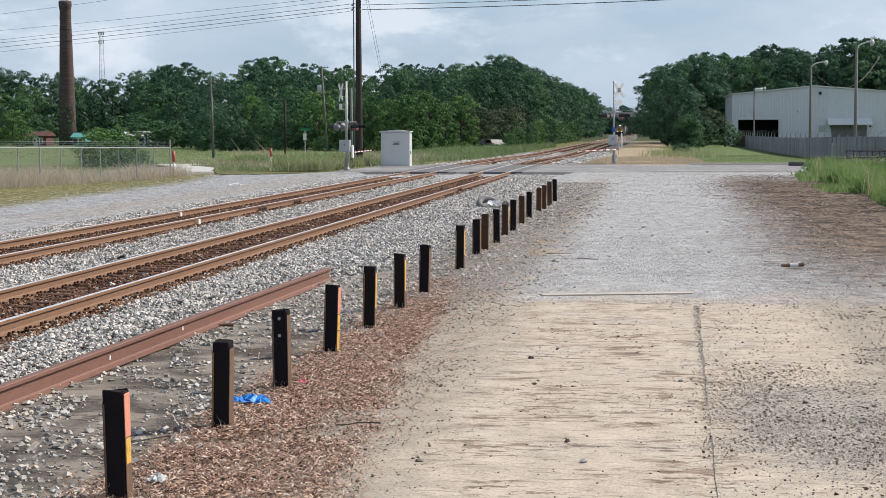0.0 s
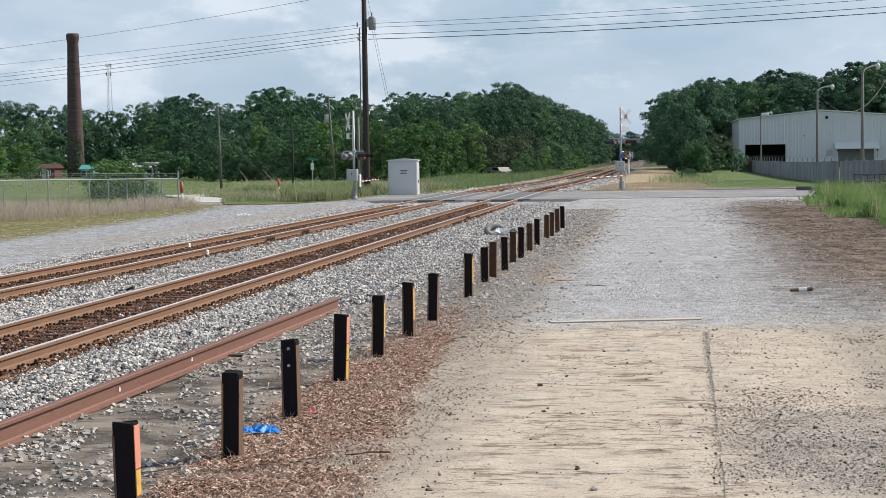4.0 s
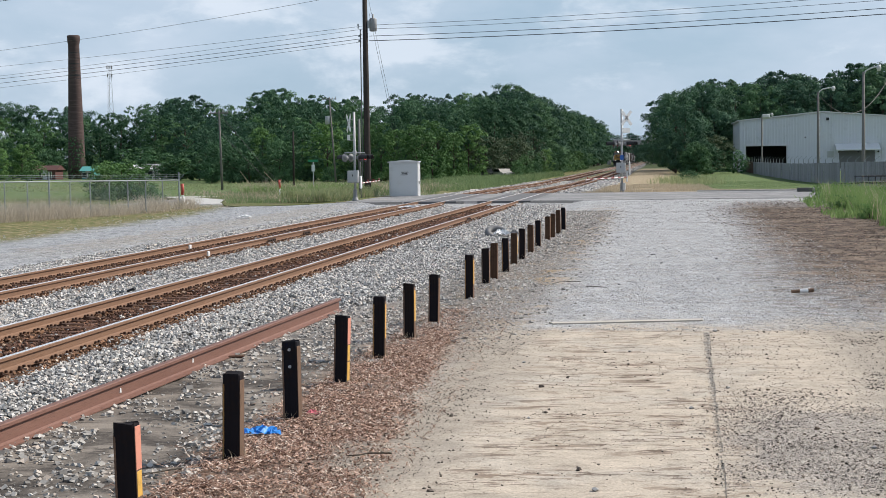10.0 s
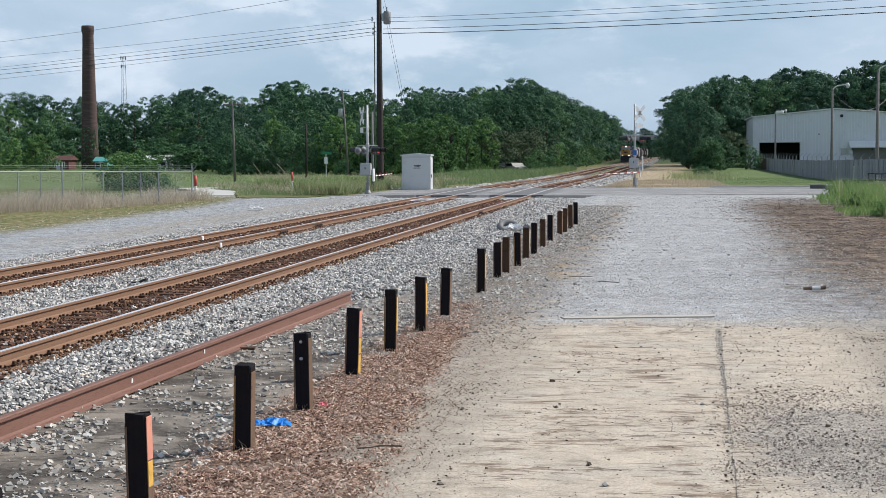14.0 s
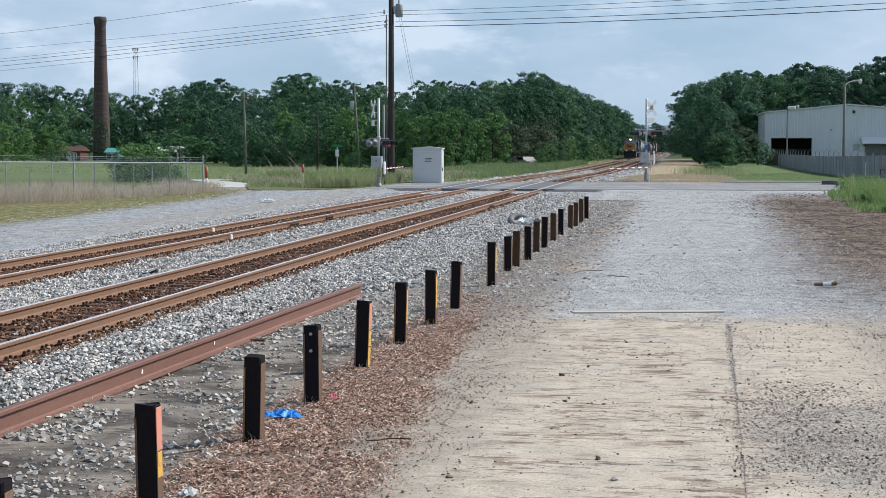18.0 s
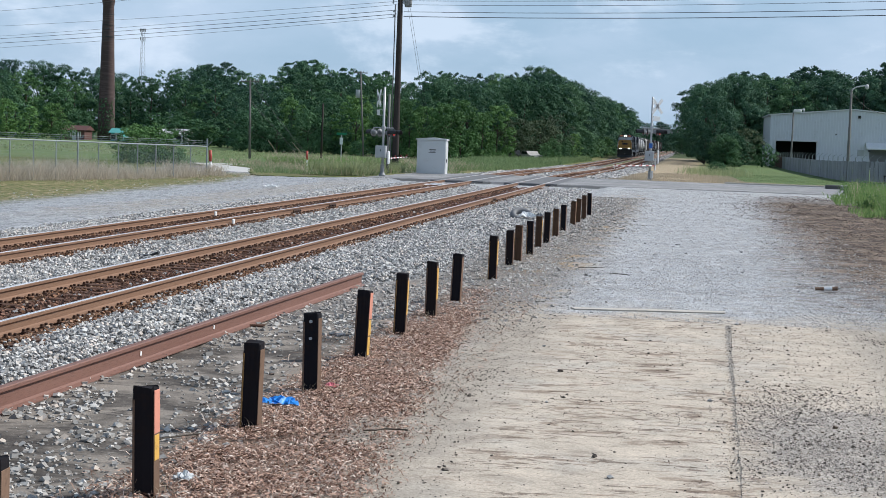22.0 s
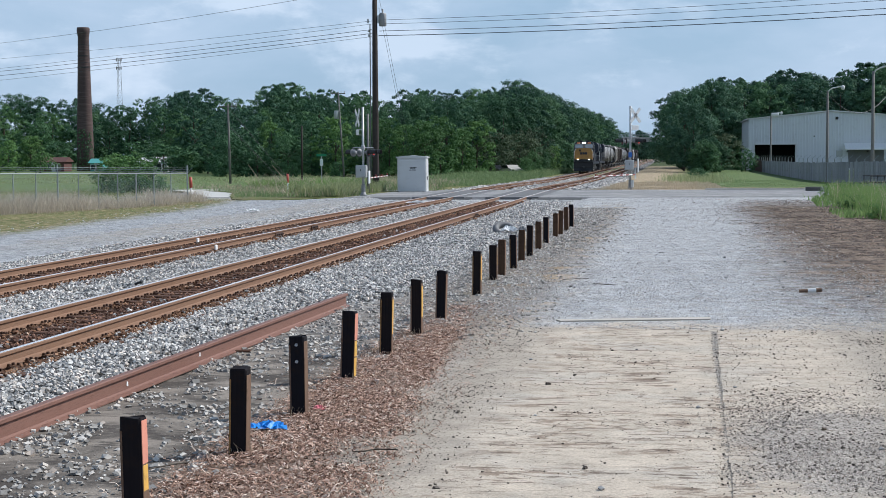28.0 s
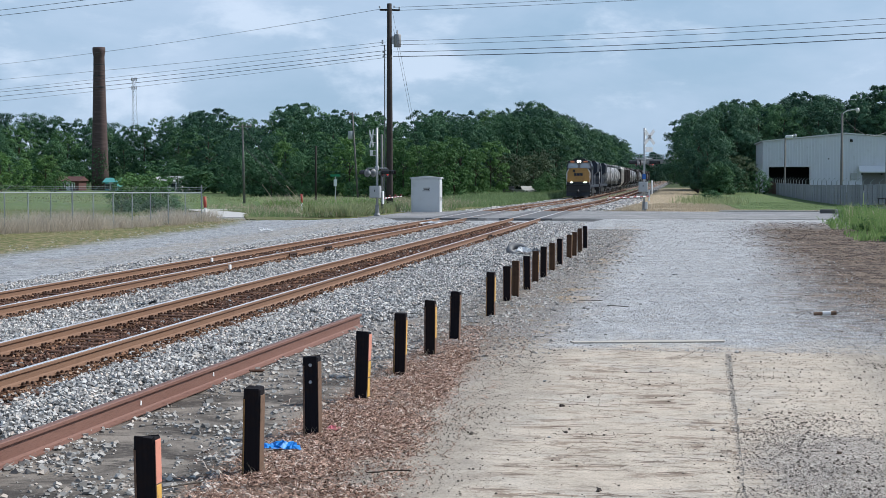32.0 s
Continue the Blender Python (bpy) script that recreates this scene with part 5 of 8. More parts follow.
# ---- posts along the lot ----
def make_posts():
    spots = [(7.25, 0.76), (9.60, 0.76), (12.1, 0.74), (14.0, 0.78), (16.3, 0.78), (18.65, 0.78), (20.65, 0.78), (22.7, 0.75), (26.9, 0.78), (29.9, 0.72), (31.4, 0.74),
             (33.5, 0.73), (35.5, 0.74), (37.3, 0.77), (40.2, 0.745), (42.5, 0.755), (45.9, 0.74), (47.8, 0.76), (50.6, 0.77), (52.8, 0.78)]
    r = random.Random(5)
    for k, (y, h) in enumerate(spots):
        x = {1: -3.465, 2: -3.475, 3: -3.43, 4: -3.445, 5: -3.455, 6: -3.395, 7: -3.36, 8: -3.335, 9: -3.38}.get(k, -3.43 + 0.004 * (y - 14) + r.uniform(-0.02, 0.02))
        brown = k in (3, 10, 12, 14, 16, 17, 18)
        words = ("weathered brown wooden guard post with worn paint" if brown else "black painted wooden guard post with worn yellow edges")
        if k == 3:
            words = "scarred near-black guard post with two pale bolts"
        p = thing("guard_post", (x, y, -0.02), words, "post", "row of guard posts", "", r.uniform(-6, 3))
        tilt = Matrix.Rotation(r.uniform(-0.025, 0.03), 4, "Y") @ Matrix.Rotation(r.uniform(-0.03, 0.02), 4, "X")
        p.matrix_basis = p.matrix_basis @ tilt
        w, d = 0.145, 0.12
        body = Mesh()
        out = [(-w / 2 + 0.012, -d / 2), (w / 2 - 0.012, -d / 2), (w / 2, -d / 2 + 0.012), (w / 2, d / 2 - 0.01), (w / 2 - 0.01, d / 2), (-w / 2 + 0.01, d / 2), (-w / 2, d / 2 - 0.01), (-w / 2, -d / 2 + 0.012)]
        n = len(out)
        rings = [(-0.25, 1.0), (0.0, 1.0), (h * 0.5, 1.0 + r.uniform(-0.02, 0.02)), (h - 0.006, 1.0), (h + r.uniform(-0.002, 0.006), 0.965)]
        body.add([(a * s, b * s, z + (0.012 * r.uniform(-1, 1) if i == 4 else 0)) for i, (z, s) in enumerate(rings) for a, b in out],
                 [(q * n + i, q * n + (i + 1) % n, (q + 1) * n + (i + 1) % n, (q + 1) * n + i) for q in range(4) for i in range(n)] + [tuple(range(4 * n, 5 * n)), tuple(range(n))[::-1]])
        part("post_body", body, M["brown_post" if brown and k != 3 else "black_post"], p)
        edge = Mesh().box((w / 2 + 0.002, 0, h / 2 - 0.02), (0.006, d * 0.86, h - 0.05), 0.002)
        part("worn_edge", edge, M["bare_edge"], p, "bare weathered side of the post")
        edge = Mesh().box((-w / 2 - 0.002, 0, h / 2 - 0.03), (0.006, d * 0.8, h - 0.08), 0.002)
        part("worn_edge", edge, M["bare_edge"], p)
        part("worn_edge", Mesh().box((-w / 2 + 0.010, -d / 2 - 0.001, h / 2 - 0.03), (0.012, 0.005, h - 0.10), 0.001), M["ochre_edge" if k % 3 == 2 else "bare_edge"], p, "worn front edge of the post")
        if k in (1, 4):
            part("paint_patch", Mesh().box((w / 2 + 0.006, -0.004, h - 0.16), (0.005, d * 0.84, 0.29), 0.002), M["pink_paint"], p, "faded red paint patch")
            part("paint_patch", Mesh().box((w / 2 + 0.006, -0.006, h - 0.40), (0.005, d * 0.7, 0.17), 0.002), M["yellow_paint"], p, "worn yellow paint patch")
            if k == 4:
                part("paint_patch", Mesh().box((w / 2 + 0.006, -0.006, h - 0.60), (0.005, d * 0.7, 0.20), 0.002), M["yellow_paint"], p, "worn yellow paint patch")
        elif k in (5, 6, 8, 12):
            part("paint_patch", Mesh().box((w / 2 + 0.006, -0.004, h * 0.62), (0.005, d * 0.7, h * 0.55), 0.002), M["yellow_paint"], p, "worn yellow paint patch")
        elif k in (0, 10, 15):
            part("paint_patch", Mesh().box((-w / 2 - 0.006, -0.02, h * 0.55), (0.005, d * 0.6, h * 0.5), 0.002), M["yellow_paint"], p, "worn yellow paint patch")
        if k in (0, 3):
            for z in (h - 0.075, h - 0.235) if k == 3 else (h - 0.12,):
                bolt = Mesh().tube((0.004, -d / 2 + 0.002, z), (0.004, -d / 2 - 0.014, z), 0.016, 0.014, 10)
                part("bolt", bolt, M["galv"], p, "pale bolt head")


make_posts()


def make_loose_rail():
    a, b = Vector((-6.00, 4.0, 0.0)), Vector((-5.21, 24.5, 0.0))
    d = b - a
    t = thing("loose_rail", (a.x, a.y, 0.0), "old rust-red rail lying loose on the ground", "rail", "", "", -math.degrees(math.atan2(d.x, d.y)))
    m = Mesh().prism(rail_outline(0.215, 0.085, 0.17), 0.0, d.length)
    part("rail_body", m, M["old_rail"], t)
    for y, z in ((11.15, 0.10), (13.38, 0.12)):
        m = Mesh()
        m.add([(0.016, y, z - 0.02), (0.016, y + 0.05, z - 0.025), (0.017, y + 0.045, z + 0.02), (0.017, y + 0.012, z + 0.03), (0.02, y + 0.02, z)], [(0, 1, 4), (1, 2, 4), (2, 3, 4), (3, 0, 4)])
        part("paint_mark", m, M["white"], t, "white paint mark on the web")
    s = Mesh().box((-5.28, 18.6, 0.012), (0.20, 0.06, 0.03), 0.01, Matrix.Rotation(0.25, 3, "Z"))
    solid("timber_offcut", s, M["tie"], "dark wooden offcut under the loose rail", "timber")


make_loose_rail()


def make_track_marks():
    for x, y, z in ((-11.70, 38.6, 0.10), (-13.20, 41.8, 0.10), (-13.20, 26.6, 0.10), (-7.60, 118.0, 0.02)):
        solid("rail_marker", Mesh().box((x + 0.03, y, z), (0.05, 0.16, 0.13), 0.015), M["white"], "small white painted marker on a rail", "marker", group="rail markers")
    for x, y in ((-11.69, 45.3), (-11.69, 50.0), (-7.58, 61.0)):
        t = thing("joint_bar", (x, y, 0.10), "rusty steel joint bar bolted to a rail", "joint bar", "joint bars")
        part("bar", Mesh().box((0, 0, 0), (0.03, 0.9, 0.10), 0.008), M["plate"], t)
        for k in range(4):
            part("bolt", Mesh().tube((0.01, -0.33 + 0.22 * k, 0), (0.05, -0.33 + 0.22 * k, 0), 0.02, 0.02, 8), M["dark"], t)


make_track_marks()


# ---- crossing signals ----
def light_head(parent, at, facing, lit=False):
    """A round black signal light with its hood, facing along the given level direction."""
    at, d = Vector(at), Vector((facing[0], facing[1], 0)).normalized()
    w = Vector((-d.y, d.x, 0))
    m = Mesh().tube(at, at + d * 0.03, 0.235, 0.235, 20)
    m.tube(at - d * 0.20, at, 0.09, 0.15, 14)
    head = part("light_head", m, M["signal_grey"], parent, "round signal light with grey back and black hood", True)
    hood, n, r = Mesh(), 12, 0.17
    vs = []
    for i in range(n + 1):
        a = math.pi * (i / n * 1.3 - 0.15)
        for l, k in ((0.03, r), (0.52, r), (0.52, r - 0.014), (0.03, r - 0.014)):
            vs.append(at + d * l + w * (k * math.cos(a)) + Vector((0, 0, k * math.sin(a))))
    hood.add(vs, [(4 * i + j, 4 * i + (j + 1) % 4, 4 * i + 4 + (j + 1) % 4, 4 * i + 4 + j) for i in range(n) for j in range(4)])
    part("hood", hood, M["dark"], head)
    part("backing_disc", Mesh().tube(at + d * 0.031, at + d * 0.045, 0.25, 0.25, 20), M["dark"], head)
    part("lens", Mesh().tube(at + d * 0.04, at + d * 0.075, 0.15, 0.13, 16), M["red_on" if lit else "red_off"], head, "red glass lens")


def make_signal(at, height, toward, words, arm_to, blade_side, skew, zl, zb):
    t = thing("crossing_signal", at, words, "railway signal", "crossing signals")
    part("mast", Mesh().tube((0, 0, 0.1), (0, 0, height), 0.07, 0.07, 14), M["galv"], t, "grey metal mast", True)
    base = Mesh().box((0, 0, 0.04), (0.7, 0.7, 0.12), 0.02)
    base.lathe([(0.20, 0.10), (0.20, 0.16), (0.12, 0.3), (0.12, 0.75)], 14)
    part("mast_base", base, M["signal_grey"], t)
    # crossbuck of two blades, turned to the traffic
    rz = Matrix.Rotation(radians(skew), 3, "Z")
    for k, a in enumerate((50, -50)):
        r = rz @ Matrix.Rotation(radians(a), 3, "X")
        m = Mesh().box((0, 0, 0), (0.02, 1.22, 0.22), 0.006, r)
        m.v = [(x + blade_side + 0.02 * k, y, z + height - 0.62) for x, y, z in m.v]
        blade = part("crossbuck_blade", m, M["white"], t, "white crossbuck blade")
        for off in (-0.34, 0.34):
            bar = Mesh().box((0.013, off, 0), (0.006, 0.34, 0.10), 0, r)
            bar.v = [(x + blade_side + 0.02 * k, y, z + height - 0.62) for x, y, z in bar.v]
            part("lettering_bar", bar, M["faded_black"], blade, "faded dark lettering bar")
    m = Mesh().box((0, 0, 0), (0.02, 0.55, 0.32), 0.006, rz)
    m.v = [(x + blade_side, y, z + height - 1.45) for x, y, z in m.v]
    part("track_count_plate", m, M["white"], t, "small white plate under the blades")
    for z in (height - 0.4, height - 0.85, height - 1.3, height - 1.6):
        part("bracket", Mesh().tube((0, 0, z), (blade_side, 0, z), 0.022, 0.022, 8), M["galv"], t)
    # lamp bar with two pairs of round lights
    part("lamp_bar", Mesh().tube((-0.55, -0.25, zl + 0.12), (0.55, 0.25, zl + 0.12), 0.03, 0.03, 8), M["galv"], t)
    part("junction_box", Mesh().box((0, 0, zl + 0.12), (0.2, 0.24, 0.26), 0.03), M["galv"], t)
    for x, y in ((-0.50, -0.30), (-0.26, 0.30)):
        light_head(t, (x, y, zl - 0.16), (-0.8, 0.6) if blade_side < 0 else (-0.95, -0.3))
    for x, y in ((0.36, -0.30), (0.52, 0.30)):
        light_head(t, (x, y, zl - 0.16), (0.97, -0.3), y > 0)
    # gate machine with arm
    gate = part("gate_machine", Mesh().box((-0.06, -0.18, zb), (0.62, 0.46, 0.70), 0.03), M["galv"], t, "grey steel gate machine box")
    part("machine_door", Mesh().box((-0.06, -0.42, zb), (0.50, 0.02, 0.58), 0.008), M["galv"], gate)
    part("door_latch", Mesh().box((-0.06, -0.435, zb + 0.07), (0.05, 0.02, 0.12), 0.006), M["dark"], gate)
    a = Vector((0.34 if toward > 0 else -0.34, 0.0, 1.12))
    b = Vector(arm_to)
    counter = Mesh().box(tuple(a + Vector((0, 0, 0.05))), (0.10, 0.34, 0.74), 0.03)
    part("counterweight", counter, M["white"], t, "white counterweight bracket")
    arm = part("gate_arm", Mesh().tube(a, b, 0.038, 0.026, 8), M["white"], t, "lowered white gate arm with red stripes")
    n = 12
    for i in range(0, n, 2):
        p, q = a.lerp(b, (i + 0.15) / n), a.lerp(b, (i + 1.05) / n)
        part("red_stripe", Mesh().tube(p, q, 0.041 - 0.013 * i / n, 0.040 - 0.013 * i / n, 8), M["stripe_red"], arm)
    for f in (0.35, 0.65, 0.97):
        p = a.lerp(b, f)
        part("arm_lamp", Mesh().lathe([(0.03, 0.03), (0.045, 0.05), (0.045, 0.12), (0.03, 0.15)], 10, tuple(p)), M["red_off"], arm, "small red arm lamp", True)


make_signal((-17.35, 86.6, 0.10), 5.2, 1, "grey crossing signal mast beside the cabinet, its gate arm down", (-0.10, 8.3, 1.14), -0.33, 28, 2.75, 1.50)
make_signal((-2.45, 104.0, 0.04), 5.72, 1, "grey crossing signal mast on the dry verge, its gate arm down", (-1.9, -11.0, 1.14), 0.33, -52, 3.52, 1.75)


def make_cabinet():
    t = thing("signal_cabinet", (-16.28, 97.6, 0.10), "pale grey aluminium signal cabinet beside the crossing", "cabinet")
    w, d, h = 1.86, 1.0, 2.26
    part("cabinet_body", Mesh().box((0, 0, h / 2), (w, d, h), 0.02), M["cabinet"], t)
    part("cabinet_roof", Mesh().prism([(-w / 2 - 0.08, h), (w / 2 + 0.08, h), (w / 2 + 0.08, h + 0.07), (0.0, h + 0.16), (-w / 2 - 0.08, h + 0.07)], -d / 2 - 0.08, d / 2 + 0.08), M["cabinet"], t, "low pitched roof cap")
    door = part("cabinet_door", Mesh().box((0, -d / 2 - 0.012, h / 2 - 0.03), (w - 0.16, 0.022, h - 0.26), 0.006), M["cabinet"], t)
    for k in range(3):
        part("label_bar", Mesh().box((0.10 - 0.02 * k, -d / 2 - 0.026, h - 0.62 - 0.085 * k), (0.46 - 0.10 * (k == 1), 0.004, 0.04)), M["dark"], door, "dark printed label lines")
    side = part("side_door", Mesh().box((w / 2 + 0.012, 0, h / 2 - 0.03), (0.022, d - 0.12, h - 0.24), 0.006), M["cabinet"], t)
    part("door_handle", Mesh().box((w / 2 + 0.045, -0.2, h * 0.42), (0.05, 0.05, 0.22), 0.01), M["dark"], side)
    part("plinth", Mesh().box((0, 0, -0.03), (w + 0.3, d + 0.3, 0.12), 0.02), M["concrete"], t, "concrete plinth")


make_cabinet()


def make_signal_fittings(at):
    """Notice, arm shield and cable box on the far mast."""
    t = thing("signal_fittings", at, "blue notice and pale cable box clamped to the signal mast", "signal fittings")
    part("notice", Mesh().box((0, -0.09, 2.45), (0.24, 0.02, 0.34), 0.005), M["notice_blue"], t, "blue emergency notice")
    part("cable_box", Mesh().box((0.14, -0.02, 0.50), (0.20, 0.22, 0.50), 0.03), M["cabinet"], t, "pale cable box")
    part("side_shield", Mesh().box((0.52, 0.0, 1.72), (0.10, 0.40, 0.95), 0.03), M["white"], t, "white arm shield")


make_signal_fittings((-2.45, 104.0, 0.04))


# ---- poles and cables ----
def sagging(a, b, sag, n=14):
    a, b = Vector(a), Vector(b)
    return [a.lerp(b, i / n) - Vector((0, 0, sag * 4 * (i / n) * (1 - i / n))) for i in range(n + 1)]


def make_main_pole():
    t = thing("utility_pole", (-18.60, 97.0, 0.05), "tall dark wooden utility pole with transformer", "utility pole", "utility poles")
    part("pole_shaft", Mesh().lathe([(0.235, -0.3), (0.225, 1.0), (0.19, 7.0), (0.15, 13.55)], 18), M["pole"], t, "", True)
    part("crossarm", Mesh().box((0, 0.1, 13.15), (1.3, 0.10, 0.12), 0.01, Matrix.Rotation(0.3, 3, "Z")), M["pole"], t)
    for x, z in ((-0.62, 13.25), (0.28, 13.3), (0.60, 13.25), (-0.45, 11.1), (-0.45, 10.95), (0.35, 11.05), (-0.4, 10.4), (-0.4, 10.1)):
        part("insulator", Mesh().lathe([(0.03, 0.0), (0.07, 0.03), (0.04, 0.06), (0.07, 0.10), (0.03, 0.14)], 10, (x, 0.1 + x * 0.3, z)), M["galv"], t, "", True)
    tr = part("transformer", Mesh().lathe([(0.20, 10.75), (0.24, 10.8), (0.24, 11.5), (0.20, 11.58), (0.06, 11.6), (0.05, 11.85)], 18, (0.52, 0, 0)), M["signal_grey"], t, "grey pole transformer", True)
    part("transformer_bracket", Mesh().box((0.24, 0, 11.2), (0.3, 0.08, 0.5), 0.01), M["galv"], tr)
    part("conduit", Mesh().tube((-0.30, -0.1, 0.0), (-0.30, -0.1, 10.9), 0.035, 0.035, 8), M["dull_pole"], t, "grey conduit up the pole")
    grey = thing("signal_pole", (-18.22, 92.5, 0.08), "slim grey pole beside the signal", "pole")
    part("pole_shaft", Mesh().tube((0, 0, -0.2), (0, 0, 5.0), 0.09, 0.07, 12), M["dull_pole"], grey, "", True)


def make_far_pole(at, h, top, words, arm=True, can=False, mat="grey_pole", r=0.13):
    t = thing("utility_pole", at, words, "utility pole", "utility poles")
    part("pole_shaft", Mesh().tube((0, 0, -0.3), (top[0], top[1], h), r, r * 0.7, 12), M[mat], t, "", True)
    if arm:
        part("crossarm", Mesh().box((top[0], top[1], h - 0.25), (1.9, 0.1, 0.12), 0.01), M["grey_pole"], t)
        for x in (-0.85, -0.4, 0.4, 0.85):
            part("insulator", Mesh().tube((top[0] + x, top[1], h - 0.2), (top[0] + x, top[1], h + 0.05), 0.06, 0.04, 8), M["galv"], t)
    if can:
        part("transformer", Mesh().lathe([(0.28, 0), (0.32, 0.05), (0.32, 1.0), (0.26, 1.1)], 14, (top[0] * 0.8 - 0.42, 0, h - 3.6)), M["galv"], t, "grey pole transformer", True)


def cable(a, b, sag, r=0.012, words="black overhead cable between utility poles"):
    m = Mesh().line(sagging(a, b, sag), r, 5)
    solid("overhead_cable", m, M["wire"], words, "cable", group="overhead cables")


make_main_pole()
make_far_pole((-43.2, 148.0, 0.0), 7.75, (-0.15, 0), "grey wooden utility pole with crossarm in the field")
make_far_pole((-42.7, 200.0, 0.0), 11.1, (-0.7, 0), "leaning grey utility pole with transformer", True, True)
make_far_pole((-41.2, 170.0, 0.0), 6.0, (0.05, 0), "short dark pole at the field's edge", False, False, "pole")
cable((-19.2, 97, 13.25), (-100, 153, 12.9), 1.0)
for z, z1, r in ((11.15, 11.2, 0.011), (10.95, 9.7, 0.011), (10.6, 9.6, 0.016), (10.35, 9.1, 0.018), (10.15, 8.5, 0.011)):
    cable((-18.8, 97, z), (-98, 152, z1), 0.35, r)
for z, z1, r in ((13.35, 13.2, 0.012), (13.15, 12.9, 0.012), (11.2, 11.35, 0.012), (10.95, 11.0, 0.012), (10.5, 10.6, 0.017), (10.2, 10.3, 0.022)):
    cable((-18.35, 97, z), (39, 68.5, z1), 0.55, r)
make_far_pole((-60, 78.2, 0.0), 10.2, (0, 0), "grey wooden utility pole beyond the fence")
make_far_pole((20, 30, 0.0), 10.5, (0, 0), "grey wooden utility pole beside the lot")
cable((-60, 78, 9.6), (20, 30, 9.9), 0.8, 0.010)
cable((-60, 78.4, 9.85), (20, 30, 10.15), 0.8, 0.010)
cable((-18.4, 97.1, 13.0), (-16.9, 103.3, 0.1), 0.02, 0.009, "thin steel guy wire of a pole")
cable((-18.35, 97.1, 12.0), (-17.0, 103.0, 0.1), 0.02, 0.009, "thin steel guy wire of a pole")
cable((-43.3, 148, 7.4), (-37.6, 150, 0.0), 0.0, 0.02, "thin steel guy wire of a pole")
cable((-43.3, 148, 5.6), (-38.4, 150, 0.0), 0.0, 0.02, "thin steel guy wire of a pole")
for a, b in (((-39.4, 150, 1.6), (-37.9, 150, -0.02)), ((-41.9, 150, 1.7), (-40.6, 150, -0.02))):
    solid("guy_marker", Mesh().tube(a, b, 0.028, 0.028, 8), M["straw"], "pale yellow sleeve on a guy wire", "guy marker")


def make_marker(at, h, r=1.0):
    t = thing("marker_post", at, "white plastic marker post with orange-red top", "marker post", "marker posts")
    part("post_body", Mesh().tube((0, 0, -0.1), (-0.03, 0, h * 0.55), 0.075 * r, 0.07 * r, 12), M["white"], t, "", True)
    part("marker_cap", Mesh().tube((-0.03, 0, h * 0.55), (-0.06, 0, h), 0.088 * r, 0.088 * r, 12), M["red"], t, "orange-red sleeve", True)


make_marker((-26.0, 81.5, 0.0), 1.38)
make_marker((-23.4, 93.0, 0.15), 1.25, 0.75)


def make_sign():
    t = thing("street_sign", (-36.6, 160, 0), "green street name sign on a thin post", "sign")
    part("sign_post", Mesh().tube((0, 0, 0), (0, 0, 2.7), 0.05, 0.05, 8), M["galv"], t)
    part("sign_plate", Mesh().box((0, -0.05, 2.62), (1.1, 0.02, 0.24), 0.005), M["sign_green"], t, "green name plate")
    part("sign_plate", Mesh().box((0, -0.06, 1.85), (0.36, 0.02, 0.72), 0.01), M["white"], t, "white plate")


make_sign()


# ---- chain-link fence ----
def make_fence():
    x0, x1, y0, y1, h = -31.4, -25.05, 51.0, 77.8, 1.62
    t = thing("chain_link_fence", (0, 0, 0), "galvanised chain-link fence with barbed wire on top", "fence")
    d = Vector((x1 - x0, y1 - y0, 0))
    n = 17
    at = lambda f, z: (x0 + d.x * f, y0 + d.y * f, z + (0.30 * (1 - f) if z > 0.5 else 0.0))
    for i in range(n + 1):
        f = i / n
        end = i in (n, n - 7)
        part("fence_post", Mesh().tube(at(f, -0.2), at(f, h + (0.42 if end else 0)), 0.042 if end else 0.028, None, 8), M["fence_steel"], t)
        a = at(f, h)
        part("barb_arm", Mesh().tube(a, (a[0] + 0.25, a[1] + 0.1, a[2] + 0.30), 0.014, None, 6), M["fence_steel"], t)
    part("top_rail", Mesh().tube(at(0, h), at(1, h), 0.030, None, 8), M["fence_steel"], t)
    for k in range(3):
        a, b = at(0, h + 0.1 + 0.09 * k), at(1, h + 0.1 + 0.09 * k)
        part("barbed_wire", Mesh().tube((a[0] + 0.08 * k, a[1], a[2]), (b[0] + 0.08 * k, b[1], b[2]), 0.007, None, 5), M["fence_steel"], t)
    m = Mesh()
    step, length = 0.13, d.length
    for s in (-1, 1):
        k = -h
        while k < length + h:
            a, b = (k, k + h) if s > 0 else (k + h, k)
            f0, f1 = a / length, b / length
            if 0 <= min(f0, f1) and max(f0, f1) <= 1:
                p, q = at(f0, 0.03), at(f1, h)
                m.tube(p, q, 0.0026, None, 3, False)
            k += step
    part("wire_mesh", m, M["fence_steel"], t)


make_fence()


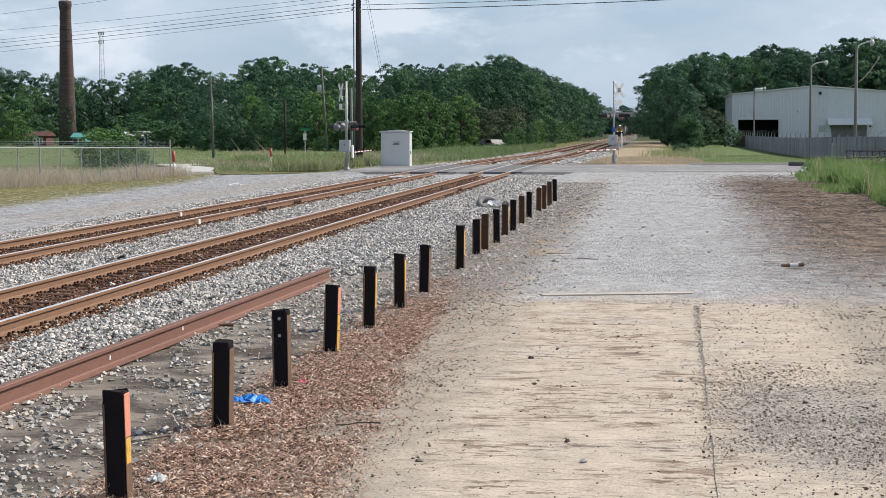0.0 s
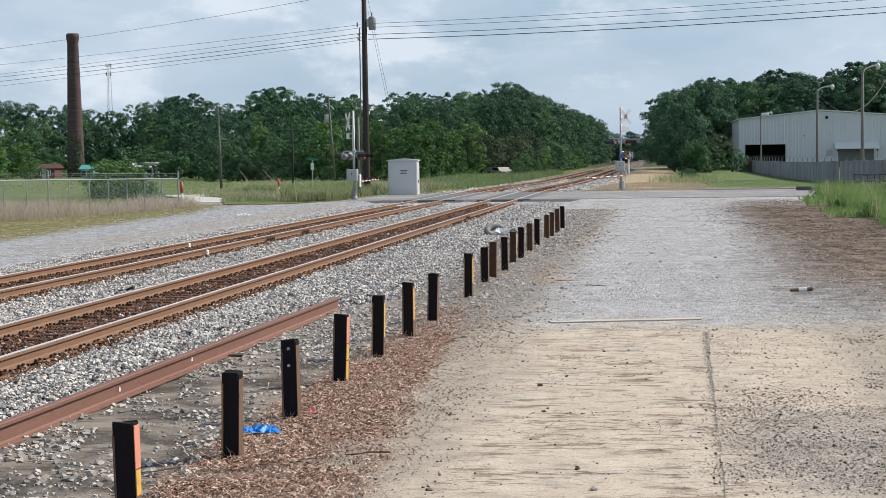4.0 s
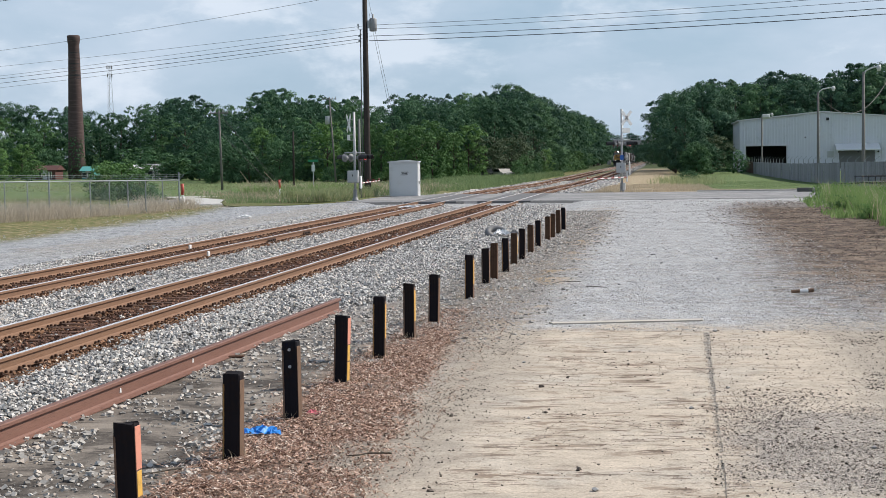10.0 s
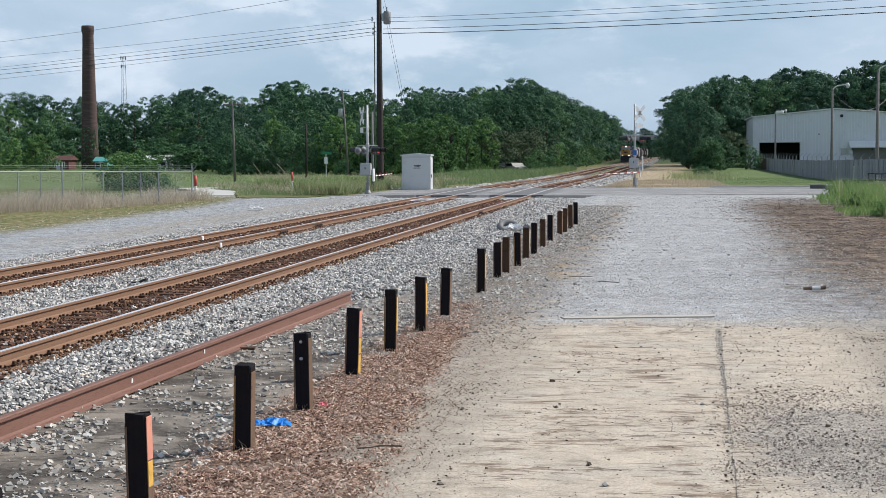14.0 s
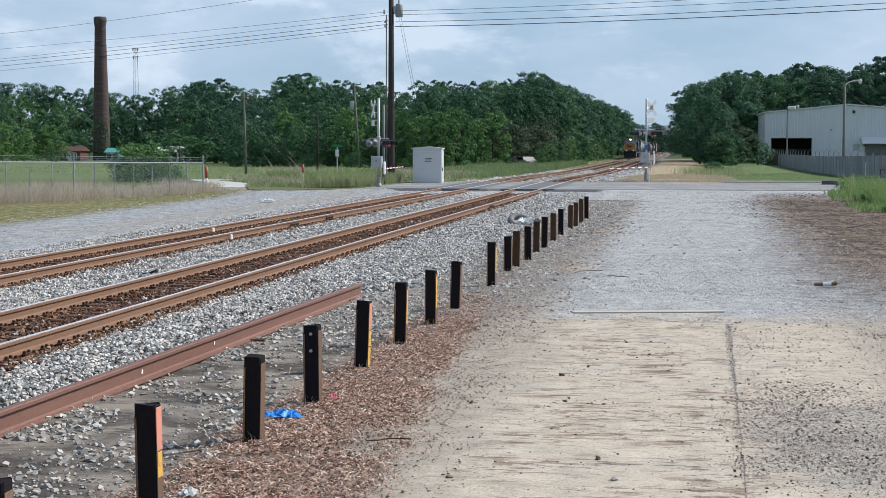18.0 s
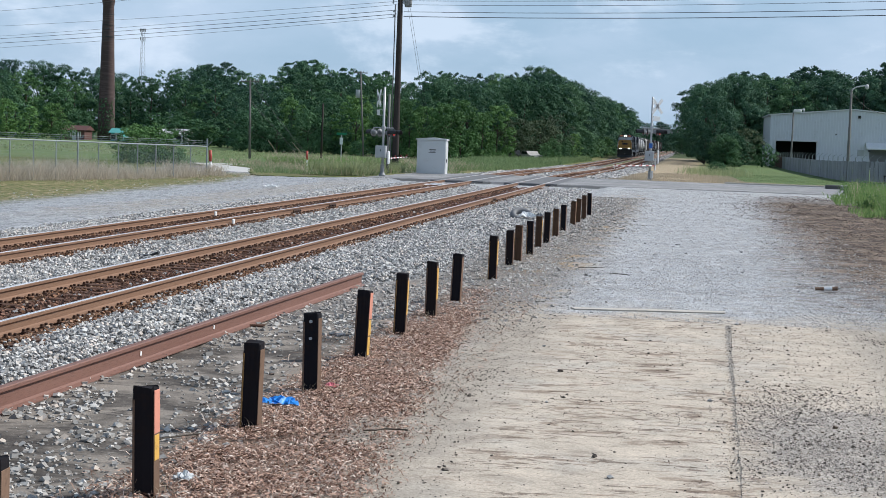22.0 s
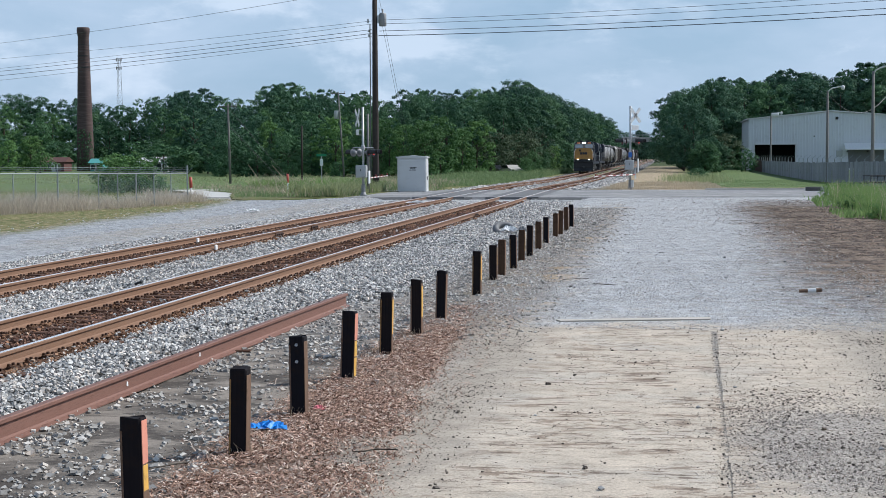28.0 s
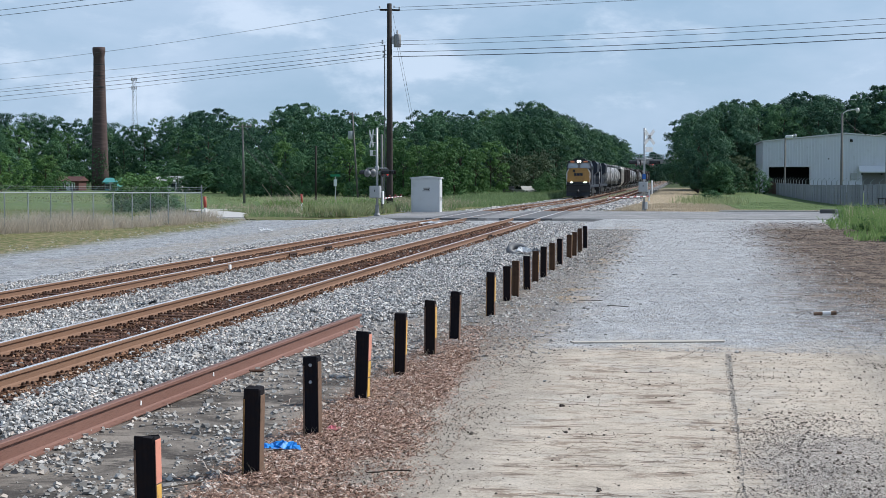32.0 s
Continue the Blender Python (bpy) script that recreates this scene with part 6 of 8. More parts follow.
# ---- chimney and far buildings ----
def make_chimney():
    t = thing("brick_chimney", (-118.2, 300, -0.2), "tall dark red brick factory chimney with ivy at its foot", "chimney")
    prof = [(1.78, 0), (1.70, 4), (1.50, 12), (1.32, 19), (1.15, 25.5), (1.12, 27.4), (1.19, 27.6), (1.24, 28.0), (1.30, 28.3), (1.30, 29.0), (1.18, 29.25)]
    part("chimney_shaft", Mesh().lathe(prof, 28), M["brick"], t, "", True)
    for z, r in ((21.0, 1.275), (23.4, 1.215), (25.6, 1.155)):
        part("iron_band", Mesh().lathe([(r + 0.02, z), (r + 0.05, z), (r + 0.05, z + 0.14), (r + 0.01, z + 0.14)], 28), M["dark"], t)
    n = 500
    a = rng.normal(-1.4, 0.7, n)
    z = rng.random(n) ** 1.6 * 8.5
    pts = np.stack([1.75 * np.cos(a), 1.75 * np.sin(a), z], -1)
    part("ivy", leaf_cloud("ivy", pts, 0.42, M["leaf_b"]), None, t, "green ivy climbing the foot")


def leaf_arrays(pts, size, facing=None):
    """Small folded leaf sprays, one at each point, turned outwards where facing is given."""
    n = len(pts)
    s = size * rng.uniform(0.5, 1.4, n)
    base = np.array([(-1, 0, 0), (0, -0.55, 0.12), (1, 0, 0), (0, 0.55, 0.12)]) * 0.5
    if facing is None:
        q = turns(n)
    else:
        d = facing + rng.normal(0, 0.38, (n, 3))
        d /= np.linalg.norm(d, axis=1)[:, None]
        u = np.cross(d, rng.normal(size=(n, 3)))
        u /= np.linalg.norm(u, axis=1)[:, None]
        q = np.stack([u, np.cross(d, u), d], -1)
    v = np.einsum("nij,kj->nki", q, base) * s[:, None, None] + pts[:, None]
    o = 4 * np.arange(n)[:, None]
    f = np.concatenate([np.array([[0, 1, 2]]) + o, np.array([[0, 2, 3]]) + o])
    return v.reshape(-1, 3), f


def leaf_cloud(name, pts, size, mat):
    return from_arrays(name, *leaf_arrays(pts, size), mat)


make_chimney()


def make_tower():
    t = thing("radio_tower", (-258.4, 700, 0), "slim steel lattice radio tower behind the trees", "tower")
    m = Mesh()
    h, a = 50.0, lambda z: 2.3 - 1.5 * z / 50
    cor = [(1, 0), (-0.5, 0.87), (-0.5, -0.87)]
    for k, c in enumerate(cor):
        m.tube((c[0] * a(0), c[1] * a(0), 0), (c[0] * a(h), c[1] * a(h), h), 0.09, 0.07, 6)
    for i in range(20):
        z0, z1 = h * i / 20, h * (i + 1) / 20
        for k in range(3):
            c, e = cor[k], cor[(k + 1) % 3]
            m.tube((c[0] * a(z0), c[1] * a(z0), z0), (e[0] * a(z1), e[1] * a(z1), z1), 0.032, None, 4)
    part("lattice", m, M["dull_pole"], t)
    for z, r in ((49, 1.3), (45, 1.2)):
        for k in range(6):
            x, y = r * math.cos(k * 1.05), r * math.sin(k * 1.05)
            part("antenna", Mesh().box((x, y, z), (0.22, 0.18, 1.6), 0.05), M["dull_pole"], t)
            part("antenna_arm", Mesh().tube((0, 0, z), (x, y, z), 0.06, None, 5), M["galv"], t)


make_tower()


def make_house(at, size, wall, roof, words):
    t = thing("house", at, words, "house")
    w, d, h = size
    part("wall", Mesh().box((0, 0, h * 0.35), (w, d, h * 0.7), 0.03), M[wall], t)
    part("roof", Mesh().prism([(-d / 2 - 0.4, h * 0.68), (d / 2 + 0.4, h * 0.68), (0, h)], -w / 2 - 0.4, w / 2 + 0.4, "x"), M[roof], t)
    for x in (-w * 0.28, w * 0.2):
        win = part("window", Mesh().box((x, -d / 2 - 0.02, h * 0.38), (1.1, 0.08, 1.1), 0.01), M["trim"], t)
        part("pane", Mesh().box((x, -d / 2 - 0.07, h * 0.38), (0.9, 0.03, 0.9)), M["glass"], win)
    part("door", Mesh().box((0, -d / 2 - 0.03, 1.0), (0.95, 0.06, 2.0), 0.01), M["trim"], t)


make_house((-121.0, 292, -0.3), (4.4, 4, 2.9), "house_red", "house_red", "small dark red shed by the chimney")
make_house((-113.0, 294, -0.5), (2.6, 3, 2.8), "teal", "teal", "small teal house among the bushes")
make_house((-97.4, 284, -0.3), (5.6, 5, 2.9), "white", "trim", "low white house with a grey roof")


def make_warehouse():
    X0, X1, XP, Y0, Y1, he, hp = 14.5, 46.0, 28.8, 280.0, 306.0, 8.75, 10.05
    t = thing("warehouse", (0, 0, 0), "pale grey ribbed steel warehouse with an open loading door", "warehouse")
    th = 0.25
    wall_top = lambda x: he + (hp - he) * ((x - X0) / (XP - X0) if x < XP else (X1 - x) / (X1 - XP))
    dx0, dx1, dh = 15.6, 22.7, 4.25
    front = Mesh()
    front.prism([(X0, -0.3), (dx0, -0.3), (dx0, dh), (dx0, wall_top(dx0)), (X0, wall_top(X0))], Y0, Y0 + th)
    front.prism([(dx0, dh), (dx1, dh), (dx1, wall_top(dx1)), (dx0, wall_top(dx0))], Y0, Y0 + th)
    front.prism([(dx1, -0.3), (X1, -0.3), (X1, wall_top(X1)), (XP, hp), (dx1, wall_top(dx1)), (dx1, dh)], Y0, Y0 + th)
    part("front_wall", front, M["steel_wall"], t)
    part("side_wall", Mesh().box((X0 + th / 2, (Y0 + th + Y1) / 2, he / 2 - 0.15), (th, Y1 - Y0 - th - 0.3, he + 0.3)), M["steel_wall"], t)
    part("side_wall", Mesh().box((X1 - th / 2, (Y0 + th + Y1) / 2, he / 2 - 0.15), (th, Y1 - Y0 - th - 0.3, he + 0.3)), M["steel_wall"], t)
    part("back_wall", Mesh().box(((X0 + X1) / 2, Y1, he / 2), (X1 - X0, th, he)), M["steel_wall"], t)
    roof = Mesh().prism([(X0 - 0.4, he), (XP, hp + 0.05), (X1 + 0.4, he), (X1 + 0.4, he + 0.18), (XP, hp + 0.28), (X0 - 0.4, he + 0.18)], Y0 - 0.35, Y1 + 0.3)
    part("roof", roof, M["trim"], t, "low gable roof with pale fascia")
    rib = Mesh().box((0, 0, 0), (0.10, 0.07, 1.0), 0.02).data("wall_rib", M["steel_wall"])
    x = X0 + 0.3
    while x < X1 - 0.2:
        z0 = dh + 0.1 if dx0 - 0.1 < x < dx1 + 0.1 else 0.0
        z1 = wall_top(x) - 0.05
        ob = part("wall_rib", rib, None, t)
        ob.matrix_basis = Matrix.Translation((x, Y0 - 0.035, (z0 + z1) / 2)) @ Matrix.Diagonal((1, 1, z1 - z0, 1))
        x += 0.48
    part("door_frame", Mesh().box(((dx0 + dx1) / 2, Y0 - 0.06, dh + 0.08), (dx1 - dx0 + 0.4, 0.16, 0.18), 0.01).box((dx0 - 0.1, Y0 - 0.06, dh / 2), (0.16, 0.16, dh), 0.01).box((dx1 + 0.1, Y0 - 0.06, dh / 2), (0.16, 0.16, dh), 0.01), M["trim"], t)
    # near-black panels carry the shade inside the doorway in their colour
    part("interior", Mesh().box((19.8, Y0 + 9, 2.2), (9.6, 0.2, 6.0)).box((19.8, Y0 + 4.6, 5.4), (9.6, 8.5, 0.2)).box((dx0 - 0.55, Y0 + 4.6, 2.5), (0.2, 8.5, 6)).box((dx1 + 2, Y0 + 4.6, 2.5), (0.2, 9, 6)), M["black_hole"], t, "near-black panels standing in for the unlit interior")
    aw = part("awning", Mesh().prism([(Y0 - 0.02, 4.45), (Y0 - 2.2, 3.4), (Y0 - 2.2, 3.25), (Y0 - 0.02, 4.25)], 31.2, 38.8, "x"), M["white"], t, "sloping white metal awning")
    for x in (31.6, 35.0, 38.4):
        part("awning_lamp", Mesh().lathe([(0.10, 0), (0.22, 0.15), (0.06, 0.3)], 10, (x, Y0 - 2.2, 2.85)), M["dark"], aw)
    part("bay_door", Mesh().box((35, Y0 - 0.05, 1.6), (6.2, 0.1, 3.2), 0.02), M["loco_grey"], t)
    part("vent", Mesh().box((30.4, Y0 - 0.08, 2.6), (1.1, 0.12, 1.1), 0.02), M["galv"], t)
    part("wall_lamp", Mesh().box((29.9, Y0 - 0.2, 8.9), (0.5, 0.4, 0.5), 0.08), M["dark"], t)
    part("wall_lamp", Mesh().box((26.0, Y0 - 0.1, 5.7), (0.22, 0.2, 0.22), 0.04), M["dark"], t)


make_warehouse()


def make_board_fence():
    t = thing("board_fence", (0, 0, 0), "weathered grey board fence beside the lawn", "fence")
    r = random.Random(3)
    y0, y1 = 108.0, 276.0
    board = Mesh().box((0, 0, 0.95), (0.04, 1.0, 1.9), 0.01).data("board", M["board"])
    rusty = Mesh().box((0, 0, 0.95), (0.04, 1.0, 1.9), 0.01).data("board", M["red_board"])
    n = 118
    for i in range(n):
        f = i / n
        y = y0 + (y1 - y0) * f
        x = 15.3 - 0.9 * math.sin(f * 2.6) * 0.6
        ob = part("board", rusty if f > 0.82 else board, None, t)
        w = (y1 - y0) / n * 1.02
        ob.matrix_basis = Matrix.Translation((x + r.uniform(-0.03, 0.03), y, -0.05 - float(drop(y)) * 0.9 + r.uniform(-0.02, 0.0))) @ Matrix.Rotation(r.uniform(-0.02, 0.02), 4, "Z") @ Matrix.Rotation(r.uniform(-0.015, 0.015), 4, "Y") @ Matrix.Diagonal((1, w * 1.02, 0.98 + r.uniform(-0.012, 0.012) + 0.08 * (1 - f), 1))
    for i in range(34):
        f = i / 33
        y = y0 + (y1 - y0) * f
        x = 15.36 - 0.9 * math.sin(f * 2.6) * 0.6
        part("fence_post", Mesh().tube((x + 0.1, y, -0.4), (x + 0.1, y, 2.05), 0.04, None, 8), M["fence_steel"], t)
        part("barb_arm", Mesh().tube((x + 0.1, y, 2.05), (x + 0.45, y, 2.35), 0.016, None, 6), M["fence_steel"], t)
    # the return along the street
    for i in range(9):
        ob = part("board", board, None, t)
        ob.matrix_basis = Matrix.Translation((14.95 + 1.25 * i + 0.6, 107.6, -0.03)) @ Matrix.Rotation(radians(90), 4, "Z") @ Matrix.Diagonal((1, 1.2, 1.05, 1))


make_board_fence()


def make_street_lamp(at, h, arm, words):
    t = thing("street_lamp", at, words, "street lamp", "yard lamps")
    part("lamp_pole", Mesh().lathe([(0.15, -0.3), (0.14, 2), (0.10, h)], 12), M["grey_pole"], t, "", True)
    pts = [Vector((0, 0, h - 0.25)), Vector((0.15, 0, h + 0.05)), Vector((0.5, 0, h + 0.25)), Vector((arm, 0, h + 0.38))]
    part("lamp_arm", Mesh().line(pts, 0.055, 8), M["cabinet"], t)
    part("lamp_head", Mesh().lathe([(0.08, 0.18), (0.17, 0.05), (0.19, -0.08), (0.12, -0.28), (0.02, -0.33)], 14, (arm + 0.15, 0, h + 0.34)), M["cabinet"], t, "pale glass lamp head", True)


make_street_lamp((15.75, 122.0, 0), 8.85, 1.0, "tall grey yard lamp behind the board fence")
make_street_lamp((15.45, 153.0, 0), 8.65, 1.3, "grey yard lamp with a curved arm")
make_street_lamp((15.7, 239.0, 0), 8.5, 1.4, "far grey yard lamp near the warehouse")
cable((15.6, 153, 8.2), (24.5, 170, 10.5), 2.6, 0.03)
solid("pole_box", Mesh().box((16.3, 238.8, 8.55), (1.2, 0.5, 0.55), 0.12), M["cabinet"], "pale box on the far yard lamp", "box")


def make_bridge():
    t = thing("overpass", (0, 640, 0), "dark concrete road overpass across the tracks with railings", "bridge")
    part("deck", Mesh().box((-12, 0, 8.6), (120, 9, 1.3), 0.1), M["concrete"], t)
    part("parapet", Mesh().box((-12, -4.4, 9.5), (120, 0.3, 0.6), 0.05), M["concrete"], t)
    for k in range(60):
        part("railing_post", Mesh().box((-52 + k * 1.4, -4.4, 10.7), (0.12, 0.12, 2.0)), M["galv"], t)
    for z in (10.5, 11.1, 11.7):
        part("railing_bar", Mesh().box((-12, -4.4, z), (88, 0.10, 0.10)), M["galv"], t)
    for x in (-20.5, -2.0):
        part("pier", Mesh().box((x, 0, 3.9), (1.6, 8, 8.2), 0.1), M["concrete"], t)
    part("abutment", Mesh().prism([(2, -0.2), (40, -0.2), (40, 8), (8, 8)], -4, 6), M["concrete"], t)
    part("abutment", Mesh().prism([(-24, -0.2), (-70, -0.2), (-70, 8), (-30, 8)], -4, 6), M["concrete"], t)


make_bridge()


def make_curb_blocks():
    t = thing("parking_kerb", (9.4, 97.8, 0.16), "old concrete kerb block at the road's edge", "kerb")
    part("block", Mesh().box((-0.35, 0, 0.14), (0.9, 0.5, 0.28), 0.03), M["dark_concrete"], t)
    part("block", Mesh().box((0.5, 0, 0.14), (0.75, 0.5, 0.28), 0.03), M["concrete"], t)
    s = Mesh().box((0, 0, 0.11), (10.0, 0.22, 0.2), 0.03)
    solid("kerb", s, M["concrete"], "pale concrete kerb along the lawn", "kerb", (7.5, 101.9, 0.06))


make_curb_blocks()


def make_car(at, turn, paint, words):
    t = thing("parked_car", at, words, "car", "cars beyond the grass", "", turn)
    prof = [(-2.2, 0.35), (2.2, 0.35), (2.25, 0.7), (2.1, 0.92), (1.2, 1.0), (0.55, 1.45), (-1.1, 1.47), (-1.75, 1.02), (-2.2, 0.95)]
    part("car_body", Mesh().prism([(x, z) for x, z in prof], -0.88, 0.88).data("car_body", M[paint]), None, t)
    for y in (-0.6, 0.6):
        part("headlamp", Mesh().box((2.24, y, 0.74), (0.06, 0.36, 0.16), 0.02), M["glass"], t, "clear headlamp")
    part("bumper", Mesh().box((2.22, 0, 0.47), (0.14, 1.7, 0.22), 0.04), M["dark"], t)
    part("windscreen", Mesh().prism([(1.1, 1.03), (0.58, 1.42), (-1.05, 1.43), (-1.6, 1.05)], -0.9, 0.9), M["glass"], t)
    for x in (-1.4, 1.4):
        for y in (-0.8, 0.8):
            w = part("wheel", Mesh().tube((x, y - 0.11, 0.33), (x, y + 0.11, 0.33), 0.33, 0.33, 16), M["rubber"], t)
            part("rim", Mesh().tube((x, y - 0.12, 0.33), (x, y + 0.12, 0.33), 0.2, 0.2, 12), M["galv"], w)


make_car((-21.9, 216, -0.28), -62, "hopper", "pale parked car half hidden by tall grass")
make_car((-24.4, 219, -0.28), -50, "tank_grey", "grey parked car half hidden by tall grass")


def make_trailer():
    t = thing("utility_trailer", (14.3, 100.6, 0.12), "low black utility trailer behind the weeds", "trailer", "", "", 8)
    part("trailer_bed", Mesh().box((0, 0, 0.55), (3.4, 1.7, 0.12), 0.02), M["dark"], t)
    for y in (-0.82, 0.82):
        part("side_rail", Mesh().box((0, y, 0.95), (3.4, 0.05, 0.06), 0.01), M["dark"], t)
        for x in (-1.65, -0.8, 0.0, 0.8, 1.65):
            part("rail_post", Mesh().box((x, y, 0.78), (0.05, 0.05, 0.42), 0.01), M["dark"], t)
        w = part("wheel", Mesh().tube((0.2, y * 1.12 - 0.1, 0.33), (0.2, y * 1.12 + 0.1, 0.33), 0.33, 0.33, 16), M["rubber"], t)
        part("rim", Mesh().tube((0.2, y * 1.12 - 0.11, 0.33), (0.2, y * 1.12 + 0.11, 0.33), 0.18, 0.18, 12), M["galv"], w)
    part("drawbar", Mesh().line([Vector((-1.7, 0.5, 0.5)), Vector((-2.9, 0, 0.5)), Vector((-1.7, -0.5, 0.5))], 0.04, 6), M["dark"], t)


make_trailer()

# ---- trees ----
SKYLINE = [(-0.4912, 0.0445), (-0.4468, 0.0403), (-0.4344, 0.0435), (-0.4163, 0.0385), (-0.4081, 0.0391), (-0.3801, 0.0332), (-0.3719, 0.0376), (-0.3459, 0.0402), (-0.3299, 0.0448), (-0.3240, 0.0436), (-0.3101, 0.0459), (-0.2965, 0.0377), (-0.2768, 0.0426), (-0.2709, 0.0462), (-0.2553, 0.0497), (-0.2495, 0.0473), (-0.2438, 0.0408), (-0.2380, 0.0403), (-0.2244, 0.0449), (-0.2168, 0.0414), (-0.2045, 0.0434), (-0.1976, 0.0410), (-0.1932, 0.0342), (-0.1747, 0.0431), (-0.1558, 0.0409), (-0.1369, 0.0442), (-0.1295, 0.0411), (-0.0902, 0.0487), (-0.0791, 0.0459), (-0.0699, 0.0398), (-0.0406, 0.0297), (-0.0225, 0.0140), (-0.0068, 0.0178), (-0.0042, 0.0239), (0.0085, 0.0368), (0.0266, 0.0473), (0.0463, 0.0450), (0.0516, 0.0475), (0.0605, 0.0480), (0.0783, 0.0533), (0.1012, 0.0464), (0.1135, 0.0511), (0.1187, 0.0488), (0.1222, 0.0548), (0.1274, 0.0572), (0.1361, 0.0574), (0.1441, 0.0543), (0.1600, 0.0580)]


def skyline(az):
    return float(np.interp(az, [a for a, _ in SKYLINE], [e for _, e in SKYLINE]))


ICO = None


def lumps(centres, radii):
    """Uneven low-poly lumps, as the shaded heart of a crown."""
    global ICO
    if ICO is None:
        b = bmesh.new()
        bmesh.ops.create_icosphere(b, subdivisions=1, radius=1.0)
        ICO = np.array([v.co[:] for v in b.verts]), np.array([[v.index for v in f.verts] for f in b.faces])
        b.free()
    v0, f0 = ICO
    vs, fs = [], []
    for k, (c, r) in enumerate(zip(centres, radii)):
        vs.append(v0 * (r * rng.uniform(0.75, 1.1, (len(v0), 1))) + c)
        fs.append(f0 + k * len(v0))
    return np.concatenate(vs), np.concatenate(fs)


def tree_kind(name, h, spread, trunk, clumps, leaf, mat, words, per=70, low=0.18, full=0.5):
    """A tree h metres high: trunk with limbs, and a crown of leafy boughs, each a heap of small sprays lit from above."""
    t = thing(name, (0, -600, -80), words, "tree" if h > 4 else "bush")
    m = Mesh().tube((0, 0, -0.5), (0.02 * h, 0, h * 0.45), trunk, trunk * 0.6, 9)
    m.tube((0.02 * h, 0, h * 0.45), (0, 0.01 * h, h * 0.8), trunk * 0.6, trunk * 0.2, 7)
    for k in range(6):
        a = k * 1.1 + rng.uniform(0, 0.5)
        z = h * rng.uniform(0.25, 0.55)
        m.tube((0.015 * h, 0, z), (spread * 0.6 * math.cos(a), spread * 0.6 * math.sin(a), z + h * rng.uniform(0.12, 0.28)), trunk * 0.35, trunk * 0.1, 6)
    part("trunk", m, M["bark"], t)
    # boughs over an uneven egg-shaped crown
    cs, rs = [], []
    skew = rng.uniform(-0.12, 0.12, 2) * spread
    bumps = rng.uniform(0, 2 * math.pi, 3)
    for k in range(clumps):
        u = (k + rng.random()) / clumps
        z = h * (low + (0.93 - low) * u)
        f = math.sqrt(max(0.02, 1 - ((u - full) / (1.04 - full if u > full else full + 0.22)) ** 2))
        a = k * 2.39996 + rng.uniform(-0.5, 0.5)
        wave = 1 + 0.16 * math.sin(2 * a + bumps[0] + 3 * u) + 0.10 * math.sin(3 * a + bumps[1] - 4 * u)
        r = spread * f * wave * rng.choice([rng.uniform(0.25, 0.6), rng.uniform(0.68, 0.92), rng.uniform(0.68, 0.92)])
        cs.append((r * math.cos(a) + skew[0] * u, r * math.sin(a) + skew[1] * u, z))
        rs.append(spread * rng.uniform(0.20, 0.36) * (1.0 - 0.25 * u))
    cs, rs = np.array(cs), np.array(rs)
    cs[:, 2] *= h / (cs[:, 2] + rs * 0.8).max()
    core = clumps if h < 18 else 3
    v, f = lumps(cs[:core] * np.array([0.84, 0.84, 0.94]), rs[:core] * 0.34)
    # each bough carries smaller tufts, and each tuft its sprays
    tufts = 11
    i = np.repeat(np.arange(clumps), tufts)
    d = rng.normal(size=(len(i), 3))
    d /= np.linalg.norm(d, axis=1)[:, None]
    d[:, 2] = np.abs(d[:, 2]) * 0.9 - 0.22
    tc = cs[i] + d * (rs[i] * rng.uniform(0.70, 1.05, len(i)))[:, None] * np.array([1, 1, 0.8])
    tr = rs[i] * rng.uniform(0.22, 0.46, len(i))
    n = clumps * per
    j = rng.choice(len(i), n, p=tr ** 2 / (tr ** 2).sum())
    e = rng.normal(size=(n, 3))
    e /= np.linalg.norm(e, axis=1)[:, None]
    e[:, 2] = np.where(e[:, 2] < -0.15, -e[:, 2], e[:, 2])
    p = tc[j] + e * (tr[j] * (0.55 + 0.65 * rng.random(n)))[:, None]
    p[:, 2] = np.maximum(p[:, 2], h * 0.02)
    lv, lf = leaf_arrays(p, leaf, e * 0.6 + d[j] * 0.5 + np.array([0, 0, 0.35]))
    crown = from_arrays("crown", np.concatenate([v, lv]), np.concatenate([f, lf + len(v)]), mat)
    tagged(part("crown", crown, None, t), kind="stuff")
    return t


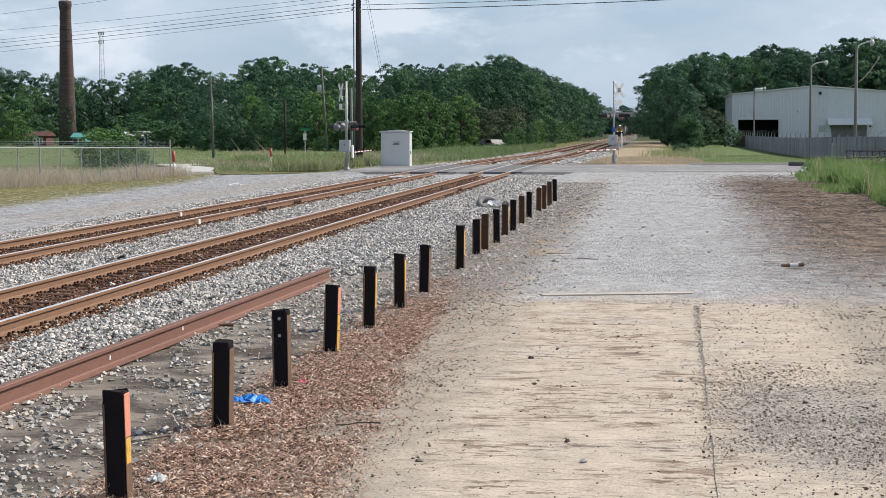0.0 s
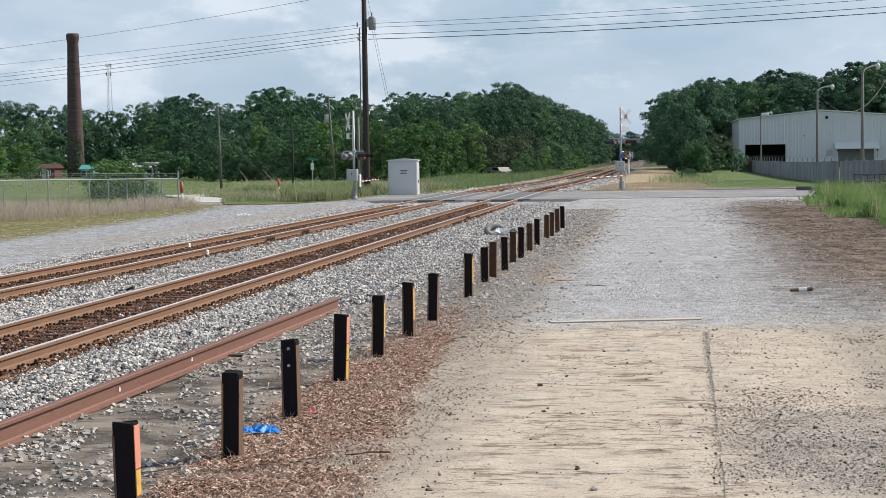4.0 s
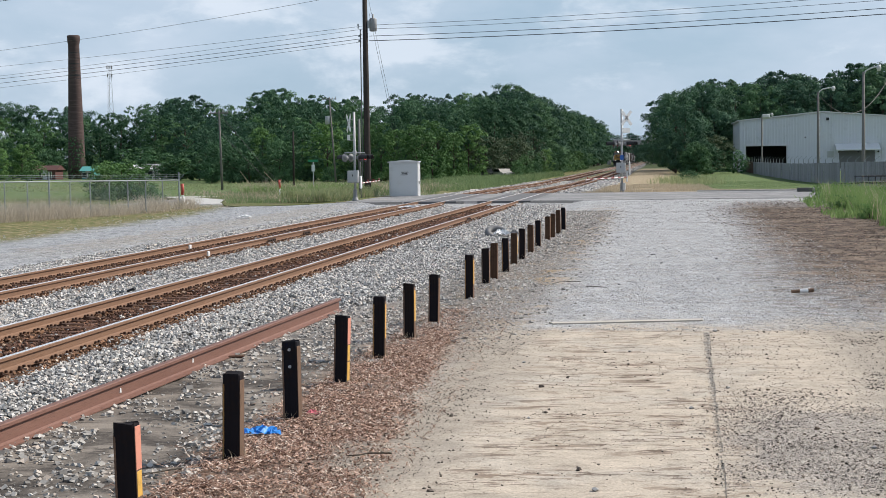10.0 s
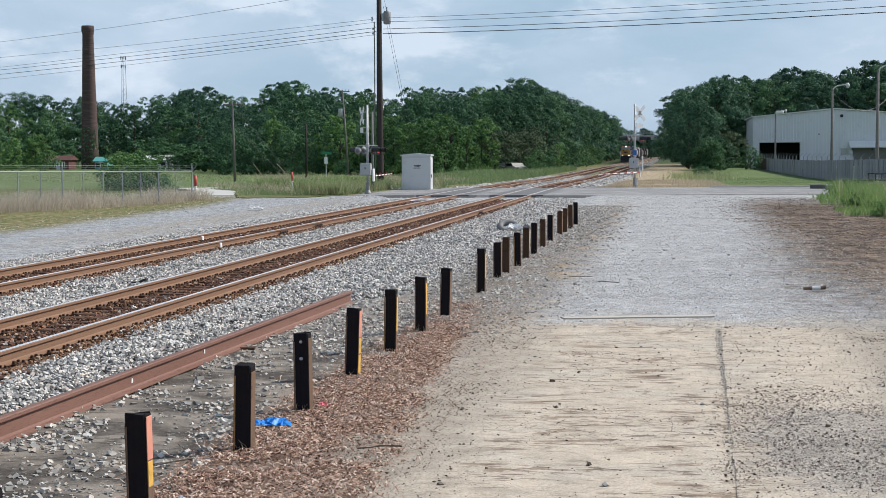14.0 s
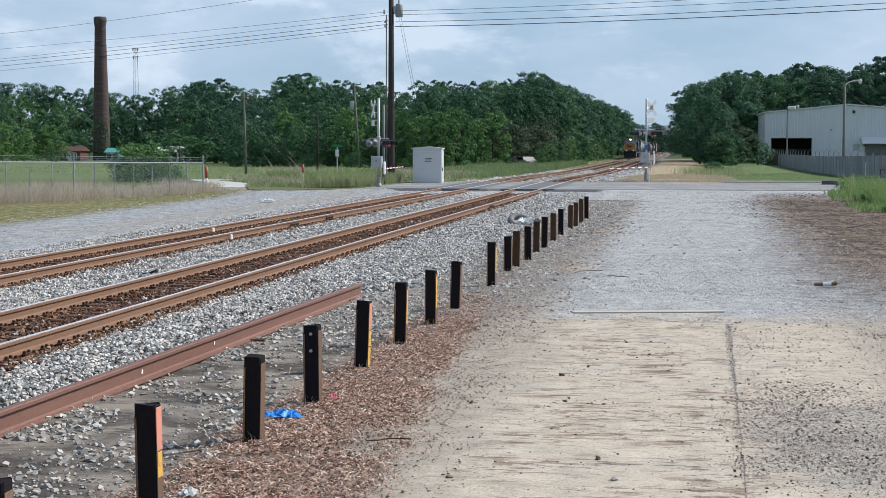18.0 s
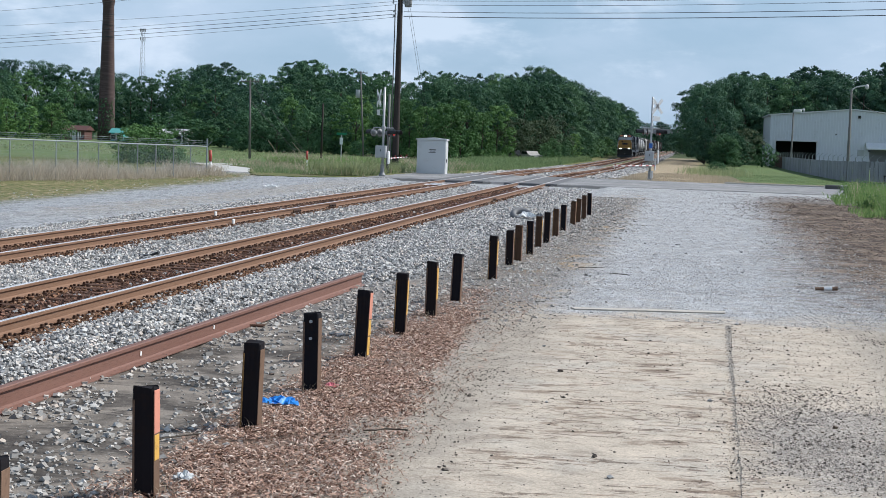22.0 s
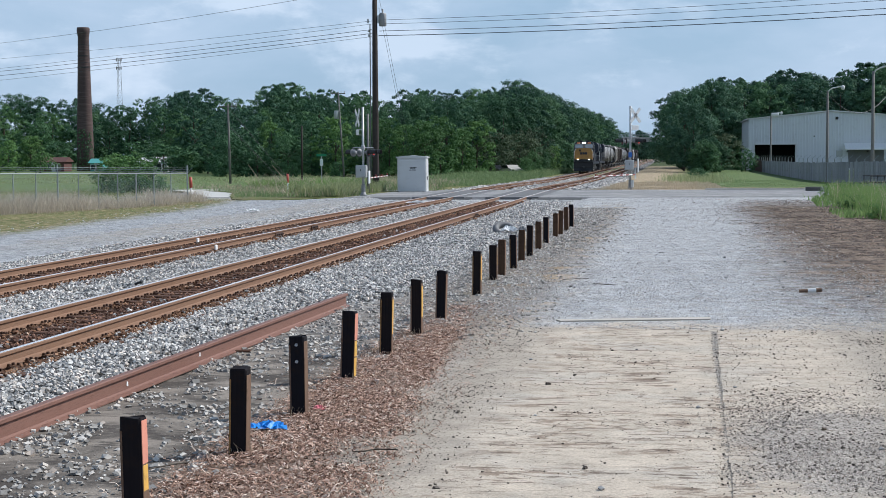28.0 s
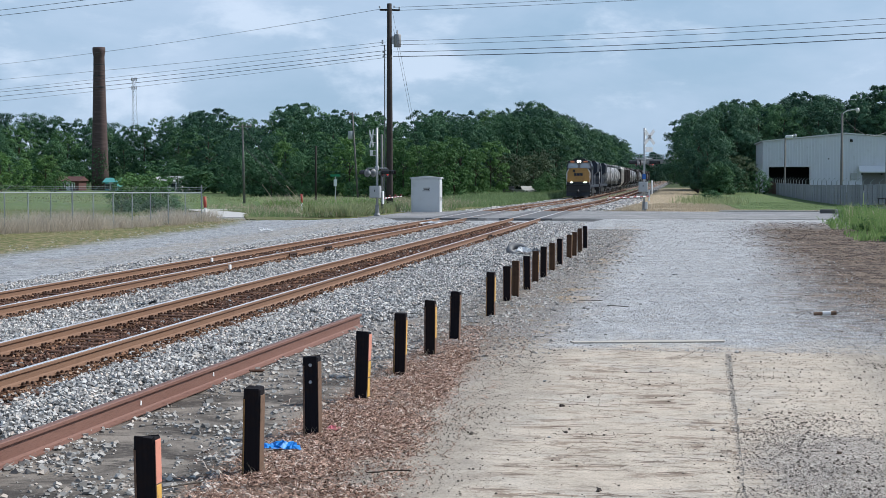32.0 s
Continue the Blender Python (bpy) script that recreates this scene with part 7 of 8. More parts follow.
KINDS = {
    "oak": tree_kind("tree", 16, 6.8, 0.30, 60, 0.34, M["leaf_a"], "tall broadleaf tree with a dense dark green crown", 330, 0.10, 0.5),
    "oak2": tree_kind("tree", 16, 6.0, 0.28, 56, 0.33, M["leaf_b"], "tall leafy tree with a full green crown", 320, 0.06, 0.42),
    "elm": tree_kind("tree", 15, 5.2, 0.26, 52, 0.31, M["leaf_a"], "slender dark green tree in the tree line", 320, 0.06, 0.55),
    "young": tree_kind("tree", 8, 3.0, 0.14, 46, 0.24, M["leaf_c"], "young bright green tree at the wood's edge", 190, 0.04, 0.3),
    "young2": tree_kind("tree", 8, 4.0, 0.14, 48, 0.25, M["leaf_b"], "bushy green tree at the wood's edge", 210, 0.04, 0.35),
    "brush": tree_kind("bush", 3, 2.2, 0.07, 30, 0.17, M["leaf_c"], "green bush in rough grass", 90, 0.05, 0.3),
    "brush2": tree_kind("bush", 3, 2.4, 0.07, 30, 0.18, M["leaf_b"], "dark green bush in rough grass", 90, 0.05, 0.3),
    "brown": tree_kind("tree", 7, 3.6, 0.14, 34, 0.24, M["leaf_dry"], "tree with browning feathery leaves", 160, 0.20, 0.5),
    "pine": tree_kind("tree", 20, 5.0, 0.28, 26, 0.40, M["leaf_a"], "tall open-crowned dark tree above the wood", 300, 0.52, 0.5),
}
BASE_H = {"oak": 16, "oak2": 16, "elm": 15, "young": 8, "young2": 8, "brush": 3, "brush2": 3, "brown": 7, "pine": 20}
rt = random.Random(11)


def plant(kind, x, y, h, z=None, wide=1.0):
    z = float(ground_z(x, y)) - 0.08 if z is None else z
    s = h / BASE_H[kind]
    w = s * wide * rt.uniform(0.9, 1.15)
    ob = copy_thing(KINDS[kind], pose(x, y, z, 0, 0, rt.uniform(0, 360)) @ Matrix.Diagonal((w, w, s, 1)))
    tagged(ob, group="wood and bushes")
    return ob


def make_wood():
    # tall rows behind the field
    for y, kinds, less, az0, az1 in ((372, ("oak", "elm", "oak2"), 0.0, -0.53, -0.09), (338, ("oak", "oak2", "elm"), 0.6, -0.53, -0.09), (312, ("oak2", "elm", "oak", "young2"), 3.0, -0.53, -0.27),
                                     (285, ("oak", "oak2", "elm"), 1.2, -0.31, -0.09), (258, ("oak2", "elm", "oak"), 3.4, -0.295, -0.10), (238, ("oak2", "young2", "oak"), 5.0, -0.29, -0.105)):
        x = az0 * y
        while x < az1 * y:
            yy = y + rt.uniform(-8, 8)
            az = x / yy
            h = 4.1 + skyline(az) * yy - less - rt.random() * (1.6 if less < 0.2 else 3.4)
            if y > 320 or abs(az + 0.394) > 0.028:
                plant(rt.choice(kinds), x, yy, h, wide=0.95)
            x += rt.uniform(5.6, 8.4)
    for az in (-0.312, -0.262, -0.252, -0.226, -0.206, -0.094):
        plant("pine", az * 352, 352 + rt.uniform(-6, 6), 3.2 + skyline(az) * 352, wide=0.85)
    for az in (0.0775, 0.113, 0.128, 0.1345):
        plant("pine", az * 330, 330 + rt.uniform(-4, 4), 3.2 + skyline(az) * 330, wide=0.9)
    # young growth at the edge of the field
    for y, lo, hi in ((226, 5.5, 8.5), (214, 3.5, 6.5)):
        x = -0.285 * y
        while x < -0.135 * y:
            plant(rt.choice(("young", "young2", "young2", "brush2", "oak2")), x, y + rt.uniform(-5, 5), rt.uniform(lo, hi))
            x += rt.uniform(3.0, 5.0)
    x = -165.0
    while x < -84:
        if abs(x + 116.0) > 7.0 and abs(x + 97.4) > 6.0:
            plant(rt.choice(("young2", "young2", "brush2", "young")), x, 304 + rt.uniform(-6, 6), rt.uniform(4.5, 8.5), wide=1.2)
        x += rt.uniform(3.0, 4.6)
    x = -84.0
    while x < -60:
        plant(rt.choice(("young2", "brush2")), x, 246 + rt.uniform(-4, 4), rt.uniform(3.5, 6.5), wide=1.2)
        x += rt.uniform(3.0, 4.6)
    x = -62.0
    while x < -30:
        plant(rt.choice(("brush", "brush2", "brush2")), x, 208 + rt.uniform(-3, 3), rt.uniform(1.4, 3.0))
        x += rt.uniform(2.5, 4.5)
    for x, y, h in ((-38, 208, 8.2), (-42, 212, 7.0), (-46, 210, 8.6), (-27.5, 205, 6.8), (-26.6, 214, 8.0), (-31.0, 196, 7.6), (-32.5, 199, 6.4), (-29.6, 200, 8.3), (-35, 202, 7.2)):
        plant("young", x, y, h, wide=0.85)
    # along the far track
    y = 214.0
    while y < 620:
        for off in (0, 5.5):
            x = -22.0 - off - rt.uniform(0, 3.0) - (6 if y < 232 else 0)
            az = x / y
            h = 3.0 + (skyline(az) * (1.0 if off else 0.94)) * y
            plant(rt.choice(("oak", "oak2", "elm")), x, y, max(6.5, min(h, 17.5)) - rt.random() * 1.6, wide=0.85)
        if y < 380:
            plant(rt.choice(("young2", "brush2", "young")), -18.6 - rt.random() * 1.2, y, rt.uniform(2.5, 5.0))
        y += rt.uniform(9.0, 13.0) * (1 if y < 420 else 1.6)
    for x, y in ((-24.5, 218), (-21.5, 226), (-20.8, 236)):
        plant("brown", x, y, rt.uniform(6.0, 7.4))
    # clump to the near side of the warehouse
    for y in (252, 268, 288, 310, 340):
        x = 2.9 if y > 260 else 4.4
        while x < (0.040 if y > 300 else 0.030) * y:
            az = x / y
            h = 4.2 + skyline(az) * y - rt.random() * 1.2 - (2.6 if y < 265 else 0)
            if h > 4:
                plant(rt.choice(("oak", "oak", "elm", "oak2")), x, y + rt.uniform(-5, 5), h, wide=0.9)
            x += rt.uniform(4.6, 6.6)
    for k in range(9):
        plant("young2", rt.uniform(4.6, 7.8), rt.uniform(240, 248), rt.uniform(3.0, 5.6))
    plant("brush2", 12.6, 252, 4.0, wide=0.8)
    # leafy weeds beside the lot
    for k in range(34):
        y = rt.uniform(46, 84)
        x = 7.6 + 0.025 * (y - 50) + rt.random() ** 1.3 * 5.0
        plant("brush", x, y, rt.uniform(0.45, 0.95) * (1 + 0.10 * (x - 7.6)), wide=1.2)
    plant("brown", 8.6, 252, 6.4)
    # behind the warehouse
    for y in (318, 332, 348):
        x = 11.0
        while x < 56:
            h = 3.9 + skyline(x / y) * y - rt.random() * (0.8 if y > 340 else 3.0)
            plant(rt.choice(("oak", "oak2", "elm")), x, y + rt.uniform(-5, 5), h)
            x += rt.uniform(4.5, 7.0)
    # far beyond the bridge
    for k in range(16):
        plant("oak", rt.uniform(-45, 30), rt.uniform(690, 760), rt.uniform(11, 15))
    for k in range(26):
        plant("oak", -62 + 4.2 * k + rt.uniform(-1, 1), rt.uniform(820, 900), rt.uniform(10, 14.5))
    # bushes about the fence and houses
    for x, y, h in ((-42.0, 112.4, 2.6), (-40.6, 112, 3.0), (-39.4, 112.6, 2.5)):
        plant("brush", x, y, h)
    for x, y, h, k in ((-118, 262, 6.2, "young"), (-124, 266, 7.6, "young"), (-130, 270, 8.0, "young2"), (-113.5, 266, 4.0, "brush"), (-136, 280, 9, "young"), (-100, 276, 3.2, "brush"), (-89, 274, 4.6, "brush2"), (-84, 276, 5.5, "young2")):
        plant(k, x, y, h)
    for k in range(4):
        plant("brush2", -36.2 + 1.4 * (k - 1.5), 100.5 + rt.uniform(-1, 1), rt.uniform(0.8, 1.3))
    for k in range(2):
        plant("brush2", 2.6 + rt.uniform(-1.6, 1.8), 165 + rt.uniform(-14, 14), rt.uniform(1.0, 1.9))


make_wood()
for k in KINDS.values():
    for o in (*k.children_recursive, k):
        bpy.data.objects.remove(o)


# ---- grass and weeds ----
def make_grass():
    def patch(name, n, xr, yr, h, w, mat, words, thin=0.4, seed=50, lean=0.5, cond=None, lift=0.0):
        x, y = rng.uniform(*xr, n), rng.uniform(*yr, n)
        d = 0.6 * value_noise(x + 700, y + 700, 3.0, seed) + 0.4 * value_noise(x + 700, y + 700, 0.8, seed + 1)
        keep = d > thin
        if cond is not None:
            keep &= cond(x, y)
        x, y, d = x[keep], y[keep], d[keep]
        hh = h * rng.uniform(0.5, 1.15, len(x)) * (0.4 + d)
        me = blades(name, np.stack([x, y, ground_z(x, y) - 0.02 + lift], -1), hh, w, lean, M[mat])
        tagged(new(name, me), words, "grass", "", "stuff")

    patch("tall_grass", 20000, (-33.5, -17.2), (103, 124), 0.65, 0.03, "field_grass", "tall green roadside grass", 0.45, 50, 0.9, lambda x, y: x > -0.278 * y)
    verge = lambda x, y: (x < np.interp(y, [79.4, 82.2, 84.2, 97.0, 99.5], [-20.8, -18.6, -17.9, -17.9, -15.2])) & (x > np.interp(y, [79.4, 80.6, 94.0, 103.5], [-22.2, -23.3, -27.3, -33.0]))
    lift = 0.15
    patch("tall_grass", 15000, (-33, -15), (80, 104), 0.36, 0.025, "field_grass", "rough green and pale grass on the verge", 0.36, 90, 1.0, verge, lift)
    patch("weeds", 6000, (-21, -17.5), (83, 97), 0.80, 0.04, "grass", "tall green weeds behind the signal", 0.45, 92, 0.9, verge, lift)
    patch("dry_grass", 4500, (-33, -15), (80, 104), 0.42, 0.028, "straw", "dry pale stalks on the verge", 0.42, 94, 1.1, verge, lift)
    patch("weeds", 5000, (-30.5, -19.5), (103, 112), 0.75, 0.06, "weed", "dense green weeds at the roadside", 0.50, 51, 1.1, lambda x, y: x > -0.278 * y)
    patch("seed_heads", 3500, (-33.5, -17.2), (103, 122), 1.0, 0.03, "straw", "pale seed heads above the roadside grass", 0.45, 50, 1.0, lambda x, y: x > -0.278 * y)
    patch("dry_grass", 7000, (-36, -17.5), (103, 140), 0.6, 0.04, "straw", "dry straw-coloured roadside grass", 0.5, 54, 0.5, lambda x, y: x > -0.278 * y)
    patch("tall_grass", 26000, (-30.0, -15.8), (124, 215), 0.5, 0.045, "field_grass", "rough green grass beside the far tracks", 0.42, 58, 1.0)
    patch("tall_grass", 22000, (-27.0, -15.8), (170, 260), 0.8, 0.055, "field_grass", "green weeds beside the far tracks", 0.35, 60, 1.0)
    patch("field_grass", 9000, (-90, -28), (150, 215), 0.22, 0.10, "grass", "uneven grass at the field's far edge", 0.42, 62)
    along = lambda x, y: x + 25.05 + (77.8 - y) * 0.237
    patch("dry_grass", 42000, (-33.5, -24.2), (50, 79), 0.85, 0.016, "fence_grass", "dry brown grass along the fence", 0.36, 64, 1.0, lambda x, y: np.abs(along(x, y) + 0.5) < 1.3)
    patch("dry_grass", 9000, (-34, -22.5), (48, 80), 0.16, 0.025, "straw", "short dry grass before the fence", 0.45, 66, 0.8, lambda x, y: (along(x, y) > -0.5) & (along(x, y) < 2.0))
    patch("short_grass", 6000, (-34, -22.0), (46, 78), 0.09, 0.03, "grass", "low green weeds before the fence", 0.52, 68, 0.9, lambda x, y: (along(x, y) > 0.6) & (along(x, y) < 3.2))
    patch("dry_grass", 24000, (-5.2, 4.0), (102.5, 150), 0.2, 0.025, "straw", "dry straw verge beside the crossing", 0.38, 72)
    patch("dry_grass", 9000, (3.0, 9.5), (102.2, 108), 0.15, 0.025, "straw", "dry straw verge at the lawn's edge", 0.42, 74)
    patch("tall_grass", 14000, (-2.5, 8.0), (130, 200), 0.85, 0.04, "grass", "rough green weeds on the verge", 0.30, 76, 0.6, lambda x, y: rng.random(len(x)) < np.exp(-(((x - 3.0) / 2.2) ** 2 + ((y - 165) / 17) ** 2)))
    patch("short_grass", 16000, (4.0, 15.0), (103, 170), 0.07, 0.03, "field_grass", "uneven short grass on the lawn", 0.40, 96, 1.0)
    patch("weeds", 20000, (6.6, 14.0), (44, 84), 1.0, 0.022, "weed", "tall bright green weeds beside the lot", 0.22, 78, 0.7, lambda x, y: x > 7.3 + 0.025 * (y - 50) + 0.6 * value_noise(x + 90, y + 90, 2.0, 5))
    patch("short_grass", 5000, (5.5, 14.0), (60, 84), 0.3, 0.05, "weed", "low green weeds at the edge of the lot", 0.45, 80, 0.8, lambda x, y: x > 6.4 + 0.025 * (y - 50))
    patch("dry_stalks", 1500, (7.2, 14.0), (46, 84), 1.2, 0.025, "straw", "pale dry stalks among the weeds", 0.3, 86, 0.6, lambda x, y: x > 7.6 + 0.025 * (y - 50))
    patch("dry_litter", 1500, (-3.9, -2.3), (8.5, 24), 0.07, 0.005, "straw", "thin dry stalks among the wood chips", 0.4, 82, 1.6)
    # wisps of dry grass at the feet of the posts
    feet = np.repeat(np.array([9.6, 12.1, 14.0, 16.3, 18.65, 20.65, 22.7, 26.9, 29.9, 33.5, 37.3, 42.5]), 26)
    n = len(feet)
    x, y = -3.43 + rng.normal(0, 0.10, n), feet + rng.normal(-0.02, 0.10, n)
    tagged(new("dry_tufts", blades("dry_tufts", np.stack([x, y, ground_z(x, y)], -1), rng.uniform(0.04, 0.16, n), 0.006, 1.0, M["straw"])), "wisps of dry grass at the feet of the posts", "grass", "", "stuff")
    patch("dry_litter", 1500, (-3.6, -1.4), (24, 70), 0.10, 0.02, "straw", "thin straw patches beside the posts", 0.62, 84, 1.6)


make_grass()


# ---- litter ----
def crumpled(n, r, h, seed):
    """A crumpled sheet: a bent grid with uneven folds."""
    q = random.Random(seed)
    m = Mesh()
    k = n + 1
    vs = []
    for i in range(k):
        for j in range(k):
            u, v = i / n - 0.5, j / n - 0.5
            edge = 1 + q.uniform(-0.22, 0.22)
            vs.append((r[0] * u * edge, r[1] * v * edge, h * q.random() * (1 - 1.4 * max(abs(u), abs(v))) + 0.012))
    fs = [(i * k + j, i * k + j + 1, (i + 1) * k + j + 1, (i + 1) * k + j) for i in range(n) for j in range(n)]
    return m.add(vs, fs)


def make_litter():
    def bag(name, at, r, mat, words, seed, turn=0.0):
        ob = solid(name, crumpled(9, (r[0], r[1]), r[2], seed), M[mat], words, "litter", at)
        ob.rotation_euler = (0, 0, turn)
        md = ob.modifiers.new("thick", "SOLIDIFY")
        md.thickness = 0.003
    bag("plastic_bag", (-3.50, 13.22, 0.02), (0.24, 0.30, 0.10), "blue_bag", "crumpled bright blue plastic bag", 1, 0.3)
    bag("plastic_bag", (-3.72, 13.25, 0.015), (0.22, 0.22, 0.05), "blue_bag", "torn scrap of blue plastic", 2, 1.0)
    bag("wrapper", (-3.28, 14.22, 0.03), (0.12, 0.14, 0.05), "pink_bag", "crumpled pink wrapper among wood chips", 3)
    bag("clear_wrapper", (-3.35, 10.04, 0.03), (0.12, 0.14, 0.07), "clear", "crumpled clear plastic cup", 4)
    bag("white_scrap", (-12.65, 77.2, 0.06), (1.1, 0.4, 0.16), "white", "white scrap lying between the rails", 5)
    bag("white_scrap", (-18.3, 66.0, 0.05), (0.6, 0.4, 0.16), "white", "white litter on the gravel lane", 6)
    # discarded tyre with a white bag
    ty = thing("discarded_tyre", (-5.15, 48.6, -0.05), "grey worn tyre dumped on the ballast", "tyre")
    ring = Mesh()
    n, k = 28, 10
    vs = []
    for i in range(n):
        a = 2 * math.pi * i / n
        for j in range(k):
            b = 2 * math.pi * j / k
            rr = 0.30 + 0.10 * math.cos(b)
            vs.append((rr * math.cos(a), rr * math.sin(a), 0.16 + 0.11 * math.sin(b)))
    ring.add(vs, [(i * k + j, i * k + (j + 1) % k, ((i + 1) % n) * k + (j + 1) % k, ((i + 1) % n) * k + j) for i in range(n) for j in range(k)])
    part("tyre", ring, M["loco_grey"], ty, "", True)
    ty.rotation_euler = (0.5, 0.25, 0)
    bag("white_bag", (-4.92, 48.1, 0.06), (0.5, 0.45, 0.3), "white", "crumpled white bag on the ballast", 8)
    bag("white_bag", (-4.55, 48.4, 0.05), (0.3, 0.3, 0.2), "tank_grey", "grey crumpled sack on the ballast", 9)
    solid("plank", Mesh().box((0, 0, 0.03), (1.3, 0.14, 0.04), 0.005, Matrix.Rotation(0.1, 3, "Z")), M["board"], "grey plank lying on the ballast", "plank", (-4.9, 46.6, -0.05))
    # brick-red stick with a pale band
    st = thing("broken_stake", (2.52, 27.5, 0.02), "broken red-brown stake with a pale band", "stake", "", "", 4)
    m = Mesh().tube((-0.19, -0.02, 0.03), (0.20, 0.03, 0.045), 0.030, 0.036, 8)
    part("stake", m, M["bare_edge"], st)
    part("pale_band", Mesh().tube((-0.045, 0, 0.037), (0.10, 0.018, 0.042), 0.037, 0.038, 8), M["white"], st, "pale paper band")
    # twigs
    for x, y, l, a in ((-1.15, 28.6, 0.42, -0.3), (-1.75, 29.8, 0.5, 0.2), (-2.35, 12.2, 0.35, 0.2), (-3.9, 11.3, 0.4, 0.6)):
        p = [Vector((x + l * (t - 0.5) * math.cos(a) + 0.02 * math.sin(9 * t), y + l * (t - 0.5) * math.sin(a) * 2 + 0.03 * math.sin(7 * t + x), 0.05)) for t in (0, 0.25, 0.5, 0.75, 1)]
        solid("twig", Mesh().line(p, 0.006, 6), M["bark"], "dry brown twig on the ground", "twig", group="twigs")
    # dark scrap between the tracks
    t = thing("tie_plate_scrap", (-10.35, 28.2, -0.03), "dark discarded rail clamp between the tracks", "scrap metal")
    part("plate", Mesh().box((0, 0, 0.03), (0.34, 0.22, 0.035), 0.008, Matrix.Rotation(0.3, 3, "Z")), M["dark"], t)
    part("plate", Mesh().box((0.2, 0.1, 0.05), (0.25, 0.12, 0.04), 0.008, Matrix.Rotation(-0.4, 3, "Y")), M["dark"], t)
    # larger stones on the slabs and dirt
    q = random.Random(8)
    for k in range(46):
        x, y = q.uniform(-2.4, 4.0), q.uniform(10.5, 40)
        if q.random() < 0.75 or x > 0.5:
            s = q.uniform(0.014, 0.032) * (1 if y < 24 else 1.5)
            vs = [(s * c[0] * q.uniform(0.7, 1.2), s * c[1] * q.uniform(0.7, 1.2), s * 0.8 * c[2] * q.uniform(0.7, 1.2)) for c in ((1, 0, 0), (-1, 0, 0), (0, 1, 0), (0, -1, 0), (0, 0, 1), (0, 0, -1), (0.7, 0.7, 0.4), (-0.7, 0.6, 0.5), (0.6, -0.7, 0.5), (-0.7, -0.7, 0.4))]
            bb = bmesh.new()
            for p in vs:
                bb.verts.new(p)
            bmesh.ops.convex_hull(bb, input=bb.verts)
            me = bpy.data.meshes.new("rock")
            bb.to_mesh(me)
            bb.free()
            me.materials.append(M["gravel"])
            ob = tagged(new("rock", me), "small grey rock on the lot", "rock", "rocks on the lot")
            ob.location = (x, y, float(ground_z(x, y)) + (0.008 if y < 21 and -2.5 < x < 2.6 else 0) + s * 0.3)


make_litter()


# ---- train ----
# pale grey base colour paints the sky's reflection onto the windscreens
M["screen"] = plain("painted_sky_glass", (0.34, 0.37, 0.41), 0.12, 0.6)

def bogie(parent, y, z=0.0, axles=2, gap=1.8):
    b = part("bogie", Mesh().box((-1.02, y, 0.62), (0.16, gap * (axles - 1) + 1.2, 0.34), 0.05).box((1.02, y, 0.62), (0.16, gap * (axles - 1) + 1.2, 0.34), 0.05).box((0, y, 0.66), (2.0, 0.5, 0.3), 0.04), M["dark"], parent, "black truck frame")
    for k in range(axles):
        yy = y + gap * (k - (axles - 1) / 2)
        for x in (-0.755, 0.755):
            part("wheel", Mesh().tube((x - 0.06, yy, 0.47), (x + 0.06, yy, 0.47), 0.47, 0.47, 18), M["loco_grey"], b)
        part("axle", Mesh().tube((-0.8, yy, 0.47), (0.8, yy, 0.47), 0.08, None, 8), M["dark"], b)


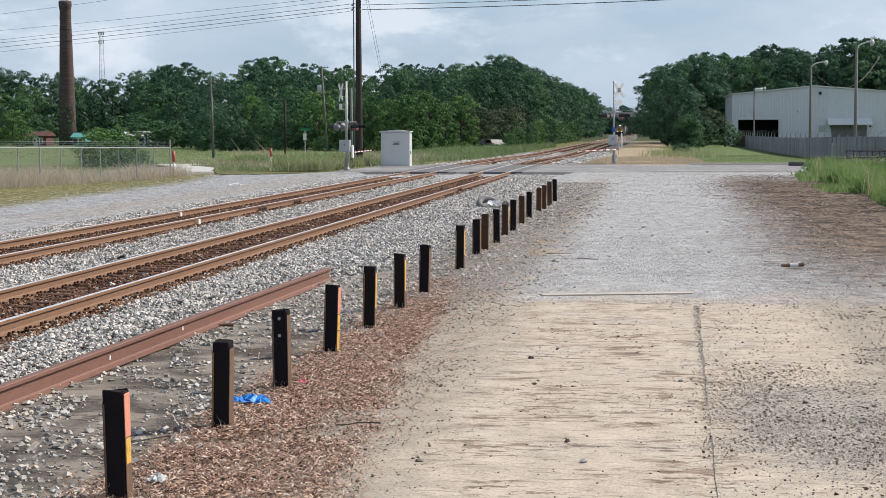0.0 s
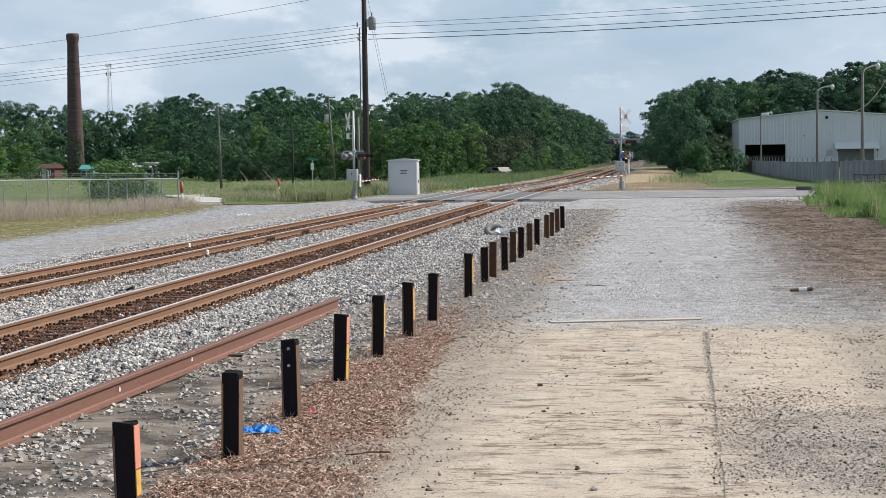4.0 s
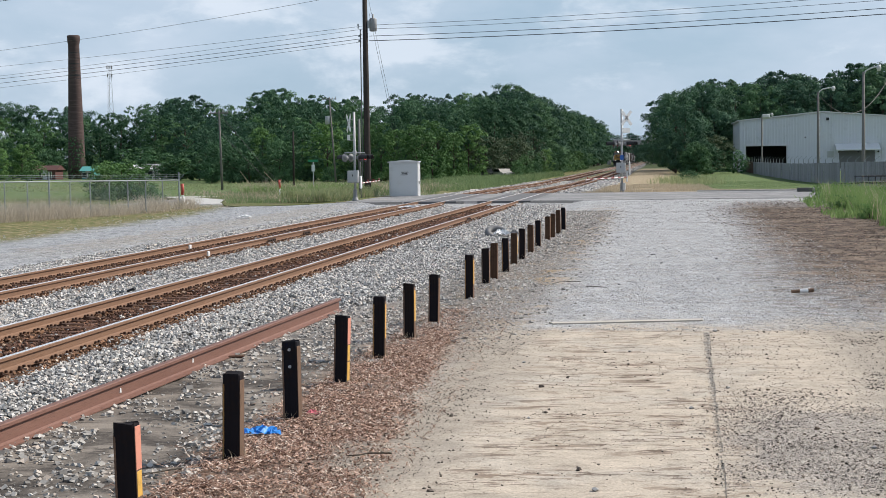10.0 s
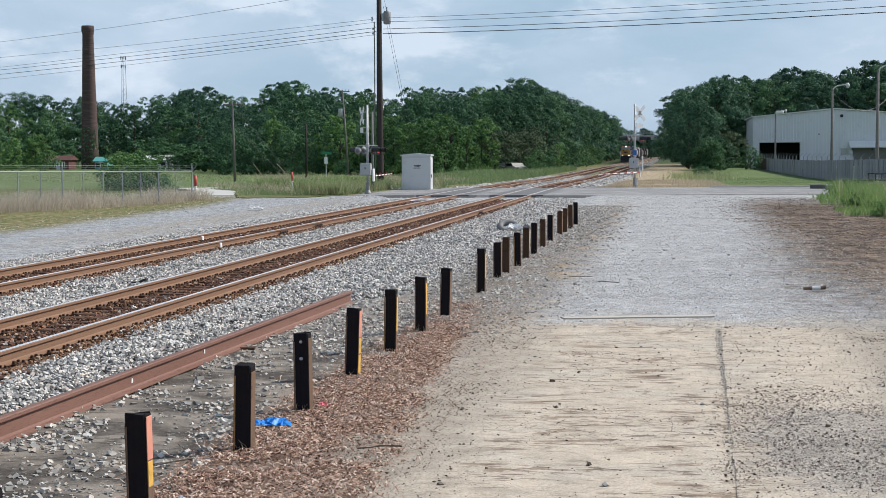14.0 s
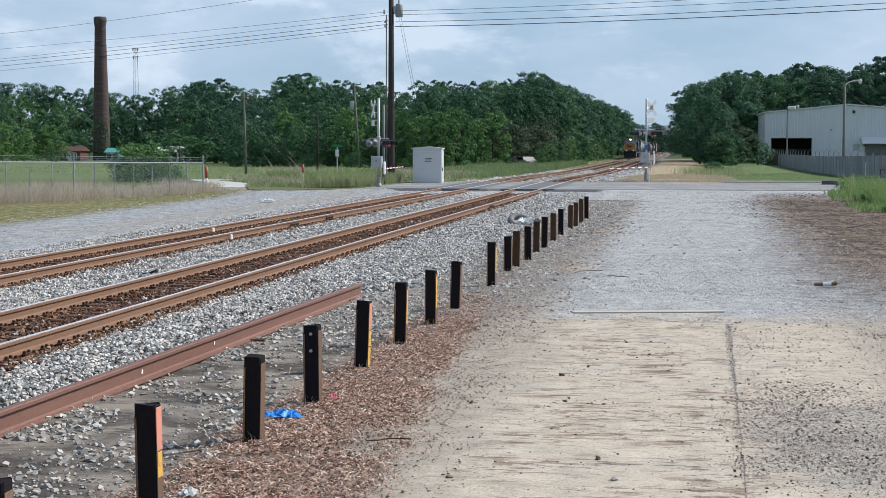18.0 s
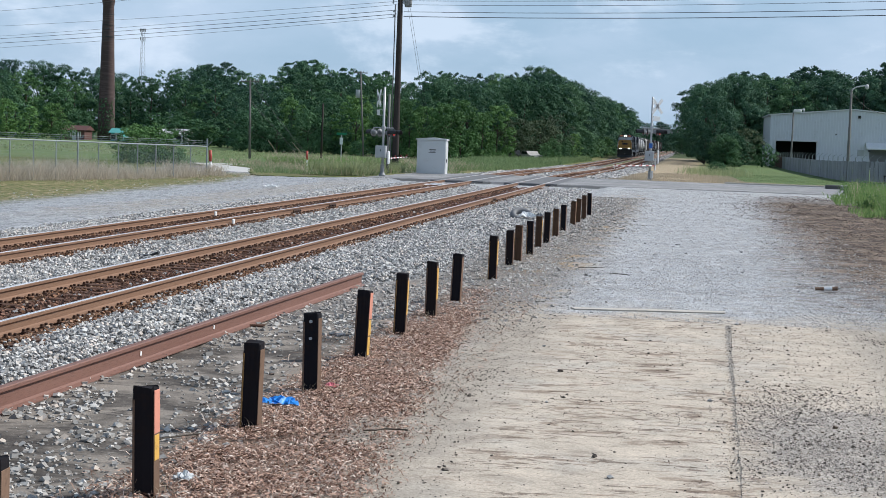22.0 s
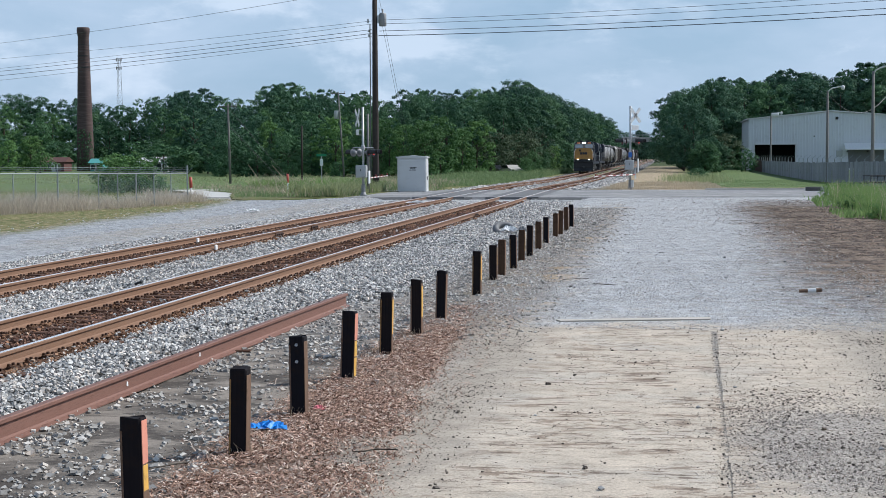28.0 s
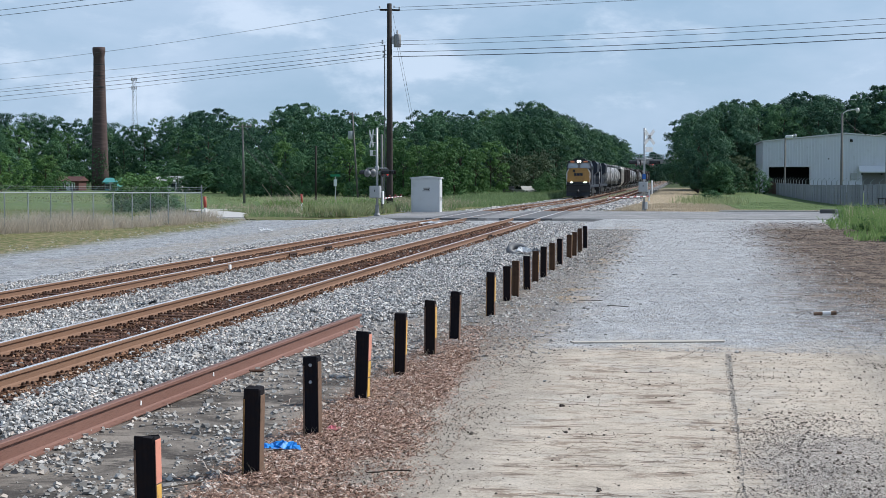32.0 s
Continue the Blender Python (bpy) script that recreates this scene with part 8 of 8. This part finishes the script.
def make_loco(gold, words):
    """A road locomotive, nose towards -y, 22.3 m long."""
    t = thing("locomotive", (TRACK_B, 0, RAIL_TOP), words, "locomotive", "train")
    L = 22.3
    part("underframe", Mesh().box((0, L / 2, 1.42), (2.9, L - 1.6, 0.34), 0.04), M["navy"], t)
    part("fuel_tank", Mesh().box((0, L / 2, 0.85), (2.5, 6.0, 0.9), 0.15), M["dark"], t, "black fuel tank")
    for y in (4.4, L - 4.4):
        bogie(t, y, 0, 3, 1.7)
    front = "gold" if gold else "navy"
    # pilot and steps
    part("pilot", Mesh().prism([(0.35, 1.55), (0.35, 0.7), (0.05, 0.25), (0.9, 0.25), (1.1, 1.55)], -1.45, 1.45, "x"), M["dark"], t, "black snowplough pilot")
    for x in (-1.3, 1.3):
        for z in (0.45, 0.8, 1.15):
            part("step", Mesh().box((x, 0.75, z), (0.42, 0.5, 0.05), 0.01), M["white"], t)
    part("coupler", Mesh().box((0, -0.15, 0.85), (0.28, 0.9, 0.3), 0.06), M["dark"], t)
    part("platform", Mesh().box((0, 1.0, 1.62), (3.0, 1.5, 0.14), 0.02), M["dark"], t)
    # nose and cab
    nose = part("nose", Mesh().prism([(-1.30, 1.75), (1.30, 1.75), (1.42, 2.3), (1.42, 3.15), (1.15, 3.62), (0.7, 3.70), (-0.7, 3.70), (-1.15, 3.62), (-1.42, 3.15), (-1.42, 2.3)], 0.7, 2.4), M[front], t, "broad gold nose of the cab" if gold else "broad dark blue nose")
    part("nose_base", Mesh().box((0, 1.2, 1.70), (2.9, 1.3, 0.5), 0.05), M["dark"], t)
    part("nose_door", Mesh().box((0.62, 0.69, 2.55), (0.6, 0.04, 1.4), 0.02), M[front], nose)
    part("logo_bar", Mesh().box((-0.38, 0.66, 2.92), (0.30, 0.03, 0.34), 0.05), M["navy"], nose, "dark blue logo shape")
    part("logo_bar", Mesh().box((0.0, 0.66, 2.92), (0.34, 0.03, 0.34), 0.05), M["navy"], nose, "dark blue logo shape")
    part("logo_bar", Mesh().box((0.38, 0.66, 2.92), (0.30, 0.03, 0.34), 0.05), M["navy"], nose, "dark blue logo shape")
    part("number_bar", Mesh().box((-0.55, 0.66, 3.36), (0.30, 0.03, 0.30), 0.02), M["dark"], nose, "dark square plate")
    for s in (-1, 1):
        part("nose_edge", Mesh().line([Vector((s * 1.43, 0.68, 2.3)), Vector((s * 1.43, 0.68, 3.15)), Vector((s * 1.16, 0.68, 3.63))], 0.045, 6), M["white"], nose, "pale edge stripe")
    cab = part("cab", Mesh().prism([(-1.55, 1.7), (1.55, 1.7), (1.55, 3.9), (1.32, 4.52), (0.8, 4.68), (-0.8, 4.68), (-1.32, 4.52), (-1.55, 3.9)], 1.9, 4.9), M["navy"], t, "dark blue crew cab")
    roof = part("cab_roof", Mesh().prism([(-1.42, 4.50), (-0.85, 4.72), (0.85, 4.72), (1.42, 4.50), (1.42, 4.40), (-1.42, 4.40)], 1.65, 4.95), M["navy"], t, "dark blue cab roof")
    part("windscreen_frame", Mesh().prism([(-1.48, 3.66), (1.48, 3.66), (1.34, 4.40), (-1.34, 4.40)], 1.84, 1.90), M["tank_grey"], cab, "grey windscreen surround")
    for x in (-0.74, 0.74):
        part("windscreen", Mesh().prism([(x - 0.60, 3.74), (x + 0.60, 3.74), (x + 0.54, 4.30), (x - 0.54, 4.30)], 1.80, 1.86), M["screen"], cab, "windscreen with the sky's reflection painted in")
    for s in (-1, 1):
        part("side_window", Mesh().box((s * 1.56, 3.4, 3.75), (0.04, 1.5, 0.6), 0.02), M["glass"], cab)
    head = part("headlight_housing", Mesh().box((0, 1.72, 4.52), (0.80, 0.22, 0.34), 0.05), M["dark"], t)
    part("headlight", Mesh().tube((-0.15, 1.62, 4.53), (-0.15, 1.55, 4.53), 0.10, 0.10, 14), M["lamp_on" if gold else "glass"], head, "lit headlight")
    part("headlight", Mesh().tube((0.15, 1.62, 4.53), (0.15, 1.55, 4.53), 0.10, 0.10, 14), M["lamp_on" if gold else "glass"], head, "lit headlight")
    for x in (-0.82, 0.82):
        part("number_board", Mesh().box((x, 1.66, 4.50), (0.52, 0.10, 0.20), 0.03), M["number_board" if gold else "dark"], t, "amber-lit number board")
    for x in (-0.45, 0.45):
        part("roof_vent", Mesh().box((x, 3.4, 4.80), (0.5, 0.8, 0.20), 0.05), M["dark"], roof)
    part("horn", Mesh().tube((0.2, 2.6, 4.95), (0.2, 2.1, 4.95), 0.04, 0.09, 10), M["dark"], roof)
    part("nose_light_bar", Mesh().box((0, 0.66, 1.98), (2.5, 0.06, 0.10), 0.02), M["dark"], nose)
    for x in (-0.85, 0.85):
        part("ditch_light", Mesh().tube((x, 0.68, 1.86), (x, 0.58, 1.86), 0.16, 0.16, 14), M["ditch_on" if gold else "glass"], t, "lit ditch light")
    for x in (-1.42, 1.42):
        part("handrail", Mesh().line([Vector((x, 0.36, 1.6)), Vector((x, 0.36, 2.65)), Vector((x * 0.9, 0.8, 2.75))], 0.03, 6), M["white"], t)
    # hood, radiator and details
    part("hood", Mesh().prism([(-0.95, 1.6), (0.95, 1.6), (0.95, 4.1), (0.7, 4.4), (-0.7, 4.4), (-0.95, 4.1)], 4.9, 16.4), M["navy"], t, "dark blue engine hood")
    part("radiator", Mesh().prism([(-1.45, 3.3), (-1.0, 2.9), (1.0, 2.9), (1.45, 3.3), (1.5, 4.35), (1.2, 4.62), (-1.2, 4.62), (-1.5, 4.35)], 16.4, 21.2), M["navy"], t, "overhanging radiator wings")
    part("hood_rear", Mesh().box((0, 18.9, 2.4), (2.0, 4.8, 1.7), 0.05), M["navy"], t)
    part("exhaust", Mesh().box((0, 10.5, 4.5), (0.8, 1.4, 0.3), 0.05), M["dark"], t)
    for k in range(8):
        for s in (-1, 1):
            part("hood_door", Mesh().box((s * 0.955, 6.2 + 1.25 * k, 2.7), (0.03, 1.1, 1.8), 0.01), M["navy"], t)
    for s in (-1, 1):
        part("walkway_rail", Mesh().line([Vector((s * 1.42, 5.2, 2.6)), Vector((s * 1.42, 21.3, 2.6))], 0.022, 5), M["loco_grey"], t)
        for k in range(9):
            part("rail_post", Mesh().tube((s * 1.42, 5.4 + 1.95 * k, 1.6), (s * 1.42, 5.4 + 1.95 * k, 2.6), 0.02, None, 5), M["loco_grey"], t)
    return t


def make_tank(mat, words, L=16.6):
    t = thing("tank_car", (TRACK_B, 0, RAIL_TOP), words, "tank car", "train")
    bogie(t, 2.3)
    bogie(t, L - 2.3)
    part("underframe", Mesh().box((0, L / 2, 1.12), (0.8, L - 0.4, 0.3), 0.03).box((0, 1.2, 1.2), (2.6, 0.5, 0.3), 0.03).box((0, L - 1.2, 1.2), (2.6, 0.5, 0.3), 0.03), M["dark"], t)
    r, n = 1.48, 28
    vs, prof = [], [(0.25, 0.9), (0.8, 0.95), (1.2, 1.12), (1.44, 1.45), (1.48, 1.9), (1.48, L - 1.9), (1.44, L - 1.45), (1.2, L - 1.12), (0.8, L - 0.95), (0.25, L - 0.9)]
    m = Mesh()
    for q, y in prof:
        vs += [(q * math.cos(2 * math.pi * i / n), y, 2.85 + q * math.sin(2 * math.pi * i / n)) for i in range(n)]
    m.add(vs, [(k * n + i, k * n + (i + 1) % n, (k + 1) * n + (i + 1) % n, (k + 1) * n + i) for k in range(len(prof) - 1) for i in range(n)] + [tuple(range(n)), tuple(range((len(prof) - 1) * n, len(prof) * n))])
    tank = part("tank", m, M[mat], t, "", True)
    for y in (2.5, L - 2.5):
        m = Mesh()
        vs = [(q * math.cos(2 * math.pi * i / n), yy, 2.85 + q * math.sin(2 * math.pi * i / n)) for q, yy in ((1.5, y - 0.7), (1.5, y + 0.4)) for i in range(n)]
        m.add(vs, [(i, (i + 1) % n, n + (i + 1) % n, n + i) for i in range(n)])
        part("tank_band", m, M["tank_grey" if mat == "tank_white" else "tank_white"], tank, "contrasting band round the tank", True)
    part("dome", Mesh().lathe([(0.6, 4.2), (0.6, 4.62), (0.5, 4.7)], 16, (0, L / 2, 0)), M[mat], t)
    part("top_walk", Mesh().box((0, L / 2, 4.36), (1.6, 3.2, 0.05)).box((0.8, L / 2, 4.8), (0.04, 3.2, 0.04)).box((-0.8, L / 2, 4.8), (0.04, 3.2, 0.04)), M["dark"], t)
    for s in (-1, 1):
        for y in (0.5, L - 0.5):
            part("grab_rail", Mesh().line([Vector((s * 1.4, y, 1.3)), Vector((s * 1.4, y, 2.4)), Vector((0, y, 2.4))], 0.03, 5), M["white"], t)
    part("ladder", Mesh().box((1.52, L / 2, 2.9), (0.05, 0.4, 3.0), 0.01), M["dark"], t)
    return t


def make_hopper(mat, words, L=17.6, h=4.55):
    t = thing("hopper_car", (TRACK_B, 0, RAIL_TOP), words, "freight car", "train")
    bogie(t, 2.3)
    bogie(t, L - 2.3)
    part("underframe", Mesh().box((0, L / 2, 1.1), (1.6, L - 0.4, 0.3), 0.03), M["dark"], t)
    part("car_body", Mesh().prism([(-1.5, 1.5), (-0.9, 0.75), (0.9, 0.75), (1.5, 1.5), (1.52, h - 0.5), (1.15, h), (-1.15, h), (-1.52, h - 0.5)], 2.6, L - 2.6), M[mat], t)
    for y0, y1 in ((0.5, 2.6), (L - 0.5, L - 2.6)):
        part("end_slope", Mesh().prism([(y0, h - 0.6), (y1, 1.5), (y1, h), (y0, h)], -1.45, 1.45, "x"), M[mat], t)
    for k in range(12):
        y = 2.8 + (L - 5.6) * k / 11
        for s in (-1, 1):
            part("side_rib", Mesh().box((s * 1.56, y, h / 2 + 0.55), (0.10, 0.12, h - 2.1), 0.02), M[mat], t)
    part("roof_walk", Mesh().box((0, L / 2, h + 0.08), (0.8, L - 1.2, 0.06)), M["galv"], t)
    for k in range(3):
        part("hatch", Mesh().box((0, L * (0.25 + 0.25 * k), h + 0.16), (0.7, 2.4, 0.14), 0.04), M[mat], t)
    part("end_ladder", Mesh().box((1.3, 0.35, 2.6), (0.45, 0.05, 3.0), 0.01), M["dark"], t)
    return t


def make_train():
    """All cars in order with the distance of each from the leading nose."""
    cars, off = [], 0.0
    order = [("loco", True), ("loco", False), ("tank", "tank_grey"), ("tank", "tank_grey"), ("tank", "tank_grey"), ("hop", "hopper"), ("hop", "boxcar"), ("hop", "boxcar"),
             ("tank", "tank_black"), ("tank", "tank_black"), ("tank", "tank_black"), ("hop", "boxcar"), ("tank", "tank_black"), ("tank", "tank_black"), ("hop", "boxcar"), ("hop", "hopper"), ("tank", "tank_grey"), ("hop", "boxcar"), ("tank", "tank_black"), ("hop", "boxcar")]
    words = {"tank_white": "white tank car with grey bands", "tank_grey": "grimy grey tank car with pale bands", "tank_black": "black tank car with pale bands",
             "hopper": "pale grey covered hopper car", "boxcar": "dark brown freight car"}
    made = {}
    for kind, arg in order:
        if (kind, arg) in made:
            ob = copy_thing(made[kind, arg], Matrix.Translation((TRACK_B, 0, RAIL_TOP)))
        elif kind == "loco":
            ob = make_loco(arg, "locomotive with gold-yellow cab and dark blue hood, lights on" if arg else "dark blue locomotive coupled behind the leader")
        elif kind == "tank":
            ob = make_tank(arg, words[arg])
        else:
            ob = make_hopper(arg, words[arg])
        made.setdefault((kind, arg), ob)
        cars.append((ob, off))
        off += {"loco": 22.6, "tank": 16.9, "hop": 17.9}[kind]
    return cars


TRAIN = make_train()


def motions():
    """The train rolls in along its track, slowing a little."""
    times = [(0.0, 621.0), (3.0, 578.5), (6.0, 536.0), (9.5, 487.0), (13.0, 438.0), (16.0, 395.0), (19.0, 353.0), (22.0, 311.0), (25.0, 270.5), (28.0, 231.8), (30.0, 209.5), (32.0, 188.5)]
    for ob, off in TRAIN:
        walk(ob, [(t, pose(TRACK_B, y + off, RAIL_TOP - float(drop(y + off)))) for t, y in times])


motions()
